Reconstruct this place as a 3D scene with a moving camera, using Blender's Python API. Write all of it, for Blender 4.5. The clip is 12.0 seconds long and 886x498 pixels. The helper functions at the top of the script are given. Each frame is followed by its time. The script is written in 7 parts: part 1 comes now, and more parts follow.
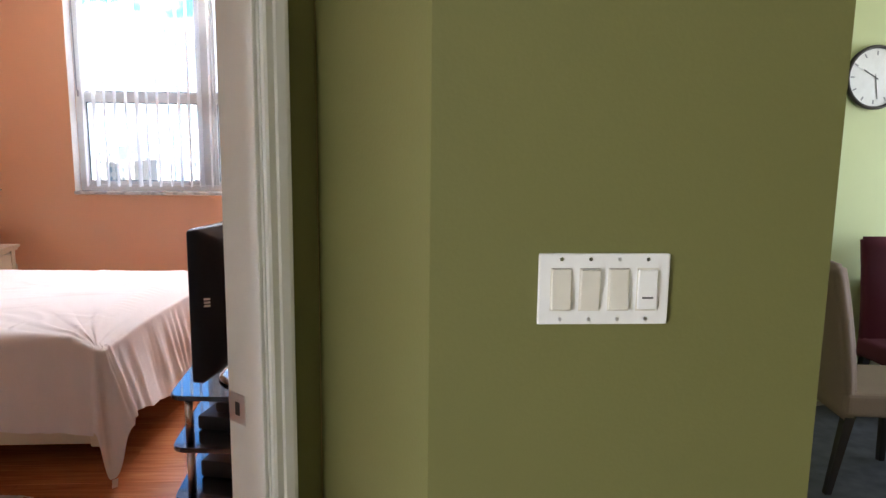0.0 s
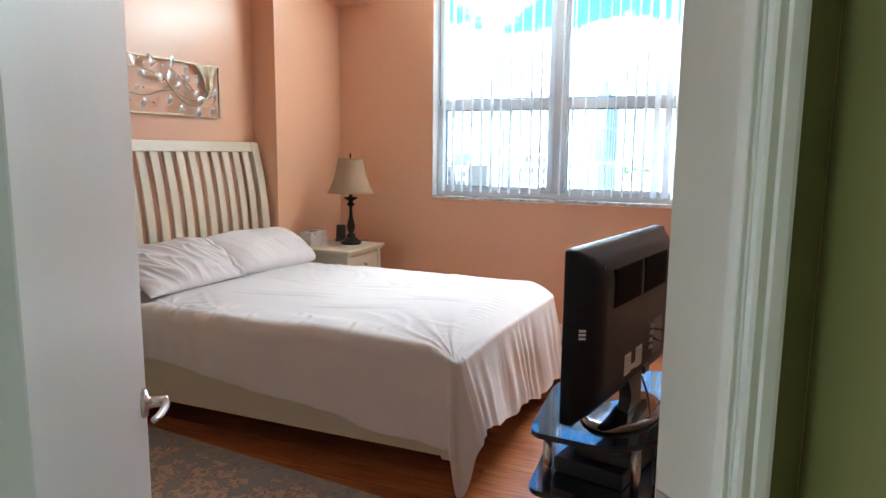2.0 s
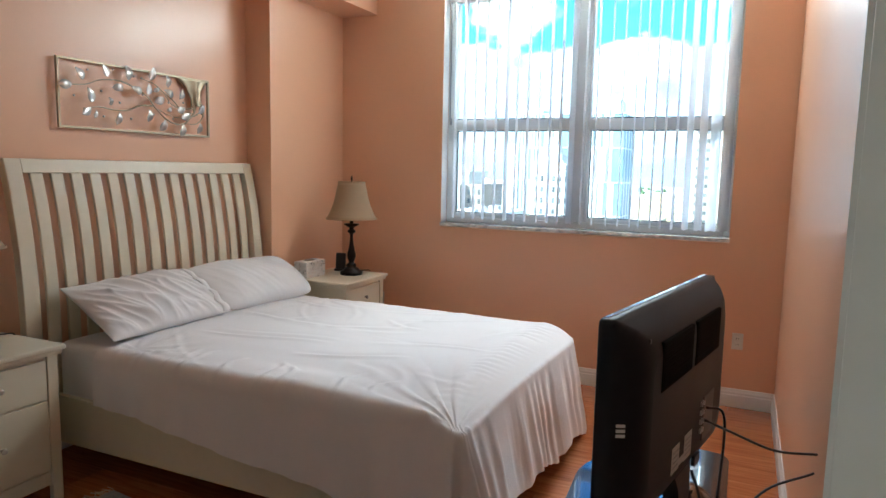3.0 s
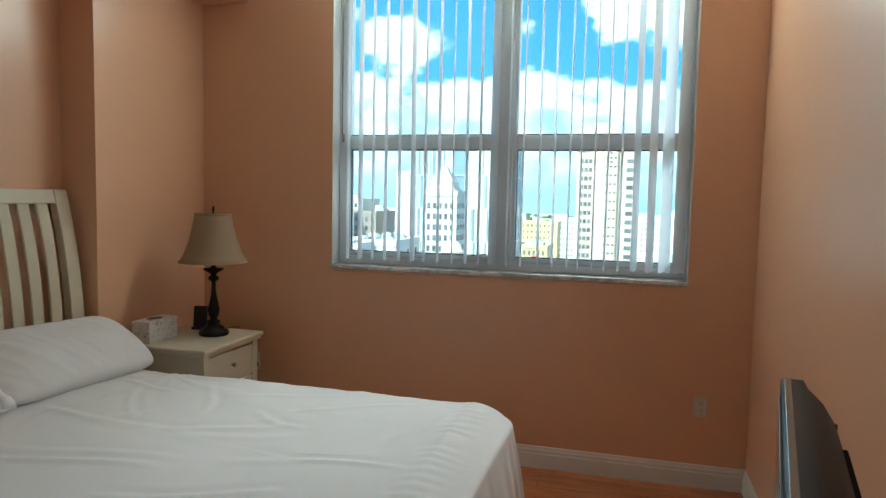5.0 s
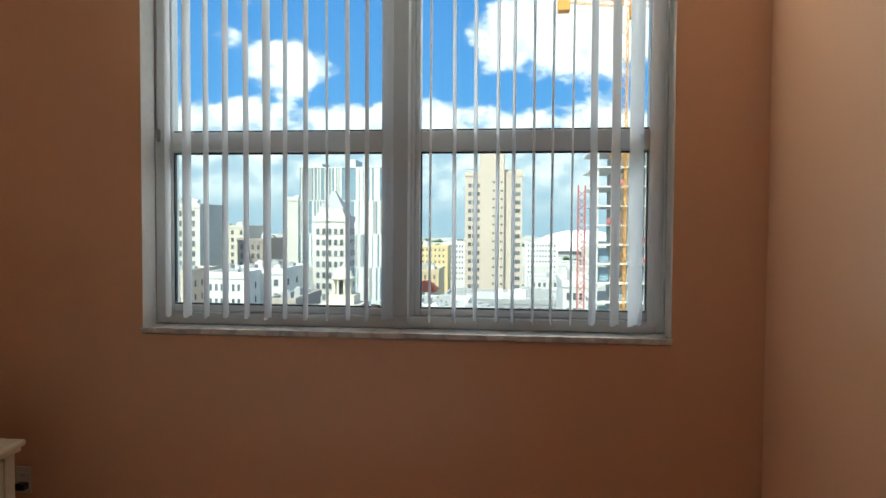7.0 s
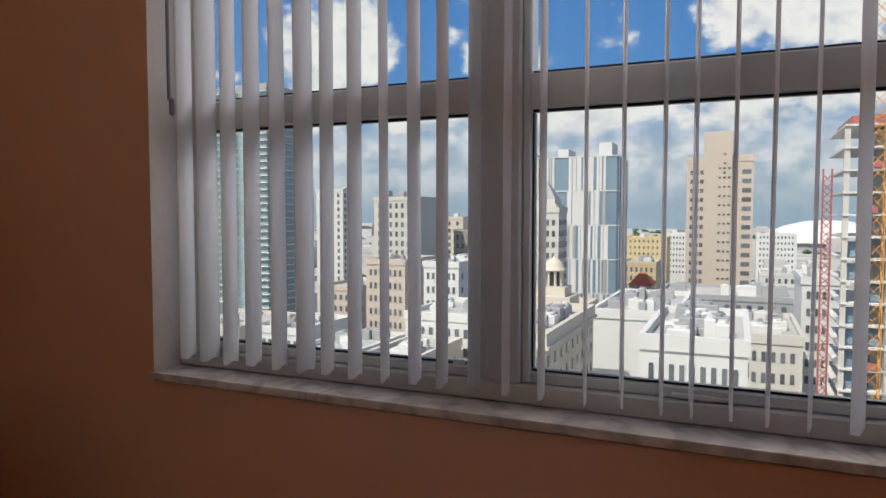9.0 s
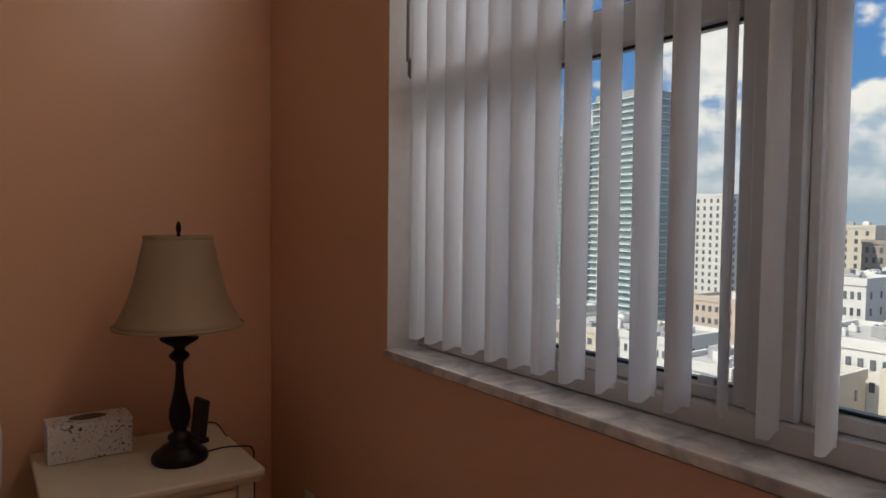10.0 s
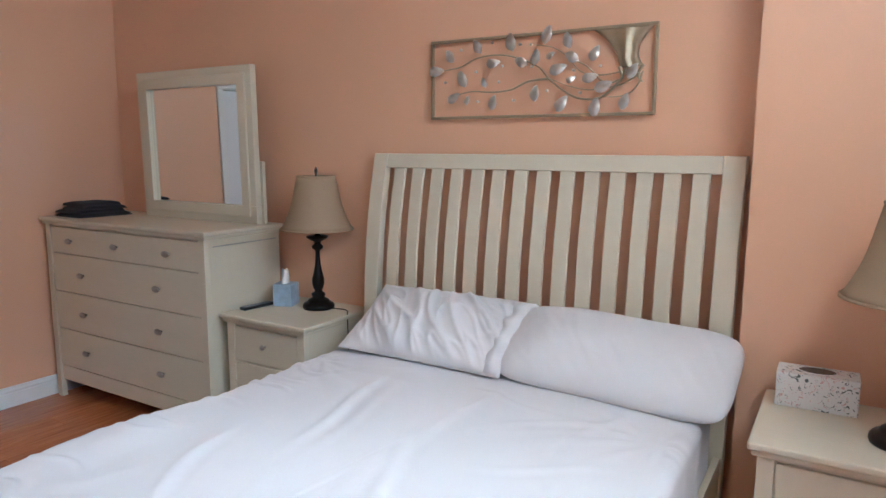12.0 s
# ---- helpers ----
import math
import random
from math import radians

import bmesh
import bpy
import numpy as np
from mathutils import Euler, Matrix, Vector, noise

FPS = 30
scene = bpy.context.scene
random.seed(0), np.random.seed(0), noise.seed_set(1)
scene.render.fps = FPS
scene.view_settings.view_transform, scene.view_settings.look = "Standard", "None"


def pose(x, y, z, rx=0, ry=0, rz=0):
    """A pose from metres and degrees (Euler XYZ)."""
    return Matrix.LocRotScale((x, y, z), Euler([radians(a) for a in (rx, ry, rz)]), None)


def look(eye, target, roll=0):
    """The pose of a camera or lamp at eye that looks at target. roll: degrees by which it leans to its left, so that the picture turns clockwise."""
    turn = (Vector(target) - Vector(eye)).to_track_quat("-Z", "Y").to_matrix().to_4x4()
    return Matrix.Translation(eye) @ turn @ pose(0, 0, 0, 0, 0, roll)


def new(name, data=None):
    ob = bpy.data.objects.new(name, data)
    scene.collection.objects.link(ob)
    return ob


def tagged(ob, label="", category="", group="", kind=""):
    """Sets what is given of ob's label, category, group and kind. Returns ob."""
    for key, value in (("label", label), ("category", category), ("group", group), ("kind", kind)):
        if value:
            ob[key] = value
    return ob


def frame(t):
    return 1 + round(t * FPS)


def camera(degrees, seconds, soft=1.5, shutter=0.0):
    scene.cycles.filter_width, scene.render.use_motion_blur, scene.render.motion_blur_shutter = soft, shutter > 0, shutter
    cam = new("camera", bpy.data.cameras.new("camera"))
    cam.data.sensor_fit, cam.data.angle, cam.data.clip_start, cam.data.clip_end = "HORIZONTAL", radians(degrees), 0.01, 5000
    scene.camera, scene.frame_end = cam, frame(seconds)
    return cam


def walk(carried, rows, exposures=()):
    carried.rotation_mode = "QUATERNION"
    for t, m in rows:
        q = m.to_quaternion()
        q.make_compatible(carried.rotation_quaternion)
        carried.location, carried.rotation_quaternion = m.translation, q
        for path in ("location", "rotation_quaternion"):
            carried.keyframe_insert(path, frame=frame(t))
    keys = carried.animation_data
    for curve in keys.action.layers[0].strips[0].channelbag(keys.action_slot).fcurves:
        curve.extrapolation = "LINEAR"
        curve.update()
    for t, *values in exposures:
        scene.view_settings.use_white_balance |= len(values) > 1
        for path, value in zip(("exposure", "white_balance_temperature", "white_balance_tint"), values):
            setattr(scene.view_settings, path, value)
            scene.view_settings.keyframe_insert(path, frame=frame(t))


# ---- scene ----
cam = camera(67.0, 12.0)

PATH = [
    (0, (0.277, -0.266, 1.545), (0.409, 1.707, 1.249), 0.7),
    (0.5, (0.213, -0.27, 1.55), (-0.039, 1.69, 1.237), 0.2),
    (1, (0.175, -0.237, 1.547), (-0.338, 1.671, 1.233), 0.2),
    (1.5, (0.076, -0.067, 1.535), (-0.595, 1.793, 1.236), 0.3),
    (2, (-0.031, 0.123, 1.545), (-0.801, 1.946, 1.256), 0.6),
    (2.5, (-0.091, 0.365, 1.569), (-0.914, 2.169, 1.305), 1.0),
    (4.5, (-0.542, 1.295, 1.608), (-1.172, 3.185, 1.434), 1.4),
    (5, (-0.622, 1.579, 1.594), (-1.14, 3.505, 1.443), 1.2),
    (5.5, (-0.773, 1.878, 1.604), (-1.172, 3.834, 1.478), 0.9),
    (6, (-0.839, 2.226, 1.609), (-1.12, 4.203, 1.489), 0.6),
    (6.5, (-0.897, 2.55, 1.594), (-1.093, 4.537, 1.496), 0.3),
    (8.5, (-0.803, 3.74, 1.605), (-1.315, 5.673, 1.574), 0.3),
    (9, (-0.785, 4.009, 1.636), (-1.594, 5.835, 1.534), 0.0),
    (9.5, (-0.721, 4.241, 1.599), (-1.91, 5.848, 1.526), 0.2),
    (10, (-0.737, 4.525, 1.539), (-2.375, 5.669, 1.449), 0.6),
    (10.5, (-0.862, 4.617, 1.59), (-2.747, 5.262, 1.413), 1.0),
    (11, (-0.859, 4.732, 1.59), (-2.846, 4.779, 1.371), 1.1),
    (11.5, (-0.784, 4.826, 1.58), (-2.698, 4.3, 1.333), 1.0),
    (12, (-0.646, 4.859, 1.612), (-2.34, 3.836, 1.322), 0.3),
]
EXPOSURES = [
    (0.0, 2.65, 6150, 14), (0.5, 2.6, 5750, 5), (1.0, 2.6, 5600, 3), (1.5, 2.68, 5450, 0), (2.5, 2.38, 5450, -2), (4.5, 1.55, 5600, -11), (5.5, 1.28, 5700, -14), (6.5, 1.02, 6150, -9),
    (8.5, 0.3, 6750, 16), (9.5, 0.1, 6900, 16), (10.0, 0.22, 7000, 15), (10.5, 0.85, 6900, 7), (11.0, 1.55, 7500, 22), (11.5, 2.05, 6500, 18), (12.0, 2.4, 4950, -2),
]
walk(cam, [(t, look(eye, target, roll)) for t, eye, target, roll in PATH], EXPOSURES)

# ---- light ----
SUN_ELEV, SUN_AZ = 52.0, 205.0          # degrees; azimuth clockwise from +y
world = bpy.data.worlds.new("sky")
scene.world = world
world.use_nodes = True
_nt = world.node_tree
_bg = _nt.nodes["Background"]
_sky = _nt.nodes.new("ShaderNodeTexSky")
_sky.sky_type = "NISHITA"
_sky.sun_disc = False
_sky.sun_elevation = radians(SUN_ELEV)
_sky.sun_rotation = radians(SUN_AZ)
_nt.links.new(_sky.outputs[0], _bg.inputs[0])
_bg.inputs[1].default_value = 0.15

sun = new("sun", bpy.data.lights.new("sun", "SUN"))
sun.data.energy, sun.data.angle, sun.data.color = 4.0, radians(0.5), (1.0, 0.95, 0.86)
_a, _e = radians(SUN_AZ), radians(SUN_ELEV)
_toward = Vector((math.sin(_a) * math.cos(_e), math.cos(_a) * math.cos(_e), math.sin(_e)))
sun.matrix_world = look(_toward * 50, (0, 0, 0))


def area_lamp(name, eye, target, sx, sy, watts, col):
    l = bpy.data.lights.new(name, "AREA")
    l.shape, l.size, l.size_y, l.energy, l.color = "RECTANGLE", sx, sy, watts, col
    ob = new(name, l)
    ob.matrix_world = look(eye, target)
    return ob


# added lamp high outside, out of view, boosting the sky's light into the room
area_lamp("sky_light_window", (7.0, 26.0, 18.5), (-1.4, 3.8, 1.2), 26.0, 13.0, 4300, (1.0, 0.97, 0.93))
# unseen strip lamp under the window head, added to fill the dark room
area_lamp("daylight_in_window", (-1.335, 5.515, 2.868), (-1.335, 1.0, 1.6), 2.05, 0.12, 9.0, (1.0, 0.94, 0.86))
# daylight lamp in an assumed, unseen window opening of the living area
area_lamp("sky_light_living_west", (-2.66, -1.3, 1.5), (3, -1.3, 1.4), 1.7, 2.1, 25, (1.0, 0.98, 0.95))
# added lamp in an invented opening out of view, brightening the dining wall
area_lamp("sky_light_dining", (5.26, 2.05, 1.55), (0, 2.05, 1.3), 2.2, 2.0, 12, (1.0, 0.98, 0.95))

# ---- materials ----
def lin(r, g, b):
    """sRGB 0-255 to linear."""
    return tuple(((c / 255 + 0.055) / 1.055) ** 2.4 if c > 10 else c / 3295 for c in (r, g, b))


def base_mat(name):
    m = bpy.data.materials.new(name)
    m.use_nodes = True
    nt = m.node_tree
    return m, nt, nt.nodes["Principled BSDF"], nt.links


def surf(name, col, rough=0.5, metal=0.0, grain=40.0, vary=0.08, stain=3.0, stain_amt=0.06, bump=0.05, stretch=(1, 1, 1), spec=0.5, coat=0.0, sheen=0.0, per_object=0.0):
    """A paint, plastic, metal or cloth: colour varied at two scales, with fine relief."""
    m, nt, p, ln = base_mat(name)
    co = nt.nodes.new("ShaderNodeTexCoord")
    mp = nt.nodes.new("ShaderNodeMapping")
    mp.inputs["Scale"].default_value = stretch
    ln.new(co.outputs["Object"], mp.inputs[0])
    n1 = nt.nodes.new("ShaderNodeTexNoise")
    n1.inputs["Scale"].default_value, n1.inputs["Detail"].default_value = grain, 4
    n2 = nt.nodes.new("ShaderNodeTexNoise")
    n2.inputs["Scale"].default_value, n2.inputs["Detail"].default_value = stain, 5
    ln.new(mp.outputs[0], n1.inputs["Vector"])
    ln.new(mp.outputs[0], n2.inputs["Vector"])
    add = nt.nodes.new("ShaderNodeMath")
    add.operation = "MULTIPLY_ADD"
    add.inputs[1].default_value, add.inputs[2].default_value = vary * 2, 1 - vary
    ln.new(n1.outputs["Fac"], add.inputs[0])
    add2 = nt.nodes.new("ShaderNodeMath")
    add2.operation = "MULTIPLY_ADD"
    add2.inputs[1].default_value, add2.inputs[2].default_value = stain_amt * 2, 1 - stain_amt
    ln.new(n2.outputs["Fac"], add2.inputs[0])
    mul = nt.nodes.new("ShaderNodeMath")
    mul.operation = "MULTIPLY"
    ln.new(add.outputs[0], mul.inputs[0])
    ln.new(add2.outputs[0], mul.inputs[1])
    last = mul
    if per_object:
        oi = nt.nodes.new("ShaderNodeObjectInfo")
        a3 = nt.nodes.new("ShaderNodeMath")
        a3.operation = "MULTIPLY_ADD"
        a3.inputs[1].default_value, a3.inputs[2].default_value = per_object * 2, 1 - per_object
        ln.new(oi.outputs["Random"], a3.inputs[0])
        m3 = nt.nodes.new("ShaderNodeMath")
        m3.operation = "MULTIPLY"
        ln.new(mul.outputs[0], m3.inputs[0])
        ln.new(a3.outputs[0], m3.inputs[1])
        last = m3
    vm = nt.nodes.new("ShaderNodeVectorMath")
    vm.operation = "SCALE"
    vm.inputs[0].default_value = col
    ln.new(last.outputs[0], vm.inputs["Scale"])
    ln.new(vm.outputs[0], p.inputs["Base Color"])
    p.inputs["Metallic"].default_value = metal
    p.inputs["Specular IOR Level"].default_value = spec
    p.inputs["Coat Weight"].default_value = coat
    p.inputs["Sheen Weight"].default_value = sheen
    rr = nt.nodes.new("ShaderNodeMath")
    rr.operation = "MULTIPLY_ADD"
    rr.inputs[1].default_value, rr.inputs[2].default_value = 0.16, max(0.02, rough - 0.08)
    ln.new(n2.outputs["Fac"], rr.inputs[0])
    ln.new(rr.outputs[0], p.inputs["Roughness"])
    if bump:
        b = nt.nodes.new("ShaderNodeBump")
        b.inputs["Strength"].default_value, b.inputs["Distance"].default_value = bump, 0.004
        ln.new(n1.outputs["Fac"], b.inputs["Height"])
        ln.new(b.outputs[0], p.inputs["Normal"])
    return m


ORANGE = surf("orange_wall_paint", (0.78, 0.46, 0.29), 0.32, grain=140, vary=0.02, stain=1.3, stain_amt=0.03, bump=0.08, spec=0.7)
GREEN = surf("olive_wall_paint", (0.152, 0.150, 0.047), 0.6, grain=140, vary=0.03, stain=1.5, stain_amt=0.04, bump=0.12)
PALE_GREEN = surf("pale_green_wall_paint", (0.52, 0.58, 0.30), 0.6, grain=140, vary=0.03, bump=0.1)
WHITE = surf("white_gloss_paint", (0.80, 0.80, 0.78), 0.35, grain=60, vary=0.02, stain=4, stain_amt=0.05, bump=0.04)
DOOR_WHITE = surf("brushed_white_door_paint", (0.78, 0.79, 0.80), 0.38, grain=30, vary=0.02, stain=3, stain_amt=0.03, bump=0.06, stretch=(1, 1, 0.06))
CEIL = surf("ceiling_paint", (0.80, 0.79, 0.76), 0.8, grain=90, vary=0.03, bump=0.2)
ALU = surf("white_aluminium", (0.70, 0.70, 0.69), 0.4, grain=50, vary=0.03, stain=5, stain_amt=0.05, bump=0.02)
CREAM = surf("cream_furniture_paint", (0.68, 0.61, 0.465), 0.38, grain=35, vary=0.03, stain=4, stain_amt=0.05, bump=0.05, stretch=(1, 0.3, 1))
SHEET = surf("white_cotton_sheet", (0.74, 0.71, 0.71), 0.85, grain=220, vary=0.03, stain=5, stain_amt=0.04, bump=0.15, sheen=0.2)
SHADE = surf("beige_lamp_shade_cloth", (0.50, 0.40, 0.27), 0.8, grain=150, vary=0.06, stain=8, stain_amt=0.05, bump=0.2, sheen=0.2)
BRONZE = surf("dark_bronze_resin", (0.0055, 0.0040, 0.0035), 0.36, spec=0.25, grain=25, vary=0.3, stain=18, stain_amt=0.3, bump=0.2)
BLACK = surf("black_plastic", (0.018, 0.018, 0.02), 0.35, grain=200, vary=0.1, stain=10, stain_amt=0.2, bump=0.06)
TVSHELL = surf("dark_tv_plastic", (0.013, 0.015, 0.021), 0.38, grain=260, vary=0.15, stain=4, stain_amt=0.15, bump=0.06, spec=0.12)
GREY_PL = surf("grey_plastic", (0.25, 0.26, 0.28), 0.45, grain=120, vary=0.06)
LABEL = surf("paper_label", (0.62, 0.60, 0.58), 0.7, grain=90, vary=0.08)
BLACK_GLASS = surf("black_shelf_glass", (0.02, 0.028, 0.036), 0.1, grain=4, vary=0.05, bump=0.0, coat=0.6)
STEEL = surf("satin_steel", (0.62, 0.62, 0.63), 0.28, metal=1.0, grain=180, vary=0.06, bump=0.03)
NICKEL = surf("antique_nickel", (0.46, 0.43, 0.39), 0.32, metal=1.0, grain=60, vary=0.15, bump=0.05)
GILT = surf("champagne_metal", (0.42, 0.36, 0.25), 0.42, metal=0.75, grain=60, vary=0.12, stain=12, stain_amt=0.12, bump=0.1)
SILVERLEAF = surf("silver_leaf_metal", (0.62, 0.60, 0.57), 0.32, metal=0.85, grain=40, vary=0.15, stain=20, stain_amt=0.15, bump=0.15)


def translucent_cloth(name, col, weight):
    m = surf(name, col, 0.7, grain=180, vary=0.03, stain=6, stain_amt=0.04, bump=0.08)
    nt = m.node_tree
    p, out = nt.nodes["Principled BSDF"], nt.nodes["Material Output"]
    tr = nt.nodes.new("ShaderNodeBsdfTranslucent")
    tr.inputs[0].default_value = (*col, 1)
    mix = nt.nodes.new("ShaderNodeMixShader")
    mix.inputs[0].default_value = weight
    nt.links.new(p.outputs[0], mix.inputs[1])
    nt.links.new(tr.outputs[0], mix.inputs[2])
    nt.links.new(mix.outputs[0], out.inputs[0])
    return m


VANE = translucent_cloth("blind_vane_vinyl", (0.93, 0.94, 0.95), 0.72)
SHADE = translucent_cloth("beige_lamp_shade_cloth", (0.47, 0.345, 0.215), 0.25)

# window glass: clear, with a faint reflection
GLASS, _n, _p, _l = base_mat("window_glass")
_n.nodes.remove(_p)
_tr, _gl, _mx, _fr = (_n.nodes.new(k) for k in ("ShaderNodeBsdfTransparent", "ShaderNodeBsdfGlossy", "ShaderNodeMixShader", "ShaderNodeFresnel"))
_tr.inputs[0].default_value = (0.93, 0.96, 0.95, 1)
_gl.inputs["Roughness"].default_value = 0.02
_fr.inputs[0].default_value = 1.35
_l.new(_fr.outputs[0], _mx.inputs[0])
_l.new(_tr.outputs[0], _mx.inputs[1])
_l.new(_gl.outputs[0], _mx.inputs[2])
_l.new(_mx.outputs[0], _n.nodes["Material Output"].inputs[0])

MIRROR, _n, _p, _l = base_mat("mirror_silver")
_p.inputs["Base Color"].default_value = (0.86, 0.88, 0.87, 1)
_p.inputs["Metallic"].default_value, _p.inputs["Roughness"].default_value = 1.0, 0.03


def ramp(nt, stops, mode="LINEAR"):
    r = nt.nodes.new("ShaderNodeValToRGB")
    r.color_ramp.interpolation = mode
    els = r.color_ramp.elements
    while len(els) < len(stops):
        els.new(0.5)
    for e, (pos, col) in zip(els, stops):
        e.position, e.color = pos, (*col, 1)
    return r


def plank_mat():
    m, nt, p, ln = base_mat("cherry_laminate")
    co = nt.nodes.new("ShaderNodeTexCoord")
    oi = nt.nodes.new("ShaderNodeObjectInfo")
    off = nt.nodes.new("ShaderNodeVectorMath")
    off.operation = "MULTIPLY_ADD"
    off.inputs[1].default_value = (37, 53, 11)
    ln.new(oi.outputs["Random"], off.inputs[0])
    ln.new(co.outputs["Object"], off.inputs[2])
    mp = nt.nodes.new("ShaderNodeMapping")
    mp.inputs["Scale"].default_value = (1.6, 26, 1)
    ln.new(off.outputs[0], mp.inputs[0])
    n = nt.nodes.new("ShaderNodeTexNoise")
    n.inputs["Scale"].default_value, n.inputs["Detail"].default_value, n.inputs["Distortion"].default_value = 2.2, 6, 0.6
    ln.new(mp.outputs[0], n.inputs["Vector"])
    r = ramp(nt, [(0.25, (0.31, 0.092, 0.031)), (0.5, (0.45, 0.15, 0.054)), (0.75, (0.55, 0.215, 0.084))])
    ln.new(n.outputs["Fac"], r.inputs[0])
    hv = nt.nodes.new("ShaderNodeHueSaturation")
    vv = nt.nodes.new("ShaderNodeMath")
    vv.operation = "MULTIPLY_ADD"
    vv.inputs[1].default_value, vv.inputs[2].default_value = 0.3, 0.85
    ln.new(oi.outputs["Random"], vv.inputs[0])
    ln.new(vv.outputs[0], hv.inputs["Value"])
    ln.new(r.outputs[0], hv.inputs["Color"])
    ln.new(hv.outputs[0], p.inputs["Base Color"])
    p.inputs["Roughness"].default_value = 0.24
    p.inputs["Coat Weight"].default_value = 0.3
    p.inputs["Coat Roughness"].default_value = 0.15
    b = nt.nodes.new("ShaderNodeBump")
    b.inputs["Strength"].default_value, b.inputs["Distance"].default_value = 0.06, 0.002
    ln.new(n.outputs["Fac"], b.inputs["Height"])
    ln.new(b.outputs[0], p.inputs["Normal"])
    return m


PLANK = plank_mat()


def rug_mat():
    """Faded blue-grey oriental rug with pink and sand motifs and a darker border."""
    m, nt, p, ln = base_mat("faded_oriental_rug")
    co = nt.nodes.new("ShaderNodeTexCoord")
    mp = nt.nodes.new("ShaderNodeMapping")
    mp.inputs["Scale"].default_value = (9, 9, 9)
    ln.new(co.outputs["Object"], mp.inputs[0])
    v = nt.nodes.new("ShaderNodeTexVoronoi")
    v.distance = "MANHATTAN"
    v.inputs["Scale"].default_value, v.inputs["Randomness"].default_value = 1.0, 0.55
    ln.new(mp.outputs[0], v.inputs["Vector"])
    n = nt.nodes.new("ShaderNodeTexNoise")
    n.inputs["Scale"].default_value, n.inputs["Detail"].default_value, n.inputs["Distortion"].default_value = 3.4, 6, 1.2
    ln.new(mp.outputs[0], n.inputs["Vector"])
    add = nt.nodes.new("ShaderNodeMath")
    add.operation = "MULTIPLY_ADD"
    add.inputs[1].default_value = 0.55
    ln.new(v.outputs["Distance"], add.inputs[0])
    ln.new(n.outputs["Fac"], add.inputs[2])
    blue, pink, sand, dark = (0.36, 0.36, 0.36), (0.62, 0.44, 0.35), (0.66, 0.55, 0.42), (0.24, 0.19, 0.17)
    r = ramp(nt, [(0.0, blue), (0.56, (0.38, 0.36, 0.34)), (0.62, dark), (0.66, pink), (0.78, sand), (0.86, pink), (0.9, dark), (0.94, blue)], "LINEAR")
    ln.new(add.outputs[0], r.inputs[0])
    fine = nt.nodes.new("ShaderNodeTexNoise")
    fine.inputs["Scale"].default_value = 400
    ln.new(co.outputs["Object"], fine.inputs["Vector"])
    # border band from the distance to the rug's long edge
    sx = nt.nodes.new("ShaderNodeSeparateXYZ")
    ln.new(co.outputs["Object"], sx.inputs[0])
    ay = nt.nodes.new("ShaderNodeMath")
    ay.operation = "ABSOLUTE"
    ln.new(sx.outputs["Y"], ay.inputs[0])
    ax = nt.nodes.new("ShaderNodeMath")
    ax.operation = "ABSOLUTE"
    ln.new(sx.outputs["X"], ax.inputs[0])
    gx = nt.nodes.new("ShaderNodeMath")
    gx.operation = "GREATER_THAN"
    gx.inputs[1].default_value = 0.64
    ln.new(ax.outputs[0], gx.inputs[0])
    gy = nt.nodes.new("ShaderNodeMath")
    gy.operation = "GREATER_THAN"
    gy.inputs[1].default_value = 0.46
    ln.new(ay.outputs[0], gy.inputs[0])
    mxm = nt.nodes.new("ShaderNodeMath")
    mxm.operation = "MAXIMUM"
    ln.new(gx.outputs[0], mxm.inputs[0])
    ln.new(gy.outputs[0], mxm.inputs[1])
    sc = nt.nodes.new("ShaderNodeMath")
    sc.operation = "MULTIPLY"
    sc.inputs[1].default_value = 0.8
    ln.new(mxm.outputs[0], sc.inputs[0])
    mix = nt.nodes.new("ShaderNodeMix")
    mix.data_type = "RGBA"
    ln.new(sc.outputs[0], mix.inputs["Factor"])
    ln.new(r.outputs[0], mix.inputs["A"])
    bc = ramp(nt, [(0.35, (0.28, 0.28, 0.28)), (0.55, (0.40, 0.38, 0.345)), (0.7, (0.52, 0.38, 0.31))])
    ln.new(n.outputs["Fac"], bc.inputs[0])
    ln.new(bc.outputs[0], mix.inputs["B"])
    ln.new(mix.outputs["Result"], p.inputs["Base Color"])
    p.inputs["Roughness"].default_value = 0.95
    b = nt.nodes.new("ShaderNodeBump")
    b.inputs["Strength"].default_value, b.inputs["Distance"].default_value = 0.5, 0.003
    ln.new(fine.outputs["Fac"], b.inputs["Height"])
    ln.new(b.outputs[0], p.inputs["Normal"])
    return m


RUG = rug_mat()


def marble_mat():
    m, nt, p, ln = base_mat("grey_white_marble")
    co = nt.nodes.new("ShaderNodeTexCoord")
    n = nt.nodes.new("ShaderNodeTexNoise")
    n.inputs["Scale"].default_value, n.inputs["Detail"].default_value, n.inputs["Distortion"].default_value = 9, 8, 1.6
    ln.new(co.outputs["Object"], n.inputs["Vector"])
    r = ramp(nt, [(0.3, (0.42, 0.43, 0.45)), (0.47, (0.60, 0.60, 0.61)), (0.55, (0.74, 0.74, 0.73)), (0.7, (0.78, 0.78, 0.77))])
    ln.new(n.outputs["Fac"], r.inputs[0])
    ln.new(r.outputs[0], p.inputs["Base Color"])
    p.inputs["Roughness"].default_value = 0.22
    return m


MARBLE = marble_mat()


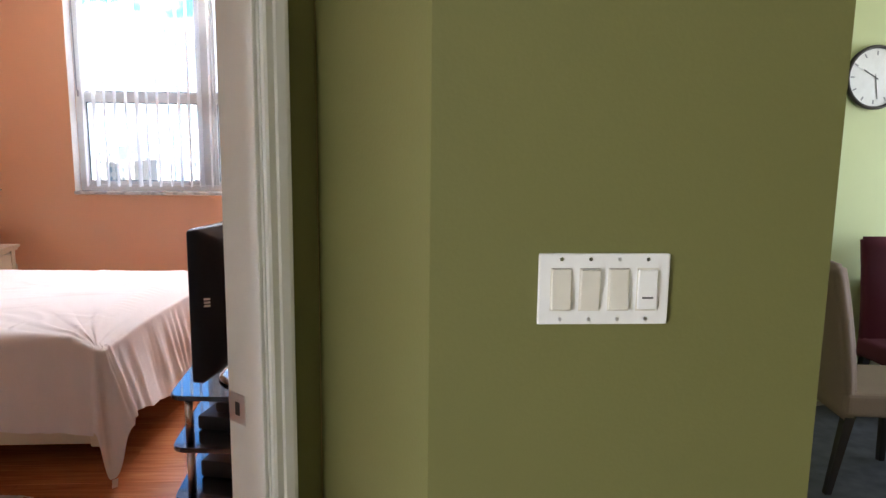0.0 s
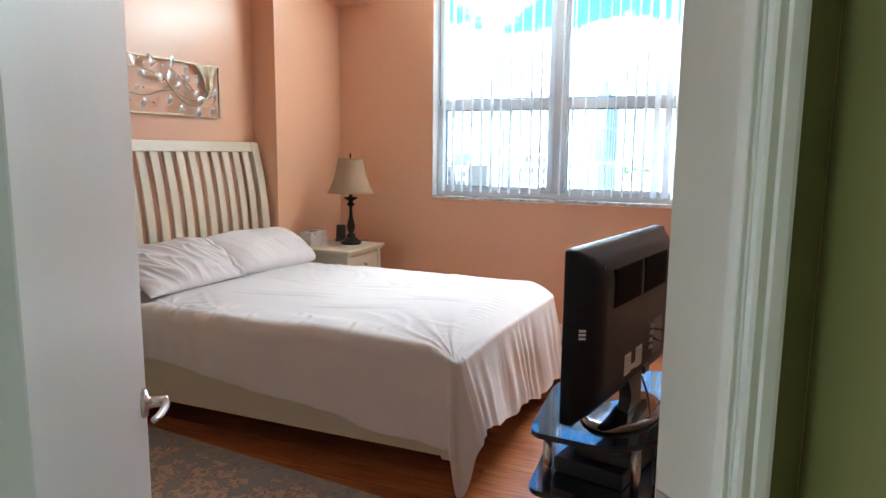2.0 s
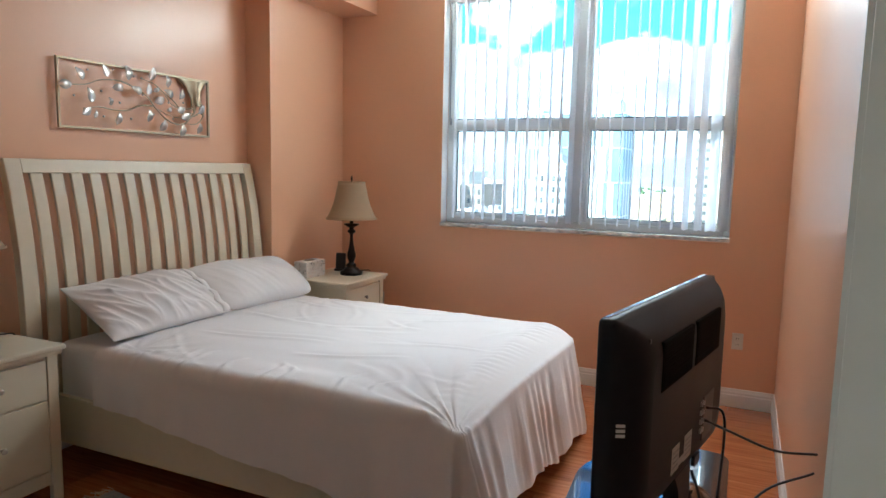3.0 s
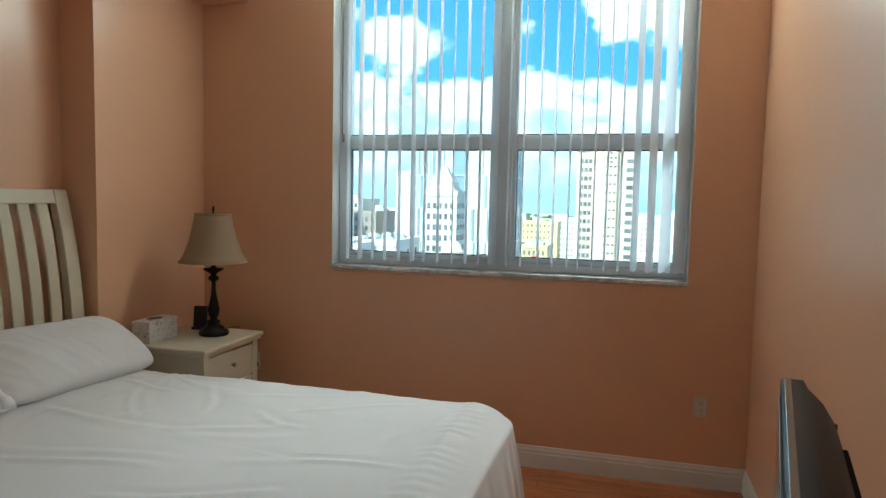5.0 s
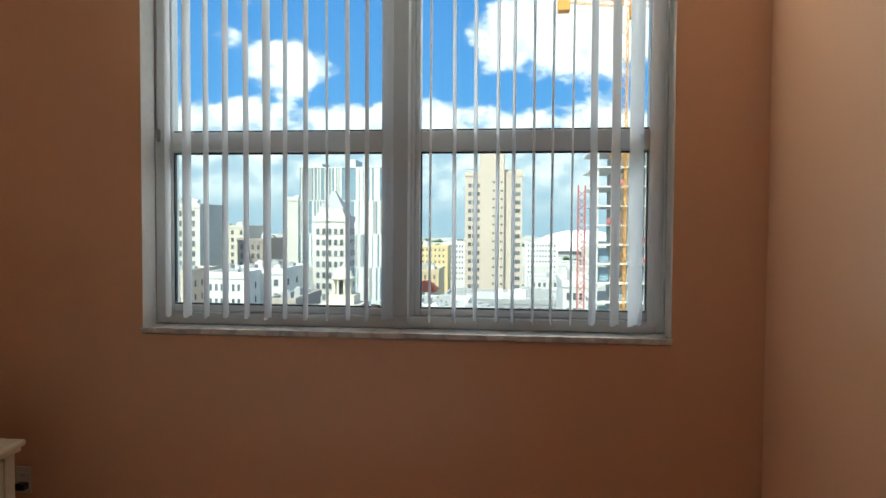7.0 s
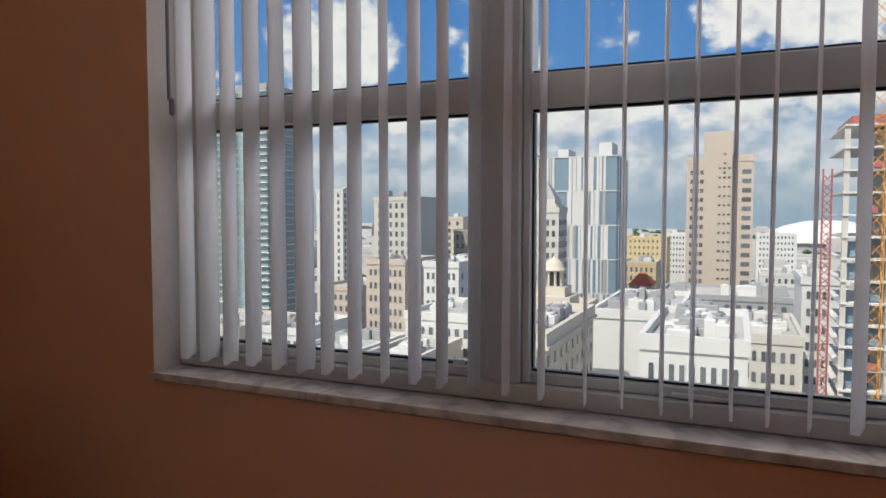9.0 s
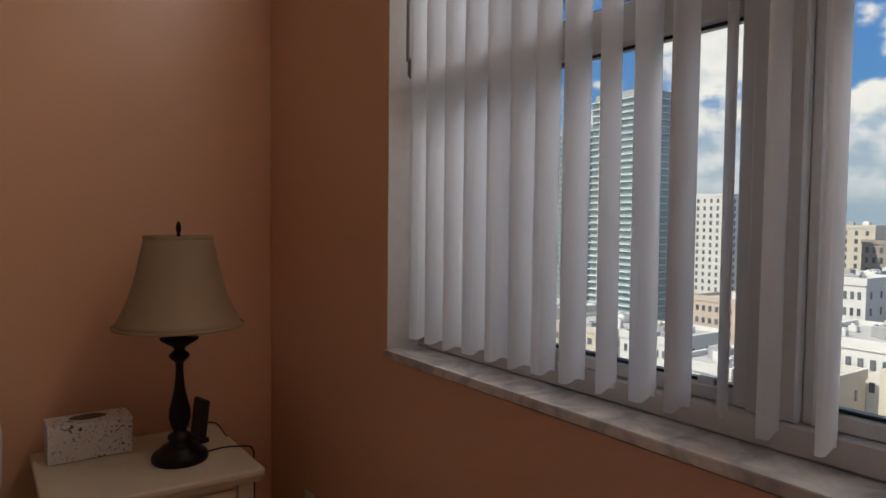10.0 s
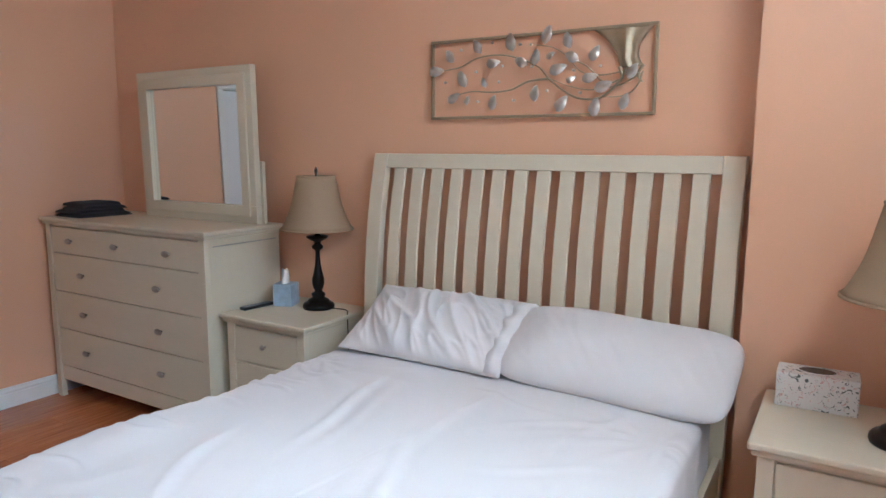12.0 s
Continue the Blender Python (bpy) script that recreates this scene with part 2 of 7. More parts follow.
def floral_mat():
    """White card printed with loose leaves and small blossoms."""
    m, nt, p, ln = base_mat("floral_card")
    co = nt.nodes.new("ShaderNodeTexCoord")
    n = nt.nodes.new("ShaderNodeTexNoise")
    n.inputs["Scale"].default_value, n.inputs["Detail"].default_value, n.inputs["Distortion"].default_value = 38, 2, 2.2
    ln.new(co.outputs["Object"], n.inputs["Vector"])
    r = ramp(nt, [(0.0, (0.05, 0.07, 0.06)), (0.35, (0.08, 0.10, 0.09)), (0.375, (0.70, 0.68, 0.65)), (0.64, (0.74, 0.72, 0.69)), (0.66, (0.55, 0.30, 0.27)), (0.72, (0.60, 0.42, 0.38))])
    ln.new(n.outputs["Fac"], r.inputs[0])
    ln.new(r.outputs[0], p.inputs["Base Color"])
    p.inputs["Roughness"].default_value = 0.5
    return m


FLORAL = floral_mat()
BLUE_CARD = surf("pale_blue_card", (0.36, 0.47, 0.58), 0.45, grain=30, vary=0.25, stain=14, stain_amt=0.25)
TISSUE = surf("white_tissue", (0.8, 0.8, 0.79), 0.9, grain=60, vary=0.04)
DARKCLOTH = surf("black_folded_cloth", (0.025, 0.025, 0.03), 0.9, grain=200, vary=0.25, bump=0.3)
FRINGE = surf("rug_fringe_cotton", (0.50, 0.43, 0.32), 0.95, grain=90, vary=0.2)
SWITCH = surf("ivory_switch_plastic", (0.66, 0.63, 0.55), 0.35, grain=90, vary=0.03)
OUTLET = surf("white_outlet_plastic", (0.72, 0.70, 0.66), 0.4, grain=90, vary=0.03)
LINEN = surf("beige_upholstery", (0.27, 0.205, 0.175), 0.9, grain=160, vary=0.12, bump=0.3)
BURGUNDY = surf("burgundy_upholstery", (0.10, 0.012, 0.03), 0.85, grain=160, vary=0.12, bump=0.3)
DARKWOOD = surf("dark_wood", (0.02, 0.014, 0.012), 0.35, grain=20, vary=0.3, stretch=(1, 1, 0.1))
TILE = surf("beige_stone_tile", (0.34, 0.27, 0.20), 0.35, grain=14, vary=0.12, stain=3, stain_amt=0.12, per_object=0.08)
HALLRUG = surf("charcoal_patterned_rug", (0.07, 0.075, 0.085), 0.95, grain=14, vary=0.6, stain=5, stain_amt=0.4, bump=0.3)

# ---- helpers for meshes ----
def part(name, bm, material, parent=None, label=""):
    """One mesh object from a bmesh, under a thing or a part."""
    me = bpy.data.meshes.new(name)
    bm.normal_update()
    bm.to_mesh(me)
    bm.free()
    for mm in (material if isinstance(material, (list, tuple)) else [material]):
        me.materials.append(mm)
    ob = new(name, me)
    ob.parent = parent
    if label:
        ob["label"] = label
    return ob


def thing(name, m, label, category, group="", kind=""):
    ob = new(name)
    ob.empty_display_size = 0.1
    ob.matrix_basis = m
    return tagged(ob, label, category, group, kind)


def smooth(ob, on=True):
    for f in ob.data.polygons:
        f.use_smooth = on
    return ob


def box_bm(x0, x1, y0, y1, z0, z1, bevel=0.0, seg=2, bm=None):
    bm2 = bmesh.new()
    bmesh.ops.create_cube(bm2, size=1)
    for v in bm2.verts:
        v.co = Vector(((x0 + x1) / 2 + v.co.x * (x1 - x0), (y0 + y1) / 2 + v.co.y * (y1 - y0), (z0 + z1) / 2 + v.co.z * (z1 - z0)))
    if bevel:
        bmesh.ops.bevel(bm2, geom=bm2.edges[:], offset=bevel, segments=seg, affect="EDGES", profile=0.6)
    if bm is None:
        return bm2
    return merge(bm, bm2)


def merge(bm, other, m=None):
    """Adds other's faces to bm."""
    if m is not None:
        bmesh.ops.transform(other, matrix=m, verts=other.verts[:])
    me = bpy.data.meshes.new("tmp")
    other.to_mesh(me)
    other.free()
    bm.from_mesh(me)
    bpy.data.meshes.remove(me)
    return bm


def prism_bm(pts, z0, z1):
    """A solid from a plan outline (counter-clockwise)."""
    bm = bmesh.new()
    lo = [bm.verts.new((x, y, z0)) for x, y in pts]
    hi = [bm.verts.new((x, y, z1)) for x, y in pts]
    n = len(pts)
    bm.faces.new(lo[::-1])
    bm.faces.new(hi)
    for i in range(n):
        bm.faces.new((lo[i], lo[(i + 1) % n], hi[(i + 1) % n], hi[i]))
    bmesh.ops.recalc_face_normals(bm, faces=bm.faces[:])
    return bm


def lathe_bm(profile, seg=32):
    """Turned shape from (radius, height) pairs."""
    bm = bmesh.new()
    rings = []
    for r, z in profile:
        if r < 1e-5:
            rings.append([bm.verts.new((0, 0, z))])
        else:
            rings.append([bm.verts.new((r * math.cos(2 * math.pi * i / seg), r * math.sin(2 * math.pi * i / seg), z)) for i in range(seg)])
    for a, b in zip(rings, rings[1:]):
        if len(a) == 1 and len(b) == 1:
            continue
        for i in range(seg):
            j = (i + 1) % seg
            if len(a) == 1:
                bm.faces.new((a[0], b[j], b[i]))
            elif len(b) == 1:
                bm.faces.new((a[i], a[j], b[0]))
            else:
                bm.faces.new((a[i], a[j], b[j], b[i]))
    bmesh.ops.recalc_face_normals(bm, faces=bm.faces[:])
    return bm


def tube_bm(points, radius, seg=8, taper=None):
    """A round rod along points."""
    bm = bmesh.new()
    pts = [Vector(p) for p in points]
    rings = []
    for i, p in enumerate(pts):
        d = (pts[min(i + 1, len(pts) - 1)] - pts[max(i - 1, 0)]).normalized()
        up = Vector((0, 0, 1)) if abs(d.z) < 0.9 else Vector((1, 0, 0))
        a = d.cross(up).normalized()
        b = d.cross(a)
        r = radius * (taper(i / (len(pts) - 1)) if taper else 1)
        rings.append([bm.verts.new(p + r * (math.cos(2 * math.pi * k / seg) * a + math.sin(2 * math.pi * k / seg) * b)) for k in range(seg)])
    for a, b in zip(rings, rings[1:]):
        for k in range(seg):
            bm.faces.new((a[k], a[(k + 1) % seg], b[(k + 1) % seg], b[k]))
    bm.faces.new(rings[0][::-1])
    bm.faces.new(rings[-1])
    bmesh.ops.recalc_face_normals(bm, faces=bm.faces[:])
    return bm


def spline(pts, n=10):
    """Catmull-Rom through pts."""
    pts = [Vector(p) for p in pts]
    ext = [2 * pts[0] - pts[1]] + pts + [2 * pts[-1] - pts[-2]]
    out = []
    for i in range(len(pts) - 1):
        a, b, c, d = ext[i:i + 4]
        for k in range(n):
            t = k / n
            out.append(0.5 * (2 * b + (c - a) * t + (2 * a - 5 * b + 4 * c - d) * t * t + (3 * b - a - 3 * c + d) * t ** 3))
    out.append(pts[-1])
    return out


# ---- plan ----
WX0, WX1 = -3.56, 0.082        # headboard wall, east wall
WY0, WY1 = 0.44, 5.50         # south wall, window wall
CEIL_Z = 3.05
COL_X, COL_Y = -3.34, 4.55    # column in the north-west corner
WIN = (-2.41, -0.265, 1.16, 2.95)   # opening in the window wall
WALL_T = 0.20
DL = Vector((-0.70, 0.53))    # hinge-side jamb of the bedroom door
DA = radians(47.0)
DU, DN = Vector((math.cos(DA), math.sin(DA))), Vector((-math.sin(DA), math.cos(DA)))
DOOR_W, DOOR_H = 0.905, 2.06


def dp(u, n):
    p = DL + u * DU + n * DN
    return (p.x, p.y)


def structure(name, bm, mat, label="", cat="wall"):
    return tagged(part(name, bm, mat), label or name, cat, kind="structure")


# bedroom shell
structure("wall_west", box_bm(WX0 - 0.15, WX0, WY0 - 0.15, WY1 + WALL_T, 0, CEIL_Z), ORANGE, "plain orange painted wall behind the headboard")
structure("wall_column", box_bm(WX0 + 0.001, COL_X, COL_Y, WY1 - 0.001, 0, CEIL_Z), ORANGE, "orange painted column in the corner by the window")
structure("soffit", box_bm(WX0 + 0.002, -3.01, WY0 + 0.002, WY1 - 0.002, 2.82, CEIL_Z), ORANGE, "orange painted soffit under the ceiling above the headboard wall")
wn = box_bm(WX0, WIN[0], WY1, WY1 + WALL_T, 0, CEIL_Z)
box_bm(WIN[1], WX1 + 0.15, WY1, WY1 + WALL_T, 0, CEIL_Z, bm=wn)
box_bm(WIN[0], WIN[1], WY1, WY1 + WALL_T, 0, WIN[2] - 0.03, bm=wn)
box_bm(WIN[0], WIN[1], WY1, WY1 + WALL_T, WIN[3], CEIL_Z, bm=wn)
structure("wall_north", wn, ORANGE, "orange painted wall with the wide window")
e0 = dp(1.179, 0.03)
structure("wall_east", prism_bm([(WX1, e0[1]), (WX1 + 0.10, e0[1]), (WX1 + 0.10, WY1 - 0.001), (WX1, WY1 - 0.001)], 0, CEIL_Z), ORANGE, "orange painted wall beside the television")
CX0, CX1 = -2.26, -1.45       # closet door in the south wall
ws = box_bm(WX0, CX0 - 0.02, WY0 - 0.10, WY0, 0, CEIL_Z)
box_bm(CX1 + 0.02, -0.79, WY0 - 0.10, WY0, 0, CEIL_Z, bm=ws)
box_bm(CX0 - 0.02, CX1 + 0.02, WY0 - 0.10, WY0, 2.08, CEIL_Z, bm=ws)
structure("wall_south", ws, ORANGE, "orange painted wall beside the dresser")
ds = prism_bm([dp(-0.14, -0.04), dp(-0.02, -0.04), dp(-0.02, 0.03), dp(-0.14, 0.03)], 0, CEIL_Z)
merge(ds, prism_bm([dp(DOOR_W + 0.02, -0.04), dp(1.215, -0.04), dp(1.179, 0.03), dp(DOOR_W + 0.02, 0.03)], 0, CEIL_Z))
merge(ds, prism_bm([dp(-0.02, -0.04), dp(DOOR_W + 0.02, -0.04), dp(DOOR_W + 0.02, 0.03), dp(-0.02, 0.03)], DOOR_H + 0.02, CEIL_Z))
structure("wall_diagonal", ds, ORANGE, "orange painted diagonal wall with the bedroom doorway")
# hall side
hs = prism_bm([dp(-0.9, -0.11), dp(-0.02, -0.11), dp(-0.02, -0.041), dp(-0.9, -0.041)], 0, CEIL_Z)
merge(hs, prism_bm([dp(DOOR_W + 0.02, -0.11), dp(1.053, -0.11), dp(1.10, -0.041), dp(DOOR_W + 0.02, -0.041)], 0, CEIL_Z))
merge(hs, prism_bm([dp(-0.02, -0.11), dp(DOOR_W + 0.02, -0.11), dp(DOOR_W + 0.02, -0.041), dp(-0.02, -0.041)], DOOR_H + 0.02, CEIL_Z))
structure("wall_hall_diagonal", hs, GREEN, "olive green wall around the bedroom door")
HC0, HC1 = (0.325, 0.756), (0.972, 0.756)
rt = prism_bm([dp(1.053, -0.111), HC0, HC1, (0.972, 3.6), (0.88, 3.6), (0.88, 0.88), (0.40, 0.88), (0.17, 1.27)], 0, CEIL_Z)
structure("wall_hall", rt, GREEN, "olive green hall wall with the switch plate")
structure("wall_dining", box_bm(0.88, 5.2, 3.601, 3.72, 0, CEIL_Z), PALE_GREEN, "pale green dining room wall")
# unseen wall; its opening is made for the lamp that lights the dining wall
de = box_bm(5.2, 5.3, -4.2, 0.9, 0, CEIL_Z)
box_bm(5.2, 5.3, 3.2, 3.72, 0, CEIL_Z, bm=de)
box_bm(5.2, 5.3, 0.9, 3.2, 0, 0.5, bm=de)
box_bm(5.2, 5.3, 0.9, 3.2, 2.6, CEIL_Z, bm=de)
structure("wall_dining_east", de, PALE_GREEN, "pale green unseen wall with an added lamp opening")
# unseen walls added to enclose the hall, dark green to cut bounced light
structure("wall_living_west", prism_bm([dp(-0.9, -0.11), dp(-0.9, -0.02), (-2.6, -0.10), (-2.6, -0.22)], 0, CEIL_Z), GREEN, "olive green unseen wall closing the living area")
sw = box_bm(-2.7, -2.6, -4.2, -2.2, 0, CEIL_Z)
box_bm(-2.7, -2.6, -0.4, -0.10, 0, CEIL_Z, bm=sw)
box_bm(-2.7, -2.6, -2.2, -0.4, 0, 0.4, bm=sw)
box_bm(-2.7, -2.6, -2.2, -0.4, 2.6, CEIL_Z, bm=sw)
structure("wall_living_window", sw, GREEN, "olive green unseen living area wall with a window opening")
structure("wall_living_south", box_bm(-2.7, 5.3, -4.3, -4.2, 0, CEIL_Z), GREEN, "olive green unseen wall behind the living area")
structure("ceiling", box_bm(WX0 - 0.15, 5.3, -4.3, WY1 + WALL_T, CEIL_Z, CEIL_Z + 0.12), CEIL, "white painted ceiling", "ceiling")
structure("floor_slab", box_bm(WX0 - 0.15, 5.3, -4.3, WY1 + WALL_T, -0.3, -0.022), surf("concrete", (0.3, 0.3, 0.29), 0.8), "concrete slab under the floors", "floor")


# ---- doorway ----
def door_frame():
    """White jambs with stop, and casing on both faces of the diagonal wall."""
    t = thing("door_frame", Matrix.Translation((DL.x, DL.y, 0)) @ pose(0, 0, 0, 0, 0, 47), "white painted wooden door frame with moulded casing", "door frame", kind="structure")
    W, H = DOOR_W, DOOR_H
    part("jamb", box_bm(-0.02, -0.008, -0.112, 0.032, 0, H, 0.002, 1), WHITE, t)
    part("jamb", box_bm(W, W + 0.02, -0.112, 0.032, 0, H, 0.002, 1), WHITE, t)
    part("head_jamb", box_bm(-0.02, W + 0.02, -0.112, 0.032, H, H + 0.02, 0.002, 1), WHITE, t)
    st = box_bm(-0.008, 0.001, -0.110, -0.090, 0, H - 0.011, 0.002, 1)
    part("door_stop", st, WHITE, t)
    part("door_stop", box_bm(W - 0.011, W, -0.110, -0.088, 0, H - 0.011, 0.002, 1), WHITE, t)
    prof = [(0.0, 0.0), (0.0, 0.009), (0.006, 0.013), (0.022, 0.013), (0.026, 0.017), (0.045, 0.021), (0.053, 0.021), (0.057, 0.017), (0.057, 0.0)]
    for side, y0 in ((-1, -0.112), (1, 0.032)):
        for u0, d in ((-0.013, -1), (W + 0.006, 1)):
            bm = bmesh.new()
            lo = [bm.verts.new((u0 + d * a, y0 + side * b, 0)) for a, b in prof]
            hi = [bm.verts.new((u0 + d * a, y0 + side * b, H + 0.06)) for a, b in prof]
            for i in range(len(prof) - 1):
                bm.faces.new((lo[i], lo[i + 1], hi[i + 1], hi[i]))
            bm.faces.new(hi)
            bmesh.ops.recalc_face_normals(bm, faces=bm.faces[:])
            part("casing", bm, WHITE, t)
        part("head_casing", box_bm(-0.07, W + 0.07, min(y0, y0 + side * 0.019), max(y0, y0 + side * 0.019), H + 0.006, H + 0.07, 0.004), WHITE, t)
    # strike plate
    sp = part("strike_plate", box_bm(W - 0.0025, W - 0.0005, -0.032, 0.03, 0.930, 1.000, 0.001, 1), STEEL, t, "worn brushed steel strike plate")
    # black patch on the plate stands in for the shade inside the hole
    part("latch_hole", box_bm(W - 0.0035, W - 0.002, -0.012, 0.004, 0.950, 0.980), BLACK, sp, "black patch for the latch hole's shade")


door_frame()


def bedroom_door():
    t = thing("door_1", Matrix.Translation((*dp(0.002, -0.040), 0)) @ pose(0, 0, 0, 0, 0, 130.5), "white painted flush bedroom door standing open", "door", kind="structure")
    part("door_leaf", box_bm(0.004, 0.84, -0.044, -0.009, 0.012, 2.045, 0.002, 1), DOOR_WHITE, t)
    for z in (0.28, 1.12, 1.86):
        # leaf plate on the hinge edge, with its rounded corners, and the knuckle
        bm = bmesh.new()
        pts = []
        for cy, cz, a0 in ((0.028, 0.034, 0), (0.028, -0.034, -90)):
            for k in range(7):
                a = radians(a0 + 90 - k * 15)
                pts.append((cy + 0.016 * math.cos(a), cz + 0.016 * math.sin(a)))
        pts += [(0.0, -0.05), (0.0, 0.05)]
        lo = [bm.verts.new((0.004, -y, z + zz)) for y, zz in pts]
        hi = [bm.verts.new((0.0015, -y, z + zz)) for y, zz in pts]
        bm.faces.new(lo)
        bm.faces.new(hi)
        for i in range(len(pts)):
            bm.faces.new((lo[i], lo[(i + 1) % len(pts)], hi[(i + 1) % len(pts)], hi[i]))
        bmesh.ops.recalc_face_normals(bm, faces=bm.faces[:])
        hg = part("hinge", bm, WHITE, t, "painted-over butt hinge leaf")
        part("knuckle", tube_bm([(0.0, 0.006, z - 0.05), (0.0, 0.006, z + 0.05)], 0.0065, 12), WHITE, hg)
        for yy, zz in ((0.02, 0.036), (0.033, 0.0), (0.02, -0.036)):
            part("screw", tube_bm([(0.0016, -yy, z + zz), (0.0006, -yy, z + zz)], 0.0035, 10), NICKEL, hg)
    for side in (-1, 1):
        y = -0.044 if side < 0 else -0.009
        h = part("door_handle", lathe_bm([(0, 0.0), (0.031, 0.0), (0.032, 0.004), (0.028, 0.010), (0.013, 0.013), (0.0115, 0.022), (0.0115, 0.05), (0.0, 0.052)], 28), STEEL, t, "satin steel lever handle on a round rose")
        h.matrix_basis = pose(0.78, y, 1.01, 90 if side < 0 else -90, 0, 0)
        smooth(h)
        lev = spline([(0, 0, 0.042), (-0.02, 0.0, 0.047), (-0.06, 0.002, 0.046), (-0.10, 0.004, 0.040), (-0.118, 0.005, 0.034)], 6)
        lv = part("lever", tube_bm(lev, 0.0085, 10, lambda s: 1.15 - 0.35 * s), STEEL, h)
        smooth(lv)
    part("latch_plate", box_bm(0.8395, 0.8415, -0.034, -0.010, 0.98, 1.04, 0.0005, 1), STEEL, t)


bedroom_door()


def closet_door():
    t = thing("door_2", Matrix.Translation((CX0, WY0, 0)), "closed white painted closet door in the orange wall", "door", kind="structure")
    W = CX1 - CX0
    part("door_leaf", box_bm(0.003, W - 0.003, -0.075, -0.035, 0.01, 2.05, 0.002, 1), DOOR_WHITE, t)
    for u0, u1 in ((-0.02, 0), (W, W + 0.02)):
        part("jamb", box_bm(u0, u1, -0.10, 0.001, 0, 2.06, 0.001, 1), WHITE, t)
    part("head_jamb", box_bm(-0.02, W + 0.02, -0.10, 0.001, 2.06, 2.08, 0.001, 1), WHITE, t)
    for u0, u1 in ((-0.073, -0.008), (W + 0.008, W + 0.073)):
        part("casing", box_bm(u0, u1, 0.001, 0.018, 0, 2.065, 0.005, 2), WHITE, t)
    part("head_casing", box_bm(-0.073, W + 0.073, 0.001, 0.018, 2.066, 2.131, 0.005, 2), WHITE, t)
    h = part("door_knob", lathe_bm([(0, 0), (0.030, 0), (0.030, 0.006), (0.012, 0.012), (0.011, 0.035), (0.026, 0.045), (0.028, 0.058), (0.02, 0.068), (0, 0.07)], 24), STEEL, t, "satin steel knob")
    h.matrix_basis = pose(W - 0.06, -0.035, 1.0, -90, 0, 0)
    smooth(h)


closet_door()


# ---- window ----
def bar(name, x0, x1, y0, y1, z0, z1, parent, mat=ALU, bevel=0.004):
    return part(name, box_bm(x0, x1, y0, y1, z0, z1, bevel, 1), mat, parent)


def bedroom_window():
    t = thing("window_1", Matrix.Translation((0, 0, 0)), "wide white aluminium window with two sashes over the city", "window", kind="structure")
    x0, x1, z0, z1 = WIN
    z0 += 0.002
    ya, yb = 5.615, 5.685
    mx = -1.327
    # outer frame
    bar("frame_side", x0 + 0.002, x0 + 0.052, ya - 0.01, yb, z0, z1 - 0.002, t)
    bar("frame_side", x1 - 0.040, x1 - 0.002, ya - 0.01, yb, z0, z1 - 0.002, t)
    bar("frame_head", x0 + 0.053, x1 - 0.041, ya - 0.01, yb, z1 - 0.06, z1 - 0.002, t)
    bar("frame_sill", x0 + 0.053, x1 - 0.041, ya - 0.014, yb, z0, z0 + 0.05, t)
    bar("mullion", mx - 0.045, mx + 0.045, ya - 0.014, yb, z0 + 0.051, z1 - 0.061, t)
    for xa, xb in ((x0 + 0.053, mx - 0.046), (mx + 0.046, x1 - 0.041)):
        # sash: stiles, bottom rail, meeting rail, top rail
        bar("stile", xa, xa + 0.022, ya, yb - 0.01, z0 + 0.051, z1 - 0.061, t)
        bar("stile", xb - 0.030, xb, ya, yb - 0.01, z0 + 0.051, z1 - 0.061, t)
        bar("bottom_rail", xa + 0.023, xb - 0.031, ya + 0.004, yb - 0.012, z0 + 0.051, z0 + 0.080, t)
        bar("meeting_rail", xa + 0.023, xb - 0.031, ya - 0.006, yb - 0.012, 1.897, 1.982, t)
        bar("gasket", xa + 0.023, xb - 0.031, ya + 0.012, ya + 0.03, 1.889, 1.896, t, BLACK, 0.001)
        bar("gasket", xa + 0.023, xb - 0.031, ya + 0.012, ya + 0.03, 1.983, 1.990, t, BLACK, 0.001)
        bar("gasket", xa + 0.023, xb - 0.031, ya + 0.012, ya + 0.03, z0 + 0.081, z0 + 0.087, t, BLACK, 0.001)
        bar("gasket", xa + 0.0225, xa + 0.0275, ya + 0.012, ya + 0.03, z0 + 0.088, 1.888, t, BLACK, 0.001)
        bar("gasket", xb - 0.0355, xb - 0.0305, ya + 0.012, ya + 0.03, z0 + 0.088, 1.888, t, BLACK, 0.001)
        for za, zb in ((z0 + 0.082, 1.894), (1.985, z1 - 0.062)):
            g = part("pane", box_bm(xa + 0.02, xb - 0.028, ya + 0.022, ya + 0.026, za, zb), GLASS, t, "clear window pane")
            g.visible_shadow = False
        lk = part("sash_lock", box_bm(xb - 0.09, xb - 0.055, ya - 0.014, ya + 0.003, z0 + 0.083, z0 + 0.098, 0.003), STEEL, t)
        part("pull", box_bm(xa + 0.36, xa + 0.50, ya - 0.008, ya + 0.003, z0 + 0.055, z0 + 0.066, 0.003), ALU, t)
    structure("window_reveal", merge(merge(box_bm(x0, x0 + 0.0015, WY1 - 0.001, ya - 0.011, WIN[2], z1), box_bm(x1 - 0.0015, x1, WY1 - 0.001, ya - 0.011, WIN[2], z1)), box_bm(x0 + 0.0015, x1 - 0.0015, WY1 - 0.001, ya - 0.011, z1 - 0.0015, z1)), surf("white_reveal_paint", (0.76, 0.74, 0.71), 0.6, bump=0.1), "white painted window reveal", "window reveal")
    structure("window_sill", box_bm(x0 - 0.004, x1 + 0.004, WY1 - 0.012, ya + 0.05, WIN[2] - 0.024, WIN[2], 0.004), MARBLE, "grey white marble window sill", "window sill")


bedroom_window()


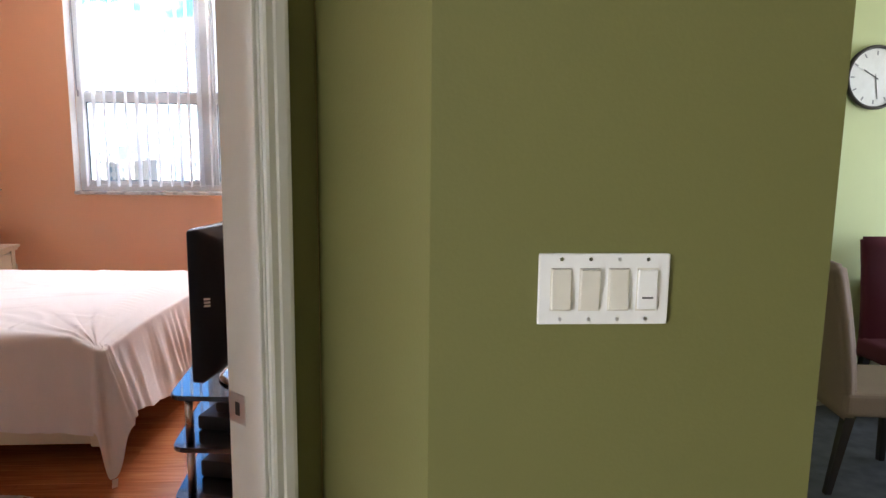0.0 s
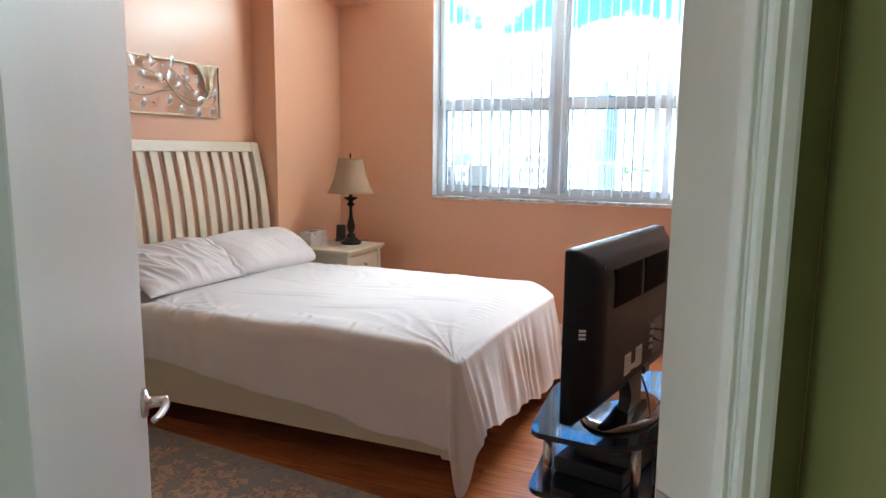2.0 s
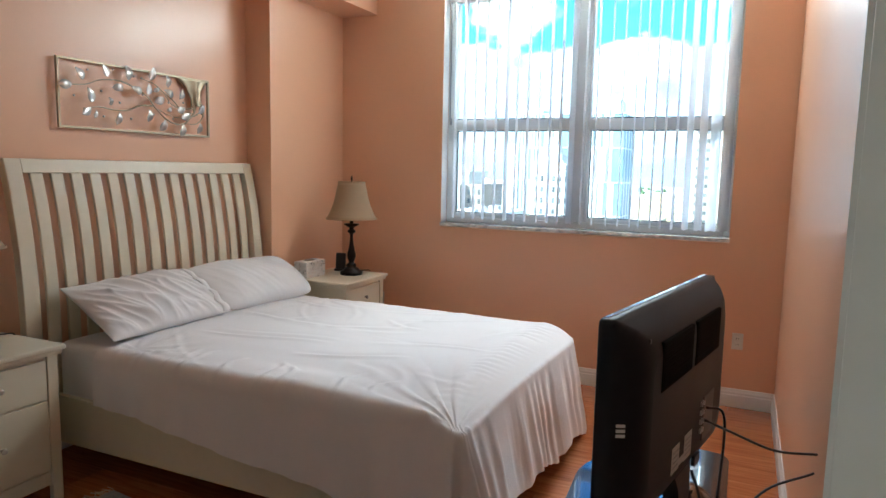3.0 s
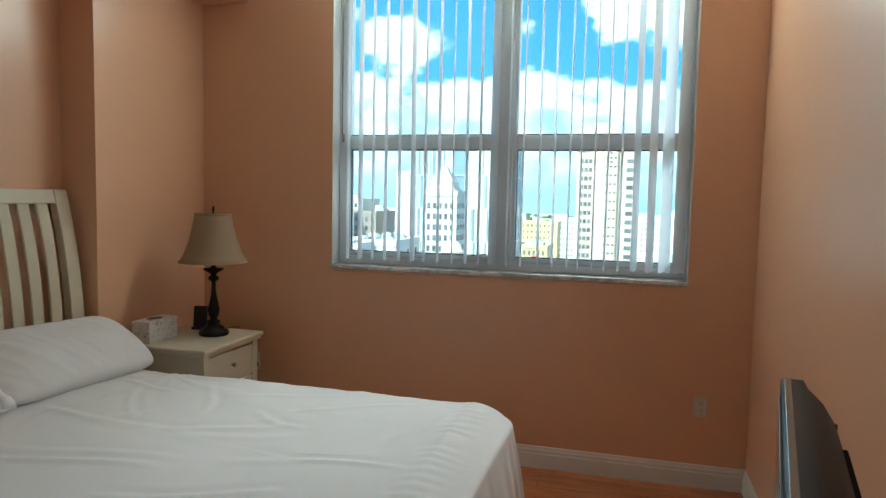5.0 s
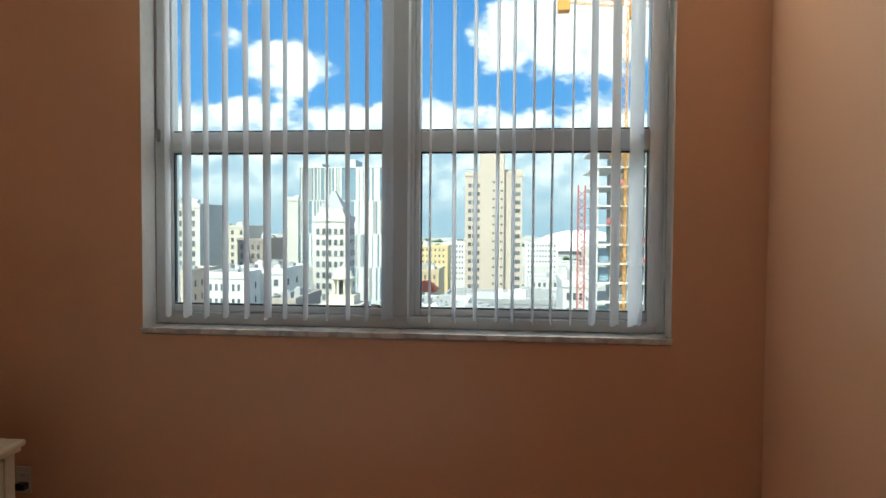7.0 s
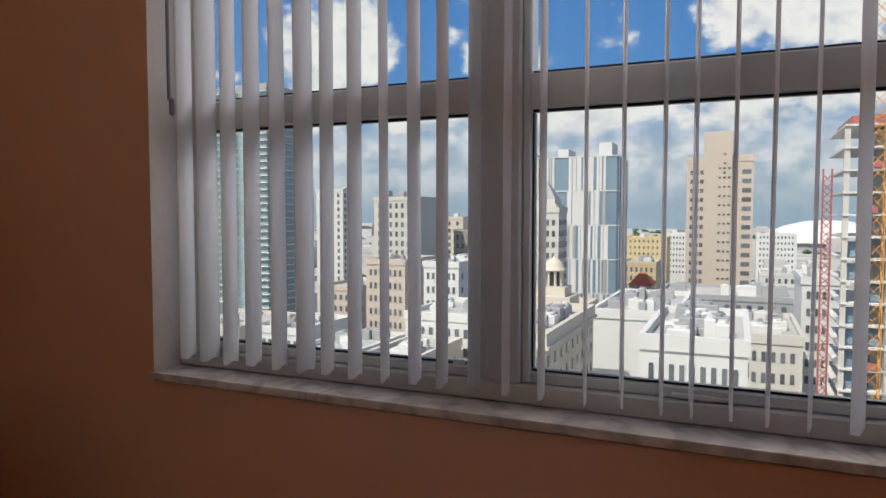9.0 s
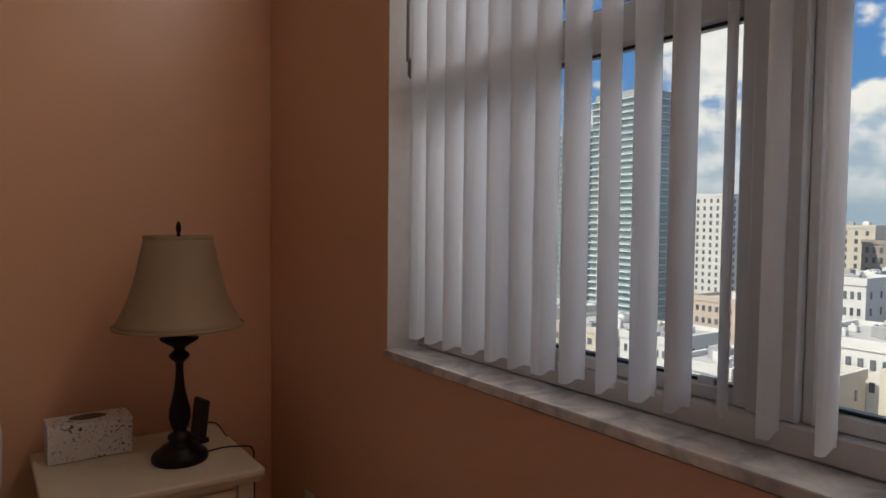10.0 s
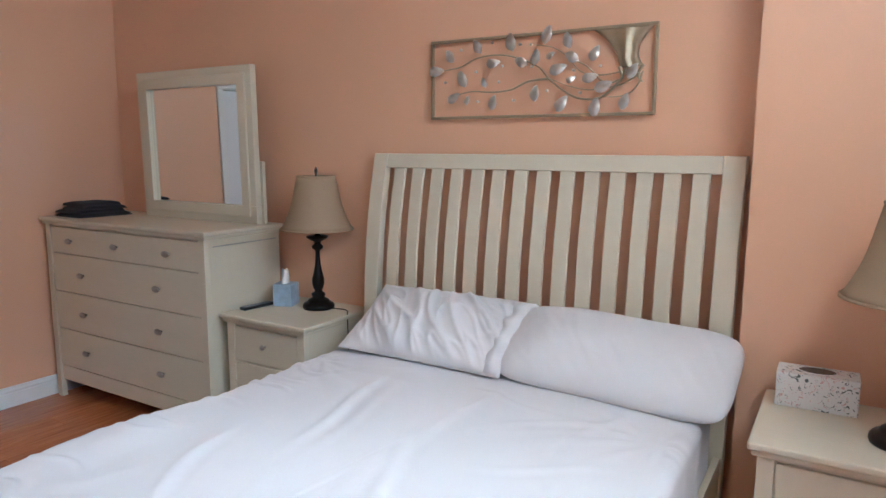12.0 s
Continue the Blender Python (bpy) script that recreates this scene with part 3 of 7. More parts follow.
def blinds():
    t = thing("vertical_blind", Matrix.Translation((0, 0, 0)), "white vertical blind with its slats turned open", "window blind")
    part("headrail", box_bm(WIN[0] + 0.02, WIN[1] - 0.02, 5.535, 5.585, 2.875, 2.925, 0.004), ALU, t)
    rnd = random.Random(5)
    xs = [-2.325, -2.241, -2.158, -2.071, -1.986, -1.898, -1.814, -1.727, -1.645, -1.556, -1.471, -1.385, -1.298, -1.211, -1.117, -1.031, -0.94, -0.875, -0.799, -0.722, -0.645, -0.562, -0.476, -0.398, -0.315]
    turn = [13, 2, 11, 9, 8, 0, 8, 6, 14, 4, 4, 42, 6, 6, 14, 11, 8, 6, 1, 0, -4, -25, -31, -48, -52]
    meshes = []
    for k in range(3):
        bm = bmesh.new()
        w, n, ht = 0.089, 8, 1.675
        cols = []
        for i in range(n + 1):
            s = i / n - 0.5
            x = 0.0085 * (1 - (2 * s) ** 2)
            col = [bm.verts.new((x, s * w, z + (0.004 * math.sin(k + 9 * s) if z < -1 else 0))) for z in (-ht, -ht * 0.66, -ht * 0.33, 0)]
            cols.append(col)
        for a, b in zip(cols, cols[1:]):
            for j in range(3):
                bm.faces.new((a[j], b[j], b[j + 1], a[j + 1]))
        geom = bmesh.ops.solidify(bm, geom=bm.faces[:], thickness=0.0012)
        me = bpy.data.meshes.new("vane")
        bm.to_mesh(me)
        bm.free()
        me.materials.append(VANE)
        for f in me.polygons:
            f.use_smooth = True
        meshes.append(me)
    for i, x in enumerate(xs):
        v = new("vane", meshes[i % 3])
        v.parent = t
        v.matrix_basis = Matrix.Translation((x, 5.558, 2.875)) @ pose(0, 0, 0, rnd.uniform(-0.15, 0.15), rnd.uniform(-0.2, 0.2), turn[i] + rnd.uniform(-1, 1))
        part("clip", box_bm(-0.006, 0.006, -0.012, 0.012, -0.008, 0.0), ALU, v)
    part("wand", tube_bm([(-2.36, 5.53, 2.87), (-2.358, 5.53, 1.98)], 0.005, 8), GREY_PL, t)
    part("cord_weight", lathe_bm([(0, 0), (0.008, 0.01), (0.008, 0.05), (0, 0.06)], 10), GREY_PL, t).matrix_basis = pose(-2.352, 5.535, 1.93)


blinds()


# ---- floors and trim ----
def baseboard(name, a, b, side):
    """Moulded white baseboard from a to b, standing proud of the wall on the given side."""
    a, b = Vector(a), Vector(b)
    d = (b - a).normalized()
    nrm = Vector((-d.y, d.x)) * side
    prof = [(0.0, 0.0), (0.014, 0.0), (0.014, 0.085), (0.010, 0.092), (0.011, 0.104), (0.007, 0.116), (0.005, 0.128), (0.0, 0.130)]
    bm = bmesh.new()
    r0 = [bm.verts.new((*(a + nrm * o), z)) for o, z in prof]
    r1 = [bm.verts.new((*(b + nrm * o), z)) for o, z in prof]
    for i in range(len(prof)):
        j = (i + 1) % len(prof)
        bm.faces.new((r0[i], r0[j], r1[j], r1[i]))
    bm.faces.new(r0)
    bm.faces.new(r1)
    bmesh.ops.recalc_face_normals(bm, faces=bm.faces[:])
    structure(name, bm, WHITE, "white moulded baseboard", "baseboard")


baseboard("baseboard", (WX0, WY0), (CX0 - 0.075, WY0), 1)
baseboard("baseboard", (CX1 + 0.075, WY0), (-0.80, WY0), 1)
baseboard("baseboard", (WX0, WY0 + 0.015), (WX0, COL_Y), -1)
baseboard("baseboard", (WX0 + 0.015, COL_Y), (COL_X + 0.014, COL_Y), -1)
baseboard("baseboard", (COL_X, COL_Y), (COL_X, WY1), -1)
baseboard("baseboard", (COL_X + 0.015, WY1), (WX1, WY1), -1)
baseboard("baseboard", (WX1, e0[1] + 0.01), (WX1, WY1 - 0.015), 1)
baseboard("baseboard", dp(DOOR_W + 0.074, 0.03), dp(1.165, 0.03), 1)
baseboard("baseboard", (HC0[0] + 0.005, HC0[1]), HC1, -1)


def outlet(x, z, plug=False):
    t = thing("wall_outlet", Matrix.Translation((x, WY1, z)), "white duplex wall outlet" + (" with a black plug in it" if plug else " on the orange wall"), "outlet", "wall outlets")
    pl = part("cover_plate", box_bm(-0.035, 0.035, -0.006, -0.0005, -0.057, 0.057, 0.002), OUTLET, t)
    for dz in (-0.02, 0.02):
        s = part("socket", box_bm(-0.0165, 0.0165, -0.0085, -0.0055, dz - 0.0145, dz + 0.0145, 0.003), OUTLET, t)
        for dx in (-0.0065, 0.0065):
            # no cut in the socket: black bars give the slots their inner shade
            part("slot", box_bm(dx - 0.0012, dx + 0.0012, -0.0089, -0.0083, dz - 0.004, dz + 0.006), BLACK, s)
    part("screw", tube_bm([(0, -0.0055, 0), (0, -0.0075, 0)], 0.003, 10), STEEL, t)
    if plug:
        part("plug", box_bm(-0.014, 0.03, -0.04, -0.009, -0.034, -0.006, 0.004), BLACK, t, "black plug")
    return t


outlet(-0.168, 0.462)
outlet(-2.955, 0.49, True)


def switch_plate():
    t = thing("switch_plate", Matrix.Translation((0.60, HC0[1], 1.329)), "white four-gang switch plate with ivory rocker switches and a dimmer", "light switch")
    part("cover_plate", box_bm(-0.105, 0.105, -0.007, -0.0005, -0.057, 0.057, 0.003), WHITE, t)
    for i in range(4):
        x = -0.069 + 0.046 * i
        part("screw", tube_bm([(x, -0.0065, 0.048), (x, -0.0078, 0.048)], 0.0032, 10), STEEL, t)
        part("screw", tube_bm([(x, -0.0065, -0.048), (x, -0.0078, -0.048)], 0.0032, 10), STEEL, t)
        part("bezel", box_bm(x - 0.0172, x + 0.0172, -0.0078, -0.0068, -0.0345, 0.0345), SWITCH, t)
        r = part("rocker", box_bm(-0.0152, 0.0152, -0.004, 0.002, -0.0315, 0.0315, 0.0015), WHITE if i == 3 else SWITCH, t)
        r.matrix_basis = pose(x, -0.0085, 0, (4 if i % 2 else -4) if i < 3 else 0)
        # black strip laid on the bezel as the shade of the rocker's gap
        part("gap", box_bm(x - 0.0162, x + 0.0162, -0.0082, -0.0074, 0.0325 if i != 3 else 0.0305, 0.0335 if i != 3 else 0.0312), BLACK, t)
    part("dimmer_slot", box_bm(0.060, 0.078, -0.0132, -0.012, -0.014, -0.0115), BLACK, t, "small dark dimmer slider")


switch_plate()
structure("floor_living", box_bm(-2.7, 5.2, -4.2, WY0 + 0.3, -0.021, -0.001), TILE, "beige stone floor of the living area", "floor")
structure("floor_dining", box_bm(0.03, 5.2, WY0 + 0.3, 3.6, -0.021, -0.001), TILE, "beige stone floor of the dining area", "floor")


# ---- bed ----
def strip_bm(y0, y1, zs, xf, thick):
    """A board that follows a curve in height: front face at xf(z)."""
    bm = bmesh.new()
    rows = []
    for z in zs:
        x = xf(z)
        rows.append([bm.verts.new(p) for p in ((x, y0, z), (x, y1, z), (x - thick, y1, z), (x - thick, y0, z))])
    for a, b in zip(rows, rows[1:]):
        for k in range(4):
            bm.faces.new((a[k], a[(k + 1) % 4], b[(k + 1) % 4], b[k]))
    bm.faces.new(rows[0][::-1])
    bm.faces.new(rows[-1])
    bmesh.ops.recalc_face_normals(bm, faces=bm.faces[:])
    bmesh.ops.bevel(bm, geom=[e for e in bm.edges if len(e.link_faces) == 2 and e.calc_face_angle(0) > 0.9], offset=0.004, segments=1, affect="EDGES")
    return bm


def sleigh(z):
    """Front of the headboard: upright below, leaning back to the wall at the top."""
    t = max(0.0, (z - 0.75) / 0.85)
    return -3.385 - 0.02 * (z / 1.6) - 0.098 * t ** 2.2


HB0, HB1, POST = 2.715, 4.515, 0.086


def bed():
    t = thing("bed", Matrix.Identity(4), "cream painted sleigh bed with a slatted headboard", "bed")
    zs = [0.0 + 1.598 * i / 22 for i in range(23)]
    hb = part("headboard", strip_bm(HB0 + POST, HB1 - POST, [1.525 + 0.073 * i / 3 for i in range(4)], lambda z: sleigh(z) + 0.003, 0.045), CREAM, t)
    for y in (HB0, HB1 - POST):
        part("post", strip_bm(y, y + POST, zs, lambda z: sleigh(z) + 0.005, 0.05), CREAM, hb)
    part("lower_panel", strip_bm(HB0 + POST, HB1 - POST, [0.25, 0.35, 0.45, 0.52], sleigh, 0.03), CREAM, hb)
    ya, yb = HB0 + POST, HB1 - POST
    n, w = 14, 0.069
    gap = (yb - ya - n * w) / (n + 1)
    sz = [0.515 + 1.015 * i / 16 for i in range(17)]
    for i in range(n):
        y = ya + gap + i * (w + gap)
        part("slat", strip_bm(y, y + w, sz, lambda z: sleigh(z) - 0.008, 0.018), CREAM, hb)
    for y in (2.822, 4.478):
        part("side_rail", box_bm(-3.40, -1.166, y, y + 0.026, 0.148, 0.40, 0.004), CREAM, t)
    part("footboard", box_bm(-1.165, -1.112, 2.80, 4.565, 0.140, 0.575, 0.012), CREAM, t)
    for y in (3.35, 4.05):
        part("foot", box_bm(-1.65, -1.59, y, y + 0.05, 0.0, 0.16, 0.004), CREAM, t)
    part("foot", box_bm(-2.3, -2.24, 3.62, 3.68, 0.0, 0.2, 0.004), DARKWOOD, t)
    part("slat_base", box_bm(-3.36, -1.24, 2.85, 4.476, 0.20, 0.24), DARKWOOD, t)


bed()
mt = tagged(part("mattress", box_bm(-3.355, -1.25, 2.850, 4.470, 0.242, 0.672, 0.05, 4), SHEET), "thick mattress in a white fitted sheet", "mattress")
smooth(mt)


def ridged(p, s):
    return 1 - abs(noise.noise(Vector(p) * s))


def sheet():
    """One loose flat sheet: lies over the mattress and the footboard, hangs over the sides and foot, lowest at the corners."""
    x0, x1, y0, y1, r = -3.03, -1.085, 2.870, 4.440, 0.035

    def ease(v):
        v = min(1.0, max(0.0, v))
        return v * v * (3 - 2 * v)

    def flare(p):
        """The cloth spreads out over the footboard's wider corners."""
        k = ease((p.x + 1.33) / 0.20)
        b = 0.035 * ease((p.x + 2.35) / 0.3) * (1 - k)
        return Vector((p.x, p.y - 0.085 * k - b if p.y < 3.2 else (p.y + 0.115 * k if p.y > 4.0 else p.y)))

    loop = []                                  # (point, outward normal)

    def line(a, b, nrm, n):
        for i in range(n):
            s = i / n
            loop.append((flare(Vector((a[0] + (b[0] - a[0]) * s, a[1] + (b[1] - a[1]) * s))), Vector(nrm)))

    def arc(cx, cy, a0, n):
        for i in range(n):
            a = radians(a0 + 90 * i / n)
            d = Vector((math.cos(a), math.sin(a)))
            loop.append((flare(Vector((cx, cy)) + r * d), d))

    line((x0, y0), (x1 - r, y0), (0, -1), 150)
    arc(x1 - r, y0 + r, -90, 36)
    line((x1, y0 + r), (x1, y1 - r), (1, 0), 150)
    arc(x1 - r, y1 - r, 0, 24)
    line((x1 - r, y1), (x0, y1), (0, 1), 110)
    line((x0, y1), (x0, y0), (-1, 0), 60)
    n = len(loop)
    A0, A1, B0, B1, HEAD = 150, 186, 336, 360, 470
    i_se, i_ne = 168, 348
    spine0, spine1 = Vector((-2.60, 3.655)), Vector((-1.75, 3.655))

    rnd = random.Random(31)
    creases = []
    for k in range(18):
        a = radians(rnd.choice((-35, -20, 15, 40, 70, -60)) + rnd.uniform(-14, 14))
        creases.append((rnd.uniform(-2.9, -1.3), rnd.uniform(2.9, 4.40), math.cos(a), math.sin(a), rnd.uniform(0.14, 0.42), rnd.uniform(0.014, 0.03), rnd.uniform(0.002, 0.005)))
    # short tucks across the rounded edge of the mattress, and long pulls over the top
    for x in (-2.72, -2.58, -2.50, -2.27, -2.02, -1.94, -1.66, -1.50):
        a = radians(90 + rnd.uniform(-35, 25))
        creases.append((x, 2.93 + rnd.uniform(-0.03, 0.04), math.cos(a), math.sin(a), rnd.uniform(0.09, 0.16), rnd.uniform(0.010, 0.016), rnd.uniform(0.008, 0.014)))
    for x, y, a, ln, amp in ((-2.45, 3.35, 8, 0.40, 0.008), (-1.85, 3.25, 20, 0.30, 0.009), (-2.6, 3.75, -6, 0.45, 0.006), (-1.6, 3.6, 12, 0.35, 0.006), (-2.75, 4.2, -12, 0.3, 0.007)):
        creases.append((x, y, math.cos(radians(a)), math.sin(radians(a)), ln, 0.020, amp))

    def top_z(x, y):
        z = 0.692 - 0.010 * max(0.0, abs(y - 3.655) - 0.45) / 0.35
        z += 0.008 * noise.noise((x * 1.7 + y * 0.9, y * 2.0 - x * 0.6, 0.3))
        z += 0.020 * ease((3.05 - y) / 0.15) * math.exp(-((x + 1.80) / 0.30) ** 2)
        for cx, cy, ca, sa, ln, wd, amp in creases:
            dx, dy = x - cx, y - cy
            lo, ac = (dx * ca + dy * sa) / ln, -dx * sa + dy * ca
            if abs(lo) < 1 and abs(ac) < 4 * wd:
                ac += 0.02 * math.sin(lo * 3 + cx * 9)
                z += amp * (1 - lo * lo) * (math.exp(-(ac / wd) ** 2) - 0.5 * math.exp(-((ac - 1.8 * wd) / (1.3 * wd)) ** 2))
        # creases that run out from the near foot corner and the pillow end
        for cx, cy, k, amp in ((x1 - 0.02, 2.80, 17, 0.013), (-2.75, 4.40, 11, 0.008), (-2.85, 2.9, 9, 0.007)):
            d = math.hypot(x - cx, y - cy)
            a = math.atan2(y - cy, x - cx)
            z += amp * max(0, math.sin(a * k + 1.3 * noise.noise((cx, d * 3, 1)))) * math.exp(-d / 0.33) * min(1, d / 0.06)
        # down from the mattress to the footboard, puckered along the turn
        k = max(0.0, (x + 1.245) / 0.16)
        z -= (0.062 + 0.035 * ease((y - 2.75) / 1.8)) * min(1.15, k) ** 1.25
        band = math.exp(-((x + 1.225) / 0.055) ** 2) * (0.35 + max(0.0, noise.noise((y * 2.3, 1.0, 4.0)) + 0.4))
        z += 0.0026 * band * math.sin(2 * math.pi * (y * 0.9 - x * 0.8 + 0.05 * noise.noise((y * 5, x * 5, 2)) + 0.03 * noise.noise((y * 1.7, x, 6))) / 0.062)
        return z

    bm = bmesh.new()
    rows = []
    KT = 64
    for k in range(1, KT + 1):
        f = (k / KT) ** 0.75
        row = []
        for p, d in loop:
            s = min(1, max(0, (p.x - x0) / (x1 - x0)))
            q = spine0.lerp(spine1, s).lerp(p, f)
            row.append(bm.verts.new((q.x, q.y, top_z(q.x, q.y))))
        rows.append(row)

    def hem(i):
        """Lowest height of the cloth."""
        if i <= A0:
            s = i / A0
            h = 0.40 - 0.165 * s + 0.010 * math.sin(s * 13) - 0.02 * ease((s - 0.7) / 0.1)
        elif i <= A1:
            h = 0.24
        elif i <= B0:
            s = (i - A1) / (B0 - A1)
            h = 0.27 - 0.24 * s + 0.018 * math.sin(s * 17)
        elif i <= B1:
            h = 0.03
        else:
            h = 0.30 + 0.02 * math.sin(i * 0.07) - 0.22 * max(0.0, 1 - (i - B1) / 30)
        g = math.exp(-((i - i_se) / 9.0) ** 4)
        return max(0.012, h * (1 - g) + 0.012 * g)

    def roll_at(i):
        """Radius of the turn over the edge: soft along the mattress, tight over the footboard."""
        a = ease((i - 118) / 34) if i < 260 else 1 - ease((i - 358) / 60)
        return (0.075 if i < 260 else 0.05) * (1 - a) + 0.016 * a

    KD = 36
    for k in range(1, KD + 1):
        f = k / KD
        row = []
        for i, (p, d) in enumerate(loop):
            zt = top_z(p.x, p.y)
            if i >= HEAD:                       # head end: a turned edge lying before the pillows
                row.append(bm.verts.new((p.x - 0.012 * math.sin(min(1, f * 2) * 1.57), p.y, zt - 0.016 * f)))
                continue
            roll = roll_at(i)
            drop = zt - hem(i)
            s = f * (drop + 0.57 * roll)
            if s < roll * 1.57:
                a = s / roll
                out, dz = roll * math.sin(a), roll * (1 - math.cos(a))
            else:
                out, dz = roll, roll + (s - roll * 1.57)
            depth = max(0.0, dz - roll) / max(0.05, drop)
            foot = ease((i - 172) / 14) * (1 - ease((i - 350) / 16))
            corner = math.exp(-((i - i_se) / 15.0) ** 2)
            fold = 0.5 * math.sin(i * 0.21 + 4 * noise.noise((i * 0.021, 3.1, 0))) + 0.7 * math.sin(i * 0.47 + 6 * noise.noise((i * 0.03, 0.7, 2))) + 0.3 * noise.noise((i * 0.3, f * 2, 5))
            amp = (0.004 + 0.006 * foot) * (0.6 + 0.9 * abs(noise.noise((i * 0.05, 8, 1)))) * 1.3 + 0.014 * corner
            if i > B1 + 5:
                amp = 0.010
            if i < 130:
                amp = 0.004
            out += depth * (0.010 + 0.085 * foot + 0.075 * corner) + amp * fold * min(1, depth * 2.2)
            out += 0.006 * noise.noise((p.x * 5 + i * 0.02, dz * 7, p.y * 5)) * min(1, depth * 4)
            row.append(bm.verts.new((p.x + d.x * out, p.y + d.y * out, max(0.006, zt - dz + 0.004 * noise.noise((i * 0.2, 5, 0))))))
        rows.append(row)
    for ka, (a, b) in enumerate(zip(rows, rows[1:])):
        for i in range(n):
            j = (i + 1) % n
            if ka >= KT - 1 and i in (HEAD - 1, n - 1):   # the side falls free of the head end
                continue
            bm.faces.new((a[i], a[j], b[j], b[i]))
    bm.faces.new(rows[0])
    bmesh.ops.remove_doubles(bm, verts=bm.verts[:], dist=0.0002)
    bmesh.ops.recalc_face_normals(bm, faces=bm.faces[:])
    t = thing("bed_sheet", Matrix.Identity(4), "white cotton sheet spread loosely over the bed", "bed sheet")
    s = part("cloth", bm, SHEET, t)
    smooth(s)
    tag = part("care_tag", box_bm(-0.012, 0.012, -0.0015, 0.0015, -0.03, 0.02), LABEL, t, "small white care label")
    tag.matrix_basis = pose(-1.00, 2.66, 0.035, 20, 0, 40)


sheet()


def pillow(name, label, m, lx, ly, th, wrinkle, seed, flap=False, plump=0.0):
    """A stuffed pillow: lx along, ly up, th thick at the front. plump: roundness of its corners."""
    t = thing(name, m, label, "pillow", "pillows on the bed")
    bm = bmesh.new()
    N, M = 116, 66

    def ridge(x, y, z):
        return (1 - abs(noise.noise((x, y, z)))) ** 5

    grids = []
    for side in (1, -1):
        g = []
        for j in range(M + 1):
            row = []
            for i in range(N + 1):
                u, v = 2 * i / N - 1, 2 * j / M - 1
                h = (max(0, 1 - abs(u) ** (2.4 + 4 * plump)) ** (0.68 - plump)) * (max(0, 1 - abs(v) ** 2.1) ** 0.64)
                pinch = 1 - 0.08 * (1 - u * u) * abs(v) ** 4
                pinch_u = 1 - (0.06 - 0.4 * plump) * (1 - v * v) * abs(u) ** 4
                rc = 1 - (0.02 + 0.9 * plump) * (u * v) ** 4
                x, y = u * lx / 2 * pinch_u * rc, v * ly / 2 * pinch * rc
                # folds that run aslant from the upper edge, gathered at the open end
                bend = 0.05 * noise.noise((x * 3 + seed, y * 3, 1.0))
                p, q = x * 0.80 + y * 0.60 + bend, -x * 0.60 + y * 0.80
                w = 0.016 * noise.noise((x * 4 + seed, y * 5, side))
                w += wrinkle * (0.016 * ridge(p * 9 + seed, q * 2.0, seed) + 0.008 * ridge(p * 19, q * 4.5 + seed, seed + 4) - 0.012)
                w += wrinkle * 0.008 * ridge(x * 3, y * 16 + 2 * x, seed + 9) * max(0.0, u - 0.35)
                z = (1 if side > 0 else -0.95) * (th / 2) * h + w * min(1.0, h * 1.4) * (1 if side > 0 else 0.4)
                row.append(bm.verts.new((x, y, z)))
            g.append(row)
        grids.append(g)
    for s, g in enumerate(grids):
        for j in range(M):
            for i in range(N):
                q = (g[j][i], g[j][i + 1], g[j + 1][i + 1], g[j + 1][i])
                bm.faces.new(q if s == 0 else q[::-1])
    bmesh.ops.remove_doubles(bm, verts=bm.verts[:], dist=0.0005)
    bmesh.ops.recalc_face_normals(bm, faces=bm.faces[:])
    smooth(part("pillow_case", bm, SHEET, t))
    if flap:
        fl = bmesh.new()
        rows = []
        for dx, sc in ((-0.05, 0.26), (-0.015, 0.24), (0.010, 0.18), (0.016, 0.10), (0.006, 0.03)):
            row = []
            for i in range(31):
                v = 2 * i / 30 - 1
                o = max(0, 1 - v ** 2) ** 0.5
                row.append(fl.verts.new((lx / 2 * 0.93 + dx + 0.008 * math.sin(i * 0.9) * (1 - o * 0.5) + 0.012 * noise.noise((i * 0.3, dx * 20, 1)), v * ly / 2 * 0.95, th * sc * o + 0.005 * math.sin(i * 0.8))))
            rows.append(row)
        for a, b in zip(rows, rows[1:]):
            for i in range(30):
                fl.faces.new((a[i], a[i + 1], b[i + 1], b[i]))
        bmesh.ops.recalc_face_normals(fl, faces=fl.faces[:])
        bmesh.ops.solidify(fl, geom=fl.faces[:], thickness=0.003)
        smooth(part("case_hem", fl, SHEET, t, "folded open end of the pillow case"))
    return t


_lean = Matrix(((0, -0.857, 0.516, 0), (1, 0, 0, 0), (0, 0.516, 0.857, 0), (0, 0, 0, 1)))
pillow("pillow", "rumpled white pillow leaning on the headboard", Matrix.Translation((-3.170, 3.295, 0.822)) @ _lean, 0.85, 0.46, 0.20, 1.7, 3.0, True, 0.0)
pillow("pillow", "smooth full white pillow leaning on the headboard", Matrix.Translation((-3.165, 4.125, 0.812)) @ _lean @ pose(0, 0, 0, 0, 0, -2.5), 0.92, 0.46, 0.235, 0.25, 11.0, False, 0.12)


# ---- cabinets ----
def knob(parent, x, y, z, oval=False):
    k = part("knob", lathe_bm([(0, 0), (0.006, 0), (0.006, 0.012), (0.011, 0.016), (0.0145, 0.022), (0.012, 0.028), (0, 0.031)], 18), NICKEL, parent, "antique nickel knob")
    k.matrix_basis = pose(x, y, z, 0, 90, 0) @ Matrix.Diagonal((1.25 if oval else 1.0, 2.3 if oval else 1.0, 1, 1))
    return smooth(k)


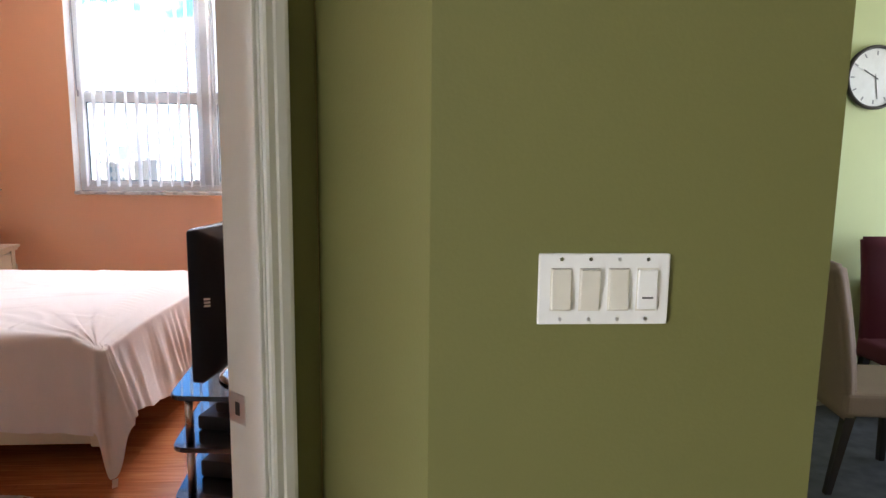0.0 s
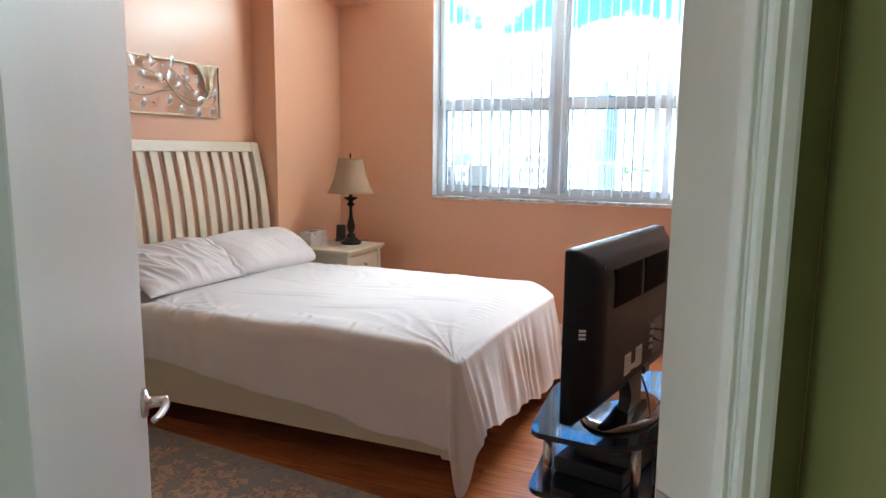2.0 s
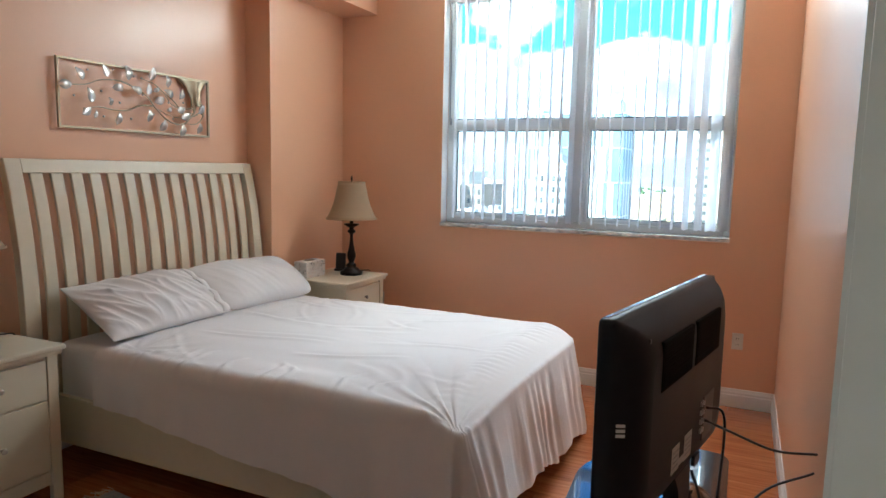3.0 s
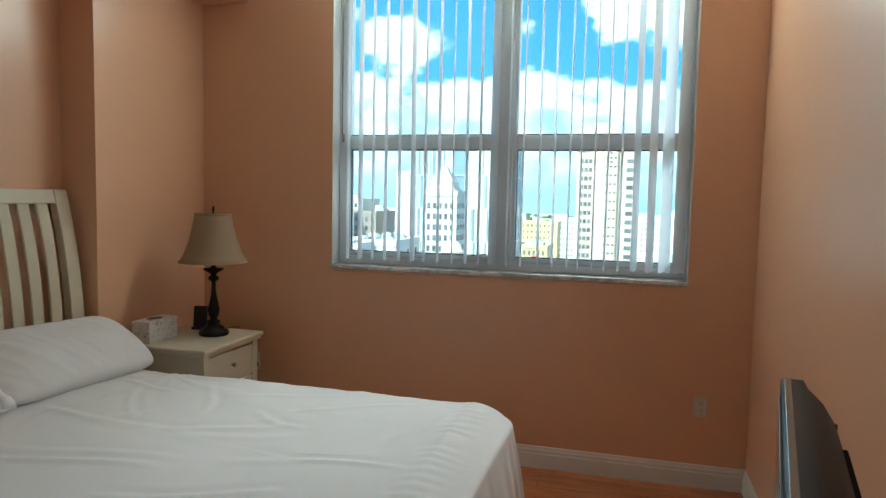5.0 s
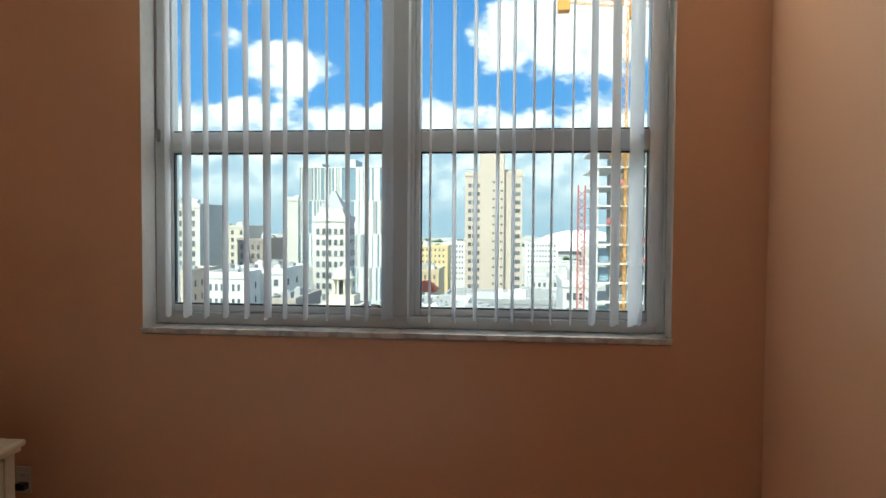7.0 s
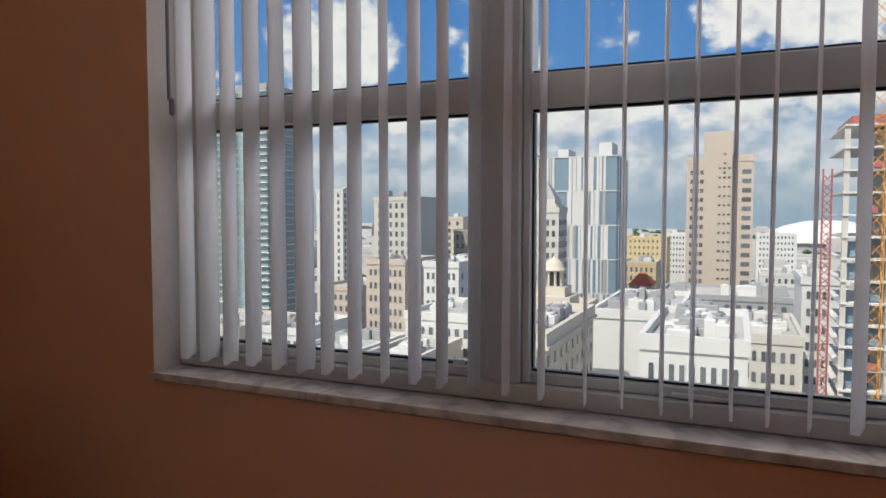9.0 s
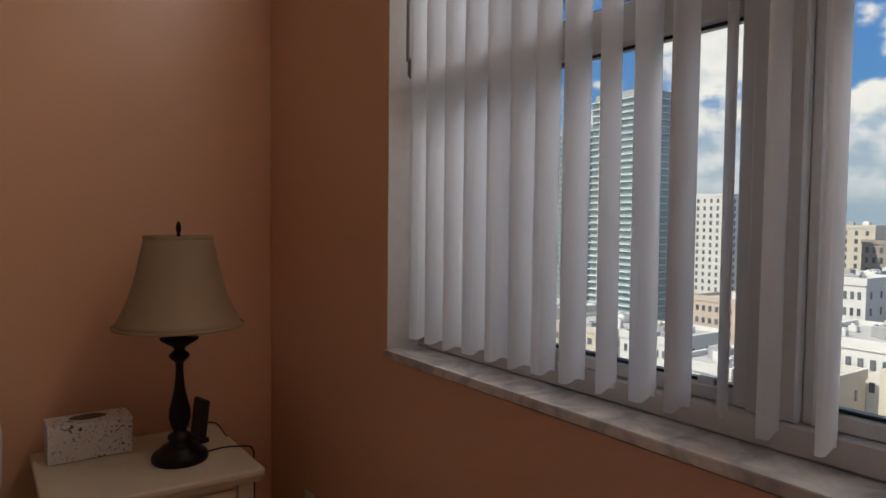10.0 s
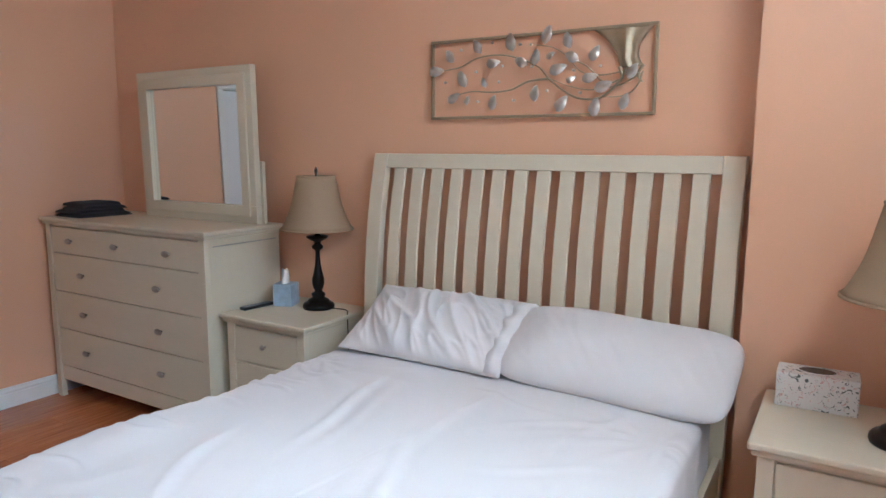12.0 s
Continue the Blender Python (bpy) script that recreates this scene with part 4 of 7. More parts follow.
def moulded_top(w, d, z, parent, name="top"):
    """Two-tier moulded slab: x from -d to 0 (front), y 0 to w."""
    bm = box_bm(-d + 0.02, -0.012, 0.012, w - 0.012, z - 0.044, z - 0.022, 0.006, 2)
    box_bm(-d, 0.0, 0.0, w, z - 0.024, z, 0.009, 3, bm=bm)
    return part(name, bm, CREAM, parent)


def nightstand(m, label):
    """Local: front at x=0, back at -0.55, y 0 to 0.6."""
    t = thing("nightstand", m, label, "nightstand", "nightstands beside the bed")
    w, d, h = 0.605, 0.545, 0.750
    moulded_top(w, d, h, t)
    part("body", box_bm(-d + 0.02, -0.045, 0.03, w - 0.03, 0.09, h - 0.045, 0.003, 1), CREAM, t)
    for y in (0.028, w - 0.078):
        part("corner_post", box_bm(-0.058, -0.028, y, y + 0.05, 0.0, h - 0.045, 0.004), CREAM, t)
    for y in (0.03, w - 0.075):
        part("rear_leg", box_bm(-d + 0.02, -d + 0.06, y, y + 0.045, 0.0, 0.10, 0.003), CREAM, t)
    z1 = h - 0.062
    for za, zb in ((z1 - 0.185, z1), (z1 - 0.52, z1 - 0.195)):
        dr = part("drawer", box_bm(-0.05, -0.032, 0.082, w - 0.082, za, zb, 0.004), CREAM, t)
        knob(dr, -0.033, w / 2, (za + zb) / 2 + 0.01)
    part("apron", box_bm(-0.048, -0.036, 0.08, w - 0.08, 0.09, 0.155, 0.003), CREAM, t)
    return t


nightstand(Matrix.Translation((-2.755, 4.657, 0)), "cream painted two-drawer nightstand by the window")
nightstand(Matrix.Translation((-3.005, 2.042, 0)), "cream painted two-drawer nightstand beside the dresser")


def dresser():
    w, d, h = 1.56, 0.59, 1.185
    t = thing("dresser", Matrix.Translation((-2.945, 0.462, 0)), "cream painted chest of four wide drawer rows with antique nickel knobs", "dresser")
    moulded_top(w, d, h, t)
    part("body", box_bm(-d + 0.02, -0.045, 0.03, w - 0.03, 0.14, h - 0.045, 0.003, 1), CREAM, t)
    for y in (0.028, w - 0.078):
        part("corner_post", box_bm(-0.058, -0.022, y, y + 0.05, 0.0, h - 0.045, 0.004), CREAM, t)
    for y in (0.03, w - 0.075):
        part("rear_leg", box_bm(-d + 0.02, -d + 0.07, y, y + 0.045, 0.0, 0.145, 0.003), CREAM, t)
    part("apron", box_bm(-0.048, -0.034, 0.08, w - 0.08, 0.12, 0.215, 0.003), CREAM, t)
    for za, zb, ks in ((0.964, 1.128, (0.295, 0.76, 1.23)), (0.718, 0.959, (0.40, 1.13)), (0.472, 0.713, (0.40, 1.13)), (0.222, 0.467, (0.40, 1.13))):
        dr = part("drawer", box_bm(-0.05, -0.028, 0.081, w - 0.081, za, zb, 0.004), CREAM, t)
        for y in ks:
            knob(dr, -0.029, y, (za + zb) / 2, True)
    part("side_line", box_bm(-d + 0.05, -0.08, w - 0.0305, w - 0.0285, h - 0.088, h - 0.082), NICKEL, t)


dresser()


def mirror():
    t = thing("dresser_mirror", Matrix.Translation((-3.385, 0.948, 1.186)) @ pose(0, 0, 0, 0, 1.0, 0), "cream framed mirror standing on the dresser", "mirror")
    w, h, b = 1.015, 0.90, 0.105
    for y0, y1, z0, z1, nm in ((0, w, 0, b, "bottom_rail"), (0, w, h - b, h, "top_rail"), (0, b, b, h - b, "side_rail"), (w - b, w, b, h - b, "side_rail")):
        bm = box_bm(-0.03, 0.012, y0, y1, z0, z1, 0.006, 2)
        iy0, iy1, iz0, iz1 = max(y0, 0.03), min(y1, w - 0.03), max(z0, 0.03), min(z1, h - 0.03)
        if nm == "side_rail":
            iz0, iz1 = b - 0.02, h - b + 0.02
            iy0, iy1 = (0.045, b) if y0 == 0 else (w - b, w - 0.045)
        else:
            iy0, iy1 = 0.045, w - 0.045
            iz0, iz1 = (0.045, b) if z0 == 0 else (h - b, h - 0.045)
        box_bm(0.008, 0.024, iy0, iy1, iz0, iz1, 0.005, 2, bm=bm)
        part(nm, bm, CREAM, t)
    part("glass", box_bm(-0.012, -0.004, b - 0.01, w - b + 0.01, b - 0.01, h - b + 0.01), MIRROR, t, "silvered mirror glass")
    for y in (0.10, w - 0.02):
        part("support", box_bm(-0.055, -0.031, y - 0.035, y + 0.035, 0.0, 0.36, 0.003), CREAM, t)


mirror()


def folded_clothes():
    t = thing("folded_clothes", Matrix.Translation((-3.20, 0.64, 1.1855)), "black folded clothes in a low stack on the dresser", "clothes")
    rnd = random.Random(4)
    for k in range(4):
        bm = bmesh.new()
        N, M = 24, 18
        lx, ly, z0 = 0.36 - 0.03 * k, 0.30 - 0.02 * k, 0.022 * k
        vs = []
        for s in (0, 1):
            g = []
            for j in range(M + 1):
                row = []
                for i in range(N + 1):
                    u, v = 2 * i / N - 1, 2 * j / M - 1
                    e = (max(0, 1 - abs(u) ** 8) * max(0, 1 - abs(v) ** 8)) ** 0.4
                    zz = z0 + (0.024 * e * s) + (0.005 * noise.noise((u * 3 + k, v * 3, s)) * e if s else 0)
                    row.append(bm.verts.new((u * lx / 2 + 0.01 * math.sin(k * 2), v * ly / 2 + 0.012 * math.cos(k * 3) + 0.006 * noise.noise((u * 2, k, 0)), zz)))
                g.append(row)
            vs.append(g)
            for j in range(M):
                for i in range(N):
                    bm.faces.new((g[j][i], g[j][i + 1], g[j + 1][i + 1], g[j + 1][i]))
        bmesh.ops.remove_doubles(bm, verts=bm.verts[:], dist=0.0004)
        bmesh.ops.recalc_face_normals(bm, faces=bm.faces[:])
        smooth(part("folded_garment", bm, DARKCLOTH, t))


folded_clothes()


# ---- lamps and small things ----
def table_lamp(m, label):
    t = thing("table_lamp", m, label, "table lamp", "table lamps beside the bed")
    prof = [(0, 0), (0.084, 0), (0.087, 0.008), (0.086, 0.020), (0.078, 0.030), (0.062, 0.036), (0.058, 0.046), (0.05, 0.052), (0.036, 0.058), (0.033, 0.066), (0.038, 0.074), (0.036, 0.084), (0.022, 0.092), (0.020, 0.102),
            (0.027, 0.112), (0.034, 0.140), (0.033, 0.165), (0.024, 0.200), (0.016, 0.240), (0.012, 0.290), (0.0125, 0.318), (0.018, 0.324), (0.030, 0.334), (0.032, 0.344), (0.022, 0.354), (0.015, 0.360), (0.022, 0.370), (0.056, 0.390), (0.060, 0.397), (0.057, 0.400), (0.016, 0.404), (0.012, 0.45), (0, 0.455)]
    smooth(part("lamp_base", lathe_bm(prof, 40), BRONZE, t, "dark bronze turned base"))
    out = [(0.197, 0.436), (0.182, 0.459), (0.166, 0.491), (0.150, 0.530), (0.137, 0.569), (0.126, 0.613), (0.117, 0.657), (0.108, 0.696), (0.103, 0.722)]
    sh = bmesh.new()
    seg = 48
    rings = []
    for r, z in out + [(r - 0.003, z) for r, z in out[::-1]]:
        rings.append([sh.verts.new((r * math.cos(2 * math.pi * i / seg), r * math.sin(2 * math.pi * i / seg), z - 0.006 * (r > 0.19) * abs(math.sin(4 * math.pi * i / seg)) * 0)) for i in range(seg)])
    rings.append(rings[0])
    for a, b in zip(rings, rings[1:]):
        for i in range(seg):
            sh.faces.new((a[i], a[(i + 1) % seg], b[(i + 1) % seg], b[i]))
    bmesh.ops.recalc_face_normals(sh, faces=sh.faces[:])
    s = smooth(part("shade", sh, SHADE, t, "beige cloth bell shade"))
    smooth(part("shade_trim", lathe_bm([(0.1045, 0.715), (0.1062, 0.717), (0.1062, 0.724), (0.1045, 0.726), (0.101, 0.724)], 48), SHADE, s))
    smooth(part("shade_trim", lathe_bm([(0.1945, 0.4355), (0.1995, 0.436), (0.199, 0.443), (0.195, 0.445)], 48), SHADE, s))
    part("harp", tube_bm(spline([(0, -0.012, 0.45), (0, -0.055, 0.53), (0, -0.05, 0.65), (0, 0, 0.725), (0, 0.05, 0.65), (0, 0.055, 0.53), (0, 0.012, 0.45)], 6), 0.0022, 6), NICKEL, t)
    smooth(part("finial", lathe_bm([(0, 0.72), (0.006, 0.722), (0.005, 0.734), (0.008, 0.742), (0.0085, 0.752), (0.006, 0.764), (0.0015, 0.772), (0, 0.773)], 14), BRONZE, t))
    part("cord", tube_bm(spline([(-0.01, 0.08, 0.006), (-0.03, 0.15, 0.004), (0.0, 0.205, 0.006), (0.03, 0.226, 0.004), (0.035, 0.232, -0.05), (0.03, 0.233, -0.3)], 8), 0.003, 6), BLACK, t, "thin black cord")
    return t


table_lamp(Matrix.Translation((-2.97, 5.055, 0.751)), "bronze table lamp with beige bell shade near the window")
table_lamp(Matrix.Translation((-3.385, 2.405, 0.751)), "bronze table lamp with beige bell shade beside the dresser")


def tissue_box():
    t = thing("tissue_box", Matrix.Translation((-3.135, 4.697, 0.751)) @ pose(0, 0, 0, 0, 0, 1), "white floral tissue box with an oval opening", "tissue box")
    part("carton", box_bm(-0.115, 0, 0, 0.247, 0, 0.122, 0.002, 1), FLORAL, t)
    bm = lathe_bm([(0, 0), (1, 0), (1, 0.002), (0, 0.002)], 32)
    o = part("opening", bm, surf("brown_card_inside", (0.10, 0.065, 0.045), 0.8), t, "dark brown oval opening")
    o.matrix_basis = Matrix.Translation((-0.058, 0.122, 0.1215)) @ Matrix.Diagonal((0.036, 0.056, 1, 1))
    rim = bmesh.new()
    pts = [Vector((-0.058 + 0.037 * math.cos(2 * math.pi * i / 28), 0.122 + 0.058 * math.sin(2 * math.pi * i / 28), 0.1225)) for i in range(29)]
    part("opening_flap", tube_bm(pts, 0.0016, 6), TISSUE, t)


tissue_box()


def handset():
    t = thing("handset_dock", Matrix.Translation((-3.135, 5.155, 0.751)) @ pose(0, 0, 0, 0, 0, 12), "black upright charging dock behind the lamp", "charger")
    b = box_bm(-0.05, 0.05, -0.017, 0.017, 0.0, 0.018, 0.005)
    part("foot", b, BLACK, t)
    bm = box_bm(-0.042, 0.042, -0.012, 0.012, 0.0, 0.135, 0.011, 4)
    bmesh.ops.transform(bm, matrix=pose(0, 0, 0.012, -7, 0, 0), verts=bm.verts[:])
    smooth(part("handset", bm, BLACK, t))
    part("cord", tube_bm(spline([(0.0, 0.02, 0.06), (0.02, 0.06, 0.05), (0.03, 0.085, 0.01), (0.035, 0.11, -0.02)], 6), 0.0025, 6), BLACK, t)


handset()


def blue_tissue():
    t = thing("tissue_cube", Matrix.Translation((-3.345, 2.20, 0.751)) @ pose(0, 0, 0, 0, 0, 20), "pale blue tissue cube with a white tissue sticking out", "tissue box")
    part("carton", box_bm(-0.055, 0.055, -0.055, 0.055, 0, 0.125, 0.006, 2), BLUE_CARD, t)
    bm = bmesh.new()
    rows = []
    for k in range(7):
        f = k / 6
        rows.append([bm.verts.new(((0.035 - 0.012 * f) * math.cos(2 * math.pi * i / 16) * (1 + 0.35 * math.sin(3 * i + k) * f), (0.02 - 0.004 * f) * math.sin(2 * math.pi * i / 16) * (1 + 0.4 * math.cos(2 * i) * f), 0.122 + 0.075 * f + 0.012 * math.sin(i * 1.7) * f)) for i in range(16)])
    for a, b in zip(rows, rows[1:]):
        for i in range(16):
            bm.faces.new((a[i], a[(i + 1) % 16], b[(i + 1) % 16], b[i]))
    bm.faces.new(rows[-1])
    bmesh.ops.recalc_face_normals(bm, faces=bm.faces[:])
    smooth(part("tissue", bm, TISSUE, t, "crumpled white tissue"))


blue_tissue()


def remote():
    t = thing("remote_control", Matrix.Translation((-3.21, 2.112, 0.7515)) @ pose(0, 0, 0, 0, 0, 174), "slim black remote control lying on the nightstand", "remote")
    part("shell", box_bm(-0.10, 0.10, -0.022, 0.022, 0, 0.017, 0.006, 3), BLACK, t)
    for i in range(6):
        for j in range(3):
            part("button", box_bm(-0.08 + 0.024 * i, -0.068 + 0.024 * i, -0.016 + 0.012 * j, -0.008 + 0.012 * j, 0.0165, 0.0185, 0.001, 1), GREY_PL, t)


remote()


# ---- wall art ----
def wall_art():
    """Openwork metal tree: frame, trunk, branches, leaves and beads in a shallow relief. u along, v up, both 0 to 1."""
    W, H = 1.10, 0.376
    t = thing("wall_art", Matrix.Translation((-3.532, 3.043, 1.766)), "champagne metal openwork wall art of a branch with silver leaves", "wall art")

    def at(u, v, x=0.0):
        return (x, u * W, v * H)

    for a, b in (((0, 0), (1, 0)), ((1, 0), (1, 1)), ((1, 1), (0, 1)), ((0, 1), (0, 0))):
        y0, y1, z0, z1 = min(a[0], b[0]) * W, max(a[0], b[0]) * W, min(a[1], b[1]) * H, max(a[1], b[1]) * H
        if z0 == z1:
            bm = box_bm(-0.012, 0.004, 0, W, z0 - (0.0 if z0 == 0 else 0.013), z0 + (0.013 if z0 == 0 else 0.0), 0.002)
        else:
            bm = box_bm(-0.012, 0.004, y0 - (0 if y0 == 0 else 0.013), y0 + (0.013 if y0 == 0 else 0), 0.0135, H - 0.0135, 0.002)
        part("frame_bar", bm, GILT, t)
    branches = [
        [(0.03, 0.61), (0.15, 0.65), (0.23, 0.74), (0.32, 0.77), (0.41, 0.73), (0.52, 0.60), (0.57, 0.45), (0.64, 0.29), (0.71, 0.20), (0.79, 0.21), (0.86, 0.38), (0.89, 0.56)],
        [(0.13, 0.30), (0.22, 0.34), (0.31, 0.32), (0.40, 0.34), (0.48, 0.43), (0.57, 0.45)],
        [(0.49, 0.86), (0.58, 0.81), (0.66, 0.67), (0.73, 0.56), (0.80, 0.37), (0.86, 0.40)],
        [(0.57, 0.45), (0.66, 0.35), (0.75, 0.30), (0.87, 0.35), (0.94, 0.46)],
        [(0.66, 0.64), (0.71, 0.50), (0.80, 0.46), (0.88, 0.50)],
        [(0.79, 0.21), (0.88, 0.22), (0.93, 0.32), (0.95, 0.48)],
    ]
    for k, b in enumerate(branches):
        pts = spline([at(u, v, 0.004 + 0.006 * math.sin(3 * u + k)) for u, v in b], 7)
        smooth(part("branch", tube_bm(pts, 0.0042 if k < 2 else 0.003, 6, lambda s: 0.6 + 0.8 * s), GILT, t))
    leaves = [(0.035, 0.61, 5), (0.11, 0.79, 125), (0.25, 0.88, 115), (0.17, 0.50, 110), (0.28, 0.44, 105), (0.325, 0.66, 10), (0.40, 0.91, 100), (0.45, 0.66, 155), (0.52, 0.70, 80), (0.56, 0.955, 70), (0.58, 0.71, 30),
              (0.655, 0.87, 100), (0.61, 0.55, 20), (0.765, 0.70, 65), (0.135, 0.26, 35), (0.195, 0.23, 75), (0.325, 0.19, 75), (0.52, 0.28, 80), (0.63, 0.15, 55), (0.67, 0.42, 30), (0.75, 0.43, 15), (0.80, 0.33, 20), (0.915, 0.48, 55), (0.89, 0.15, 70), (0.77, 0.10, 80), (0.67, 0.68, 150)]
    for k, (u, v, a) in enumerate(leaves):
        L = 0.072 if k % 3 else 0.084
        if k in (4, 15, 19, 10):
            L = 0.045
        bm = bmesh.new()
        n = 9
        left, mid, right = [], [], []
        for i in range(n + 1):
            s = i / n
            w = 0.30 * L * math.sin(math.pi * s ** 0.85) ** 0.8
            x = (s - 0.5) * L
            bend = 0.010 * math.sin(math.pi * s) + 0.003 * math.sin(k + 5 * s)
            mid.append(bm.verts.new((bend - 0.004, x, 0)))
            left.append(bm.verts.new((bend + 0.003, x, w + 0.002 * math.sin(8 * s))))
            right.append(bm.verts.new((bend + 0.002, x, -w)))
        for p, q in ((left, mid), (mid, right)):
            for i in range(n):
                bm.faces.new((p[i], p[i + 1], q[i + 1], q[i]))
        bmesh.ops.remove_doubles(bm, verts=bm.verts[:], dist=0.0003)
        bmesh.ops.recalc_face_normals(bm, faces=bm.faces[:])
        bmesh.ops.solidify(bm, geom=bm.faces[:], thickness=0.0012)
        lf = part("leaf", bm, SILVERLEAF, t)
        lf.matrix_basis = Matrix.Translation(at(u, v, 0.012 + 0.008 * (k % 3))) @ pose(0, 0, 0, a, 0, 0)
        smooth(lf)
    beads = [(0.16, 0.86), (0.31, 0.92), (0.44, 0.87), (0.49, 0.86), (0.235, 0.58), (0.36, 0.63), (0.345, 0.44), (0.495, 0.60), (0.565, 0.31), (0.705, 0.27), (0.785, 0.56), (0.675, 0.53), (0.08, 0.47), (0.245, 0.21), (0.415, 0.21)]
    for u, v in beads:
        smooth(part("bead", lathe_bm([(0, -0.007), (0.005, -0.005), (0.007, 0), (0.005, 0.005), (0, 0.007)], 12), SILVERLEAF, t)).matrix_basis = Matrix.Translation(at(u, v, 0.012))
    # trunk, spreading to roots under the top bar, with carved ridges
    bm = bmesh.new()
    rows = []
    for i in range(22):
        s = i / 21
        v = 0.965 - 0.44 * s
        lo = 0.75 + 0.105 * (1 - (1 - s) ** 2.2) - 0.0 + 0.012 * max(0, s - 0.8)
        hi = 0.985 - 0.055 * math.sin(min(1, s * 1.6) * math.pi / 2) + 0.02 * max(0, s - 0.75) * 4
        row = []
        for j in range(13):
            q = j / 12
            relief = 0.020 * math.sin(math.pi * q) ** 0.6 + 0.006 * math.sin(q * 14 + 2.5 * s + 1.5 * noise.noise((q * 3, s * 3, 0)))
            row.append(bm.verts.new(at(lo + (hi - lo) * q, v + 0.01 * math.sin(q * 9) * (s > 0.9), -0.004 + max(0.0, relief))))
        rows.append(row)
    for a, b in zip(rows, rows[1:]):
        for j in range(12):
            bm.faces.new((a[j], a[j + 1], b[j + 1], b[j]))
    bmesh.ops.recalc_face_normals(bm, faces=bm.faces[:])
    bmesh.ops.solidify(bm, geom=bm.faces[:], thickness=0.003)
    smooth(part("trunk", bm, GILT, t, "carved champagne metal tree trunk"))
    for p in ([(0.86, 0.54), (0.87, 0.42), (0.84, 0.33)], [(0.95, 0.55), (0.93, 0.44), (0.95, 0.36)]):
        part("branch", tube_bm(spline([at(u, v, 0.006) for u, v in p], 6), 0.007, 7, lambda s: 1.2 - 0.8 * s), GILT, t)
    for u, v in ((0.02, 0.97), (0.98, 0.03), (0.02, 0.03)):
        part("hanger", tube_bm([at(u, v, -0.028), at(u, v, -0.008)], 0.003, 8), NICKEL, t)


wall_art()


# ---- television corner ----
def rounded_plan(pts, r, n=5):
    out = []
    m = len(pts)
    for i in range(m):
        a, b, c = Vector(pts[i - 1]), Vector(pts[i]), Vector(pts[(i + 1) % m])
        p, q = b + (a - b).normalized() * r, b + (c - b).normalized() * r
        for k in range(n + 1):
            s = k / n
            out.append(tuple((1 - s) ** 2 * p + 2 * s * (1 - s) * b + s * s * q))
    return out


STAND_PLAN = [(-0.615, 2.275), (-0.32, 2.25), (-0.175, 2.38), (-0.175, 3.14), (-0.50, 3.16), (-0.645, 2.80)]


VENT = surf("matt_black_vent", (0.006, 0.006, 0.007), 0.7, grain=200, vary=0.1, spec=0.05)


def tv_stand():
    t = thing("tv_stand", Matrix.Identity(4), "black television stand of three glossy shelves on steel posts", "tv stand")
    for z, nm in ((0.585, "top_shelf"), (0.372, "shelf"), (0.155, "shelf")):
        bm = prism_bm(rounded_plan(STAND_PLAN, 0.06), z - 0.02, z)
        bmesh.ops.bevel(bm, geom=[e for e in bm.edges if abs(e.verts[0].co.z - e.verts[1].co.z) < 1e-6 and e.calc_face_angle(0) > 1], offset=0.004, segments=2, affect="EDGES")
        part(nm, bm, BLACK_GLASS, t, "glossy black shelf")
    for x, y in ((-0.555, 2.335), (-0.255, 2.36), (-0.245, 3.06), (-0.50, 3.07)):
        for za, zb in ((0.0, 0.134), (0.156, 0.351), (0.373, 0.564)):
            smooth(part("post", tube_bm([(x, y, za), (x, y, zb)], 0.016, 16), STEEL, t))
        part("foot", lathe_bm([(0, 0), (0.024, 0), (0.024, 0.008), (0, 0.012)], 16), BLACK, t).matrix_basis = pose(x, y, 0)


tv_stand()


